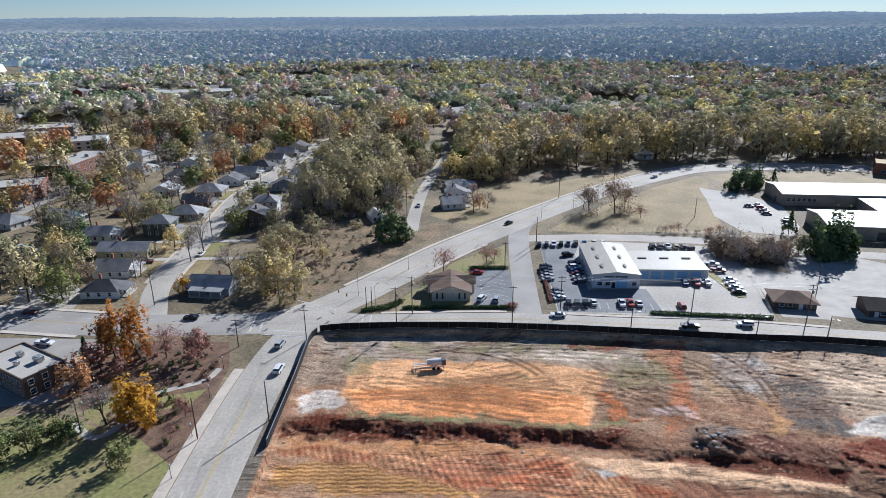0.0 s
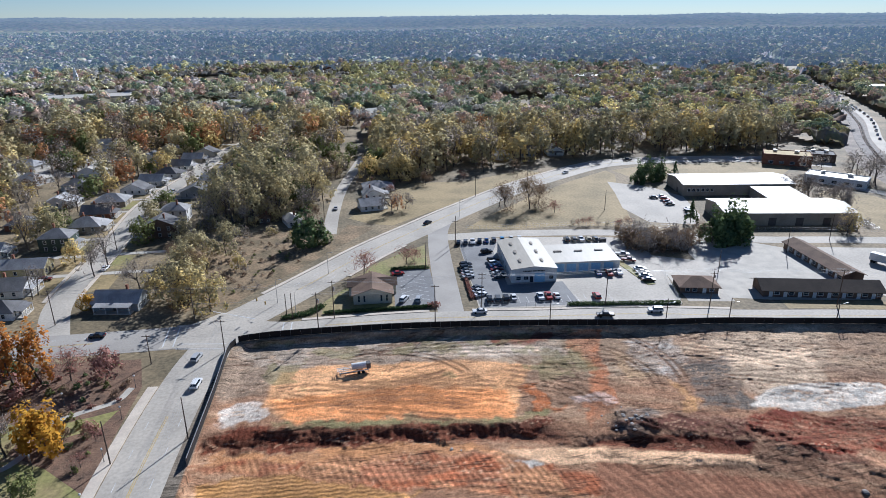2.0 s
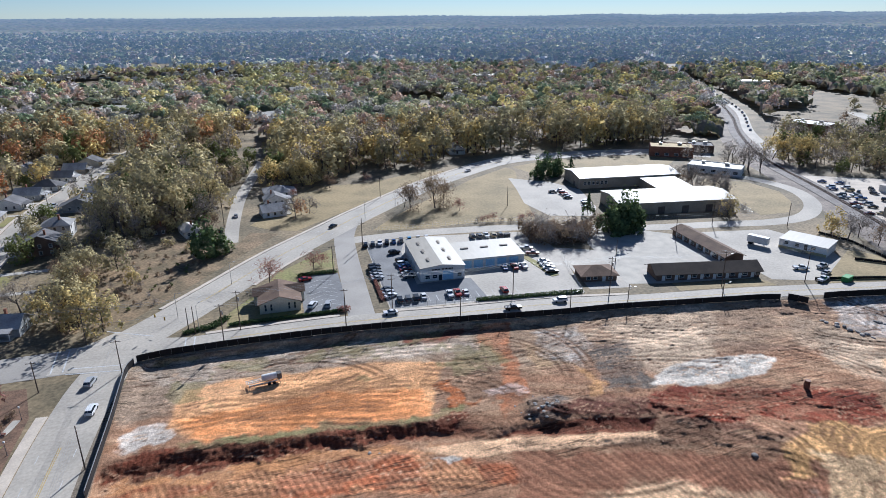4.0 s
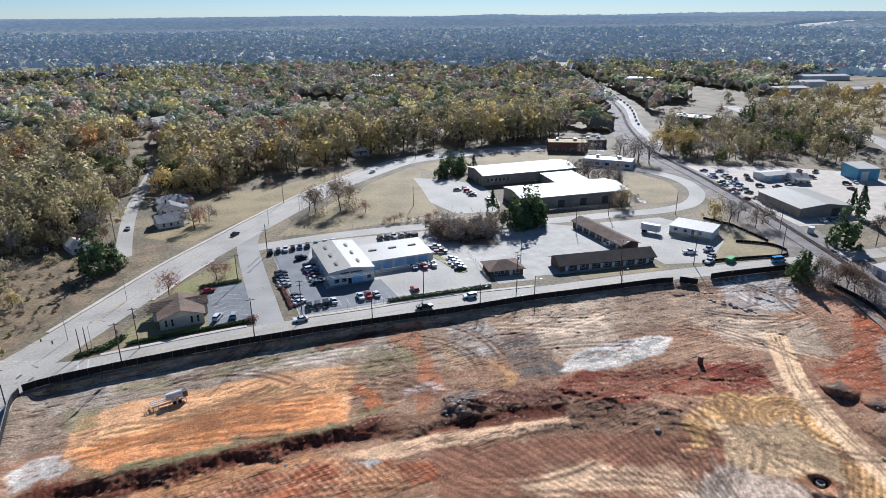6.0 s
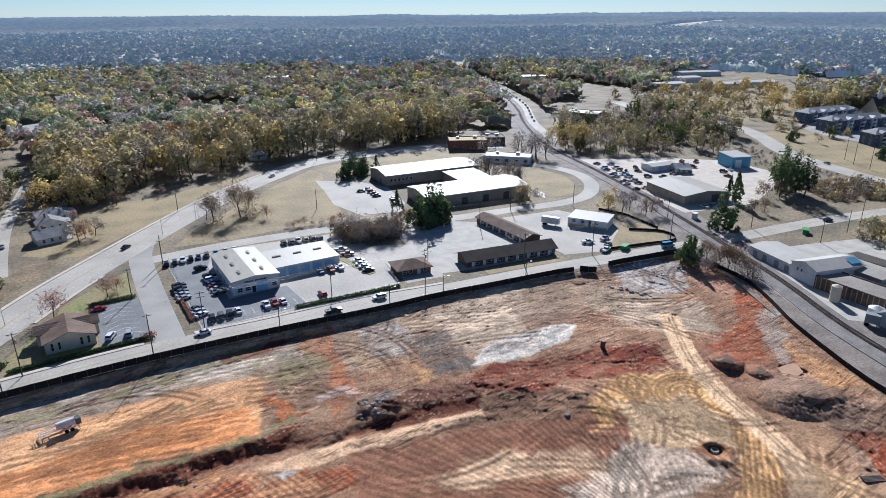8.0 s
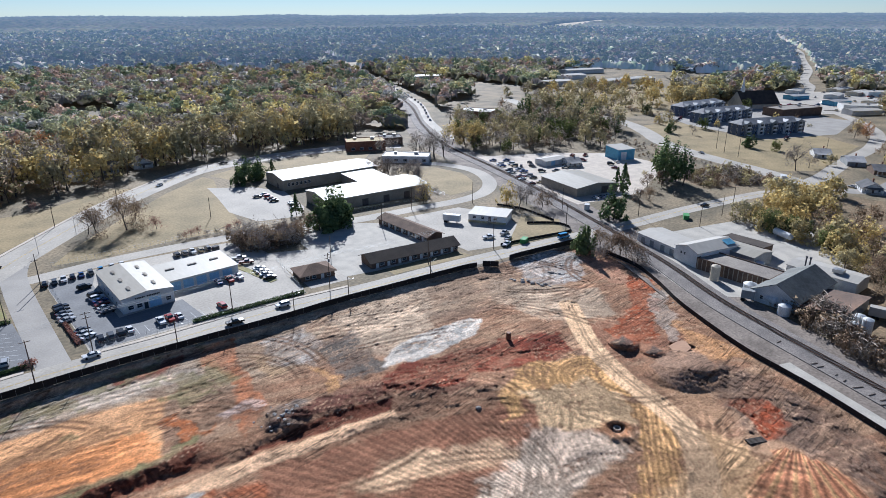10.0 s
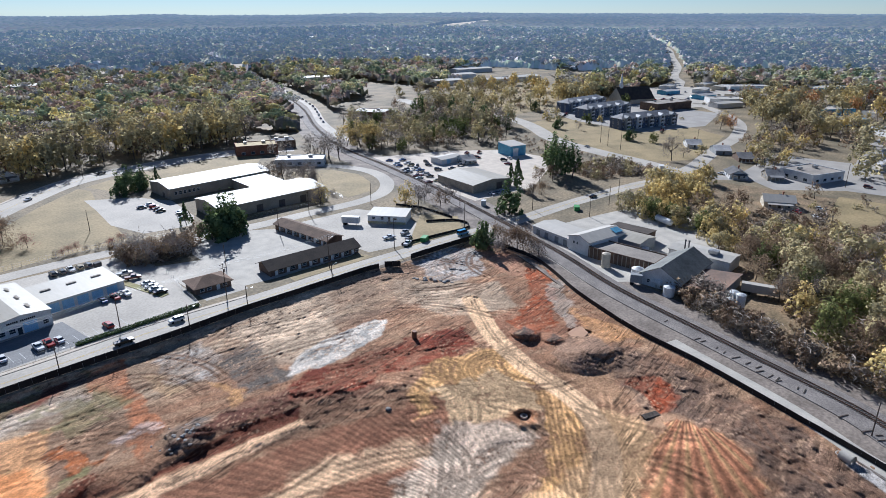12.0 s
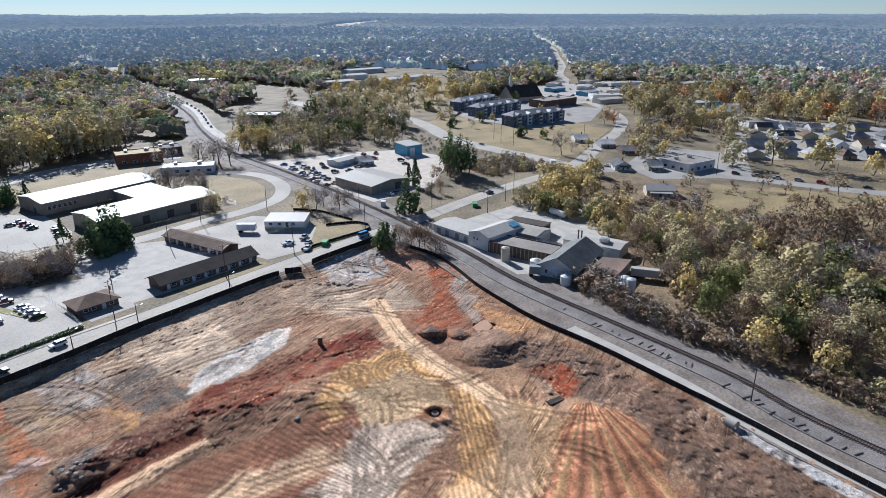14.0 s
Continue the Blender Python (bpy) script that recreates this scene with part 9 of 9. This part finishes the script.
part("ring", Solid().tube((0, 0, -0.3), (0, 0, 0.7), 0.9, n=16, cap=False).tube((0, 0, 0.7), (0, 0, 0.701), 0.9, 0.7, 16, cap=False).tube((0, 0, 0.7), (0, 0, -0.3), 0.7, n=16, cap=False), M["concrete"], t)
# scrap timber along the disused track
s = Solid()
g5 = random.Random(4)
for x, y, a in along(offset_line(RAIL[4:44], 3.4), 0.9):
    if g5.random() < 0.22:
        c, q = math.cos(radians(a + g5.uniform(-25, 25))), math.sin(radians(a + g5.uniform(-25, 25)))
        L2, o2 = g5.uniform(0.7, 1.3), g5.uniform(-0.8, 0.8)
        x, y = x - q * o2, y + c * o2
        s.add([(x + u * -q * L2 + v * c * 0.13, y + u * c * L2 + v * q * 0.13, z) for z in (0.15, 0.4) for u, v in ((-1, -1), (1, -1), (1, 1), (-1, 1))], [(4, 5, 6, 7), (0, 1, 5, 4), (1, 2, 6, 5), (2, 3, 7, 6), (3, 0, 4, 7)])
setting("old_sleepers", s, M["tie"], "heap of discarded railway sleepers", kind="stuff")
t = thing("timber_stack", "stack of dark timbers on bare soil", "timber", "", pose(131.5, 38.5, site_z(131.5, 38.5), 0, 0, -30))
for i in range(5):
    part("timber", Solid().box(-2.2, -0.9 + i * 0.36, 0.0, 2.2, -0.62 + i * 0.36, 0.35), M["tie"], t)
# parking bay lines
s = Solid()
for i in range(7):
    for sgn in (-1, 1):
        x, y = 17.2 + sgn * 0.2, 196 + i * 3.4
        s.add([(x, y, 0.02), (x + sgn * 4.4, y - 2.6, 0.02), (x + sgn * 4.4, y - 2.44, 0.02), (x, y + 0.16, 0.02)], [(0, 1, 2, 3)] if sgn > 0 else [(3, 2, 1, 0)])
setting("bay_lines_1", s, M["paint_white"], "white herringbone parking lines")
s = Solid()
for i in range(16):
    x = 39.5 + i * 2.8
    s.add([(x, 187.5 - i * 0.22, 0.027), (x + 0.12, 187.5 - i * 0.22, 0.027), (x + 0.42, 192.5 - i * 0.22, 0.027), (x + 0.3, 192.5 - i * 0.22, 0.027)], [(0, 1, 2, 3)])
setting("bay_lines_2", s, M["paint_white"], "white parking bay lines")
# hedges
def hedge(line, w, h, leaf, label):
    g6 = np.random.default_rng(len(label))
    pts = along(line, 0.12)
    c = np.array([(x, y) for x, y, _ in pts])
    c = np.repeat(c, 14, 0)
    p = np.concatenate([c + g6.uniform(-w / 2, w / 2, c.shape), g6.uniform(0.0, h, (len(c), 1))], 1)
    v, q = leaf_cards(p, g6.uniform(0.14, 0.3, len(p)), g6)
    hd = new("hedge", np_mesh("hedge", v, q, LEAF[leaf], smooth=False))
    tagged(hd, label, "hedge")


hedge([(66, 182.6), (78, 181), (102, 178.3)], 1.8, 1.0, "pine", "low clipped green hedge before the car lot")
hedge([(-13, 188.4), (8, 188.2), (21, 188)], 1.3, 0.9, "pine", "low trimmed hedge along an office lawn")
hedge([(20.5, 188.2), (23.5, 188.4)], 1.8, 1.6, "maroon", "dark red shrub at the end of a hedge")
hedge([(10.5, 222.4), (24, 222.2)], 1.6, 1.0, "pine", "dark green hedge behind a parking lot")
hedge([(35.5, 192), (36.4, 214)], 1.2, 0.9, "maroon", "row of low reddish shrubs beside the lot")
hedge([(-26, 187), (-18, 189), (-14, 194)], 2.4, 1.0, "pine", "clump of low shrubs at the street corner")
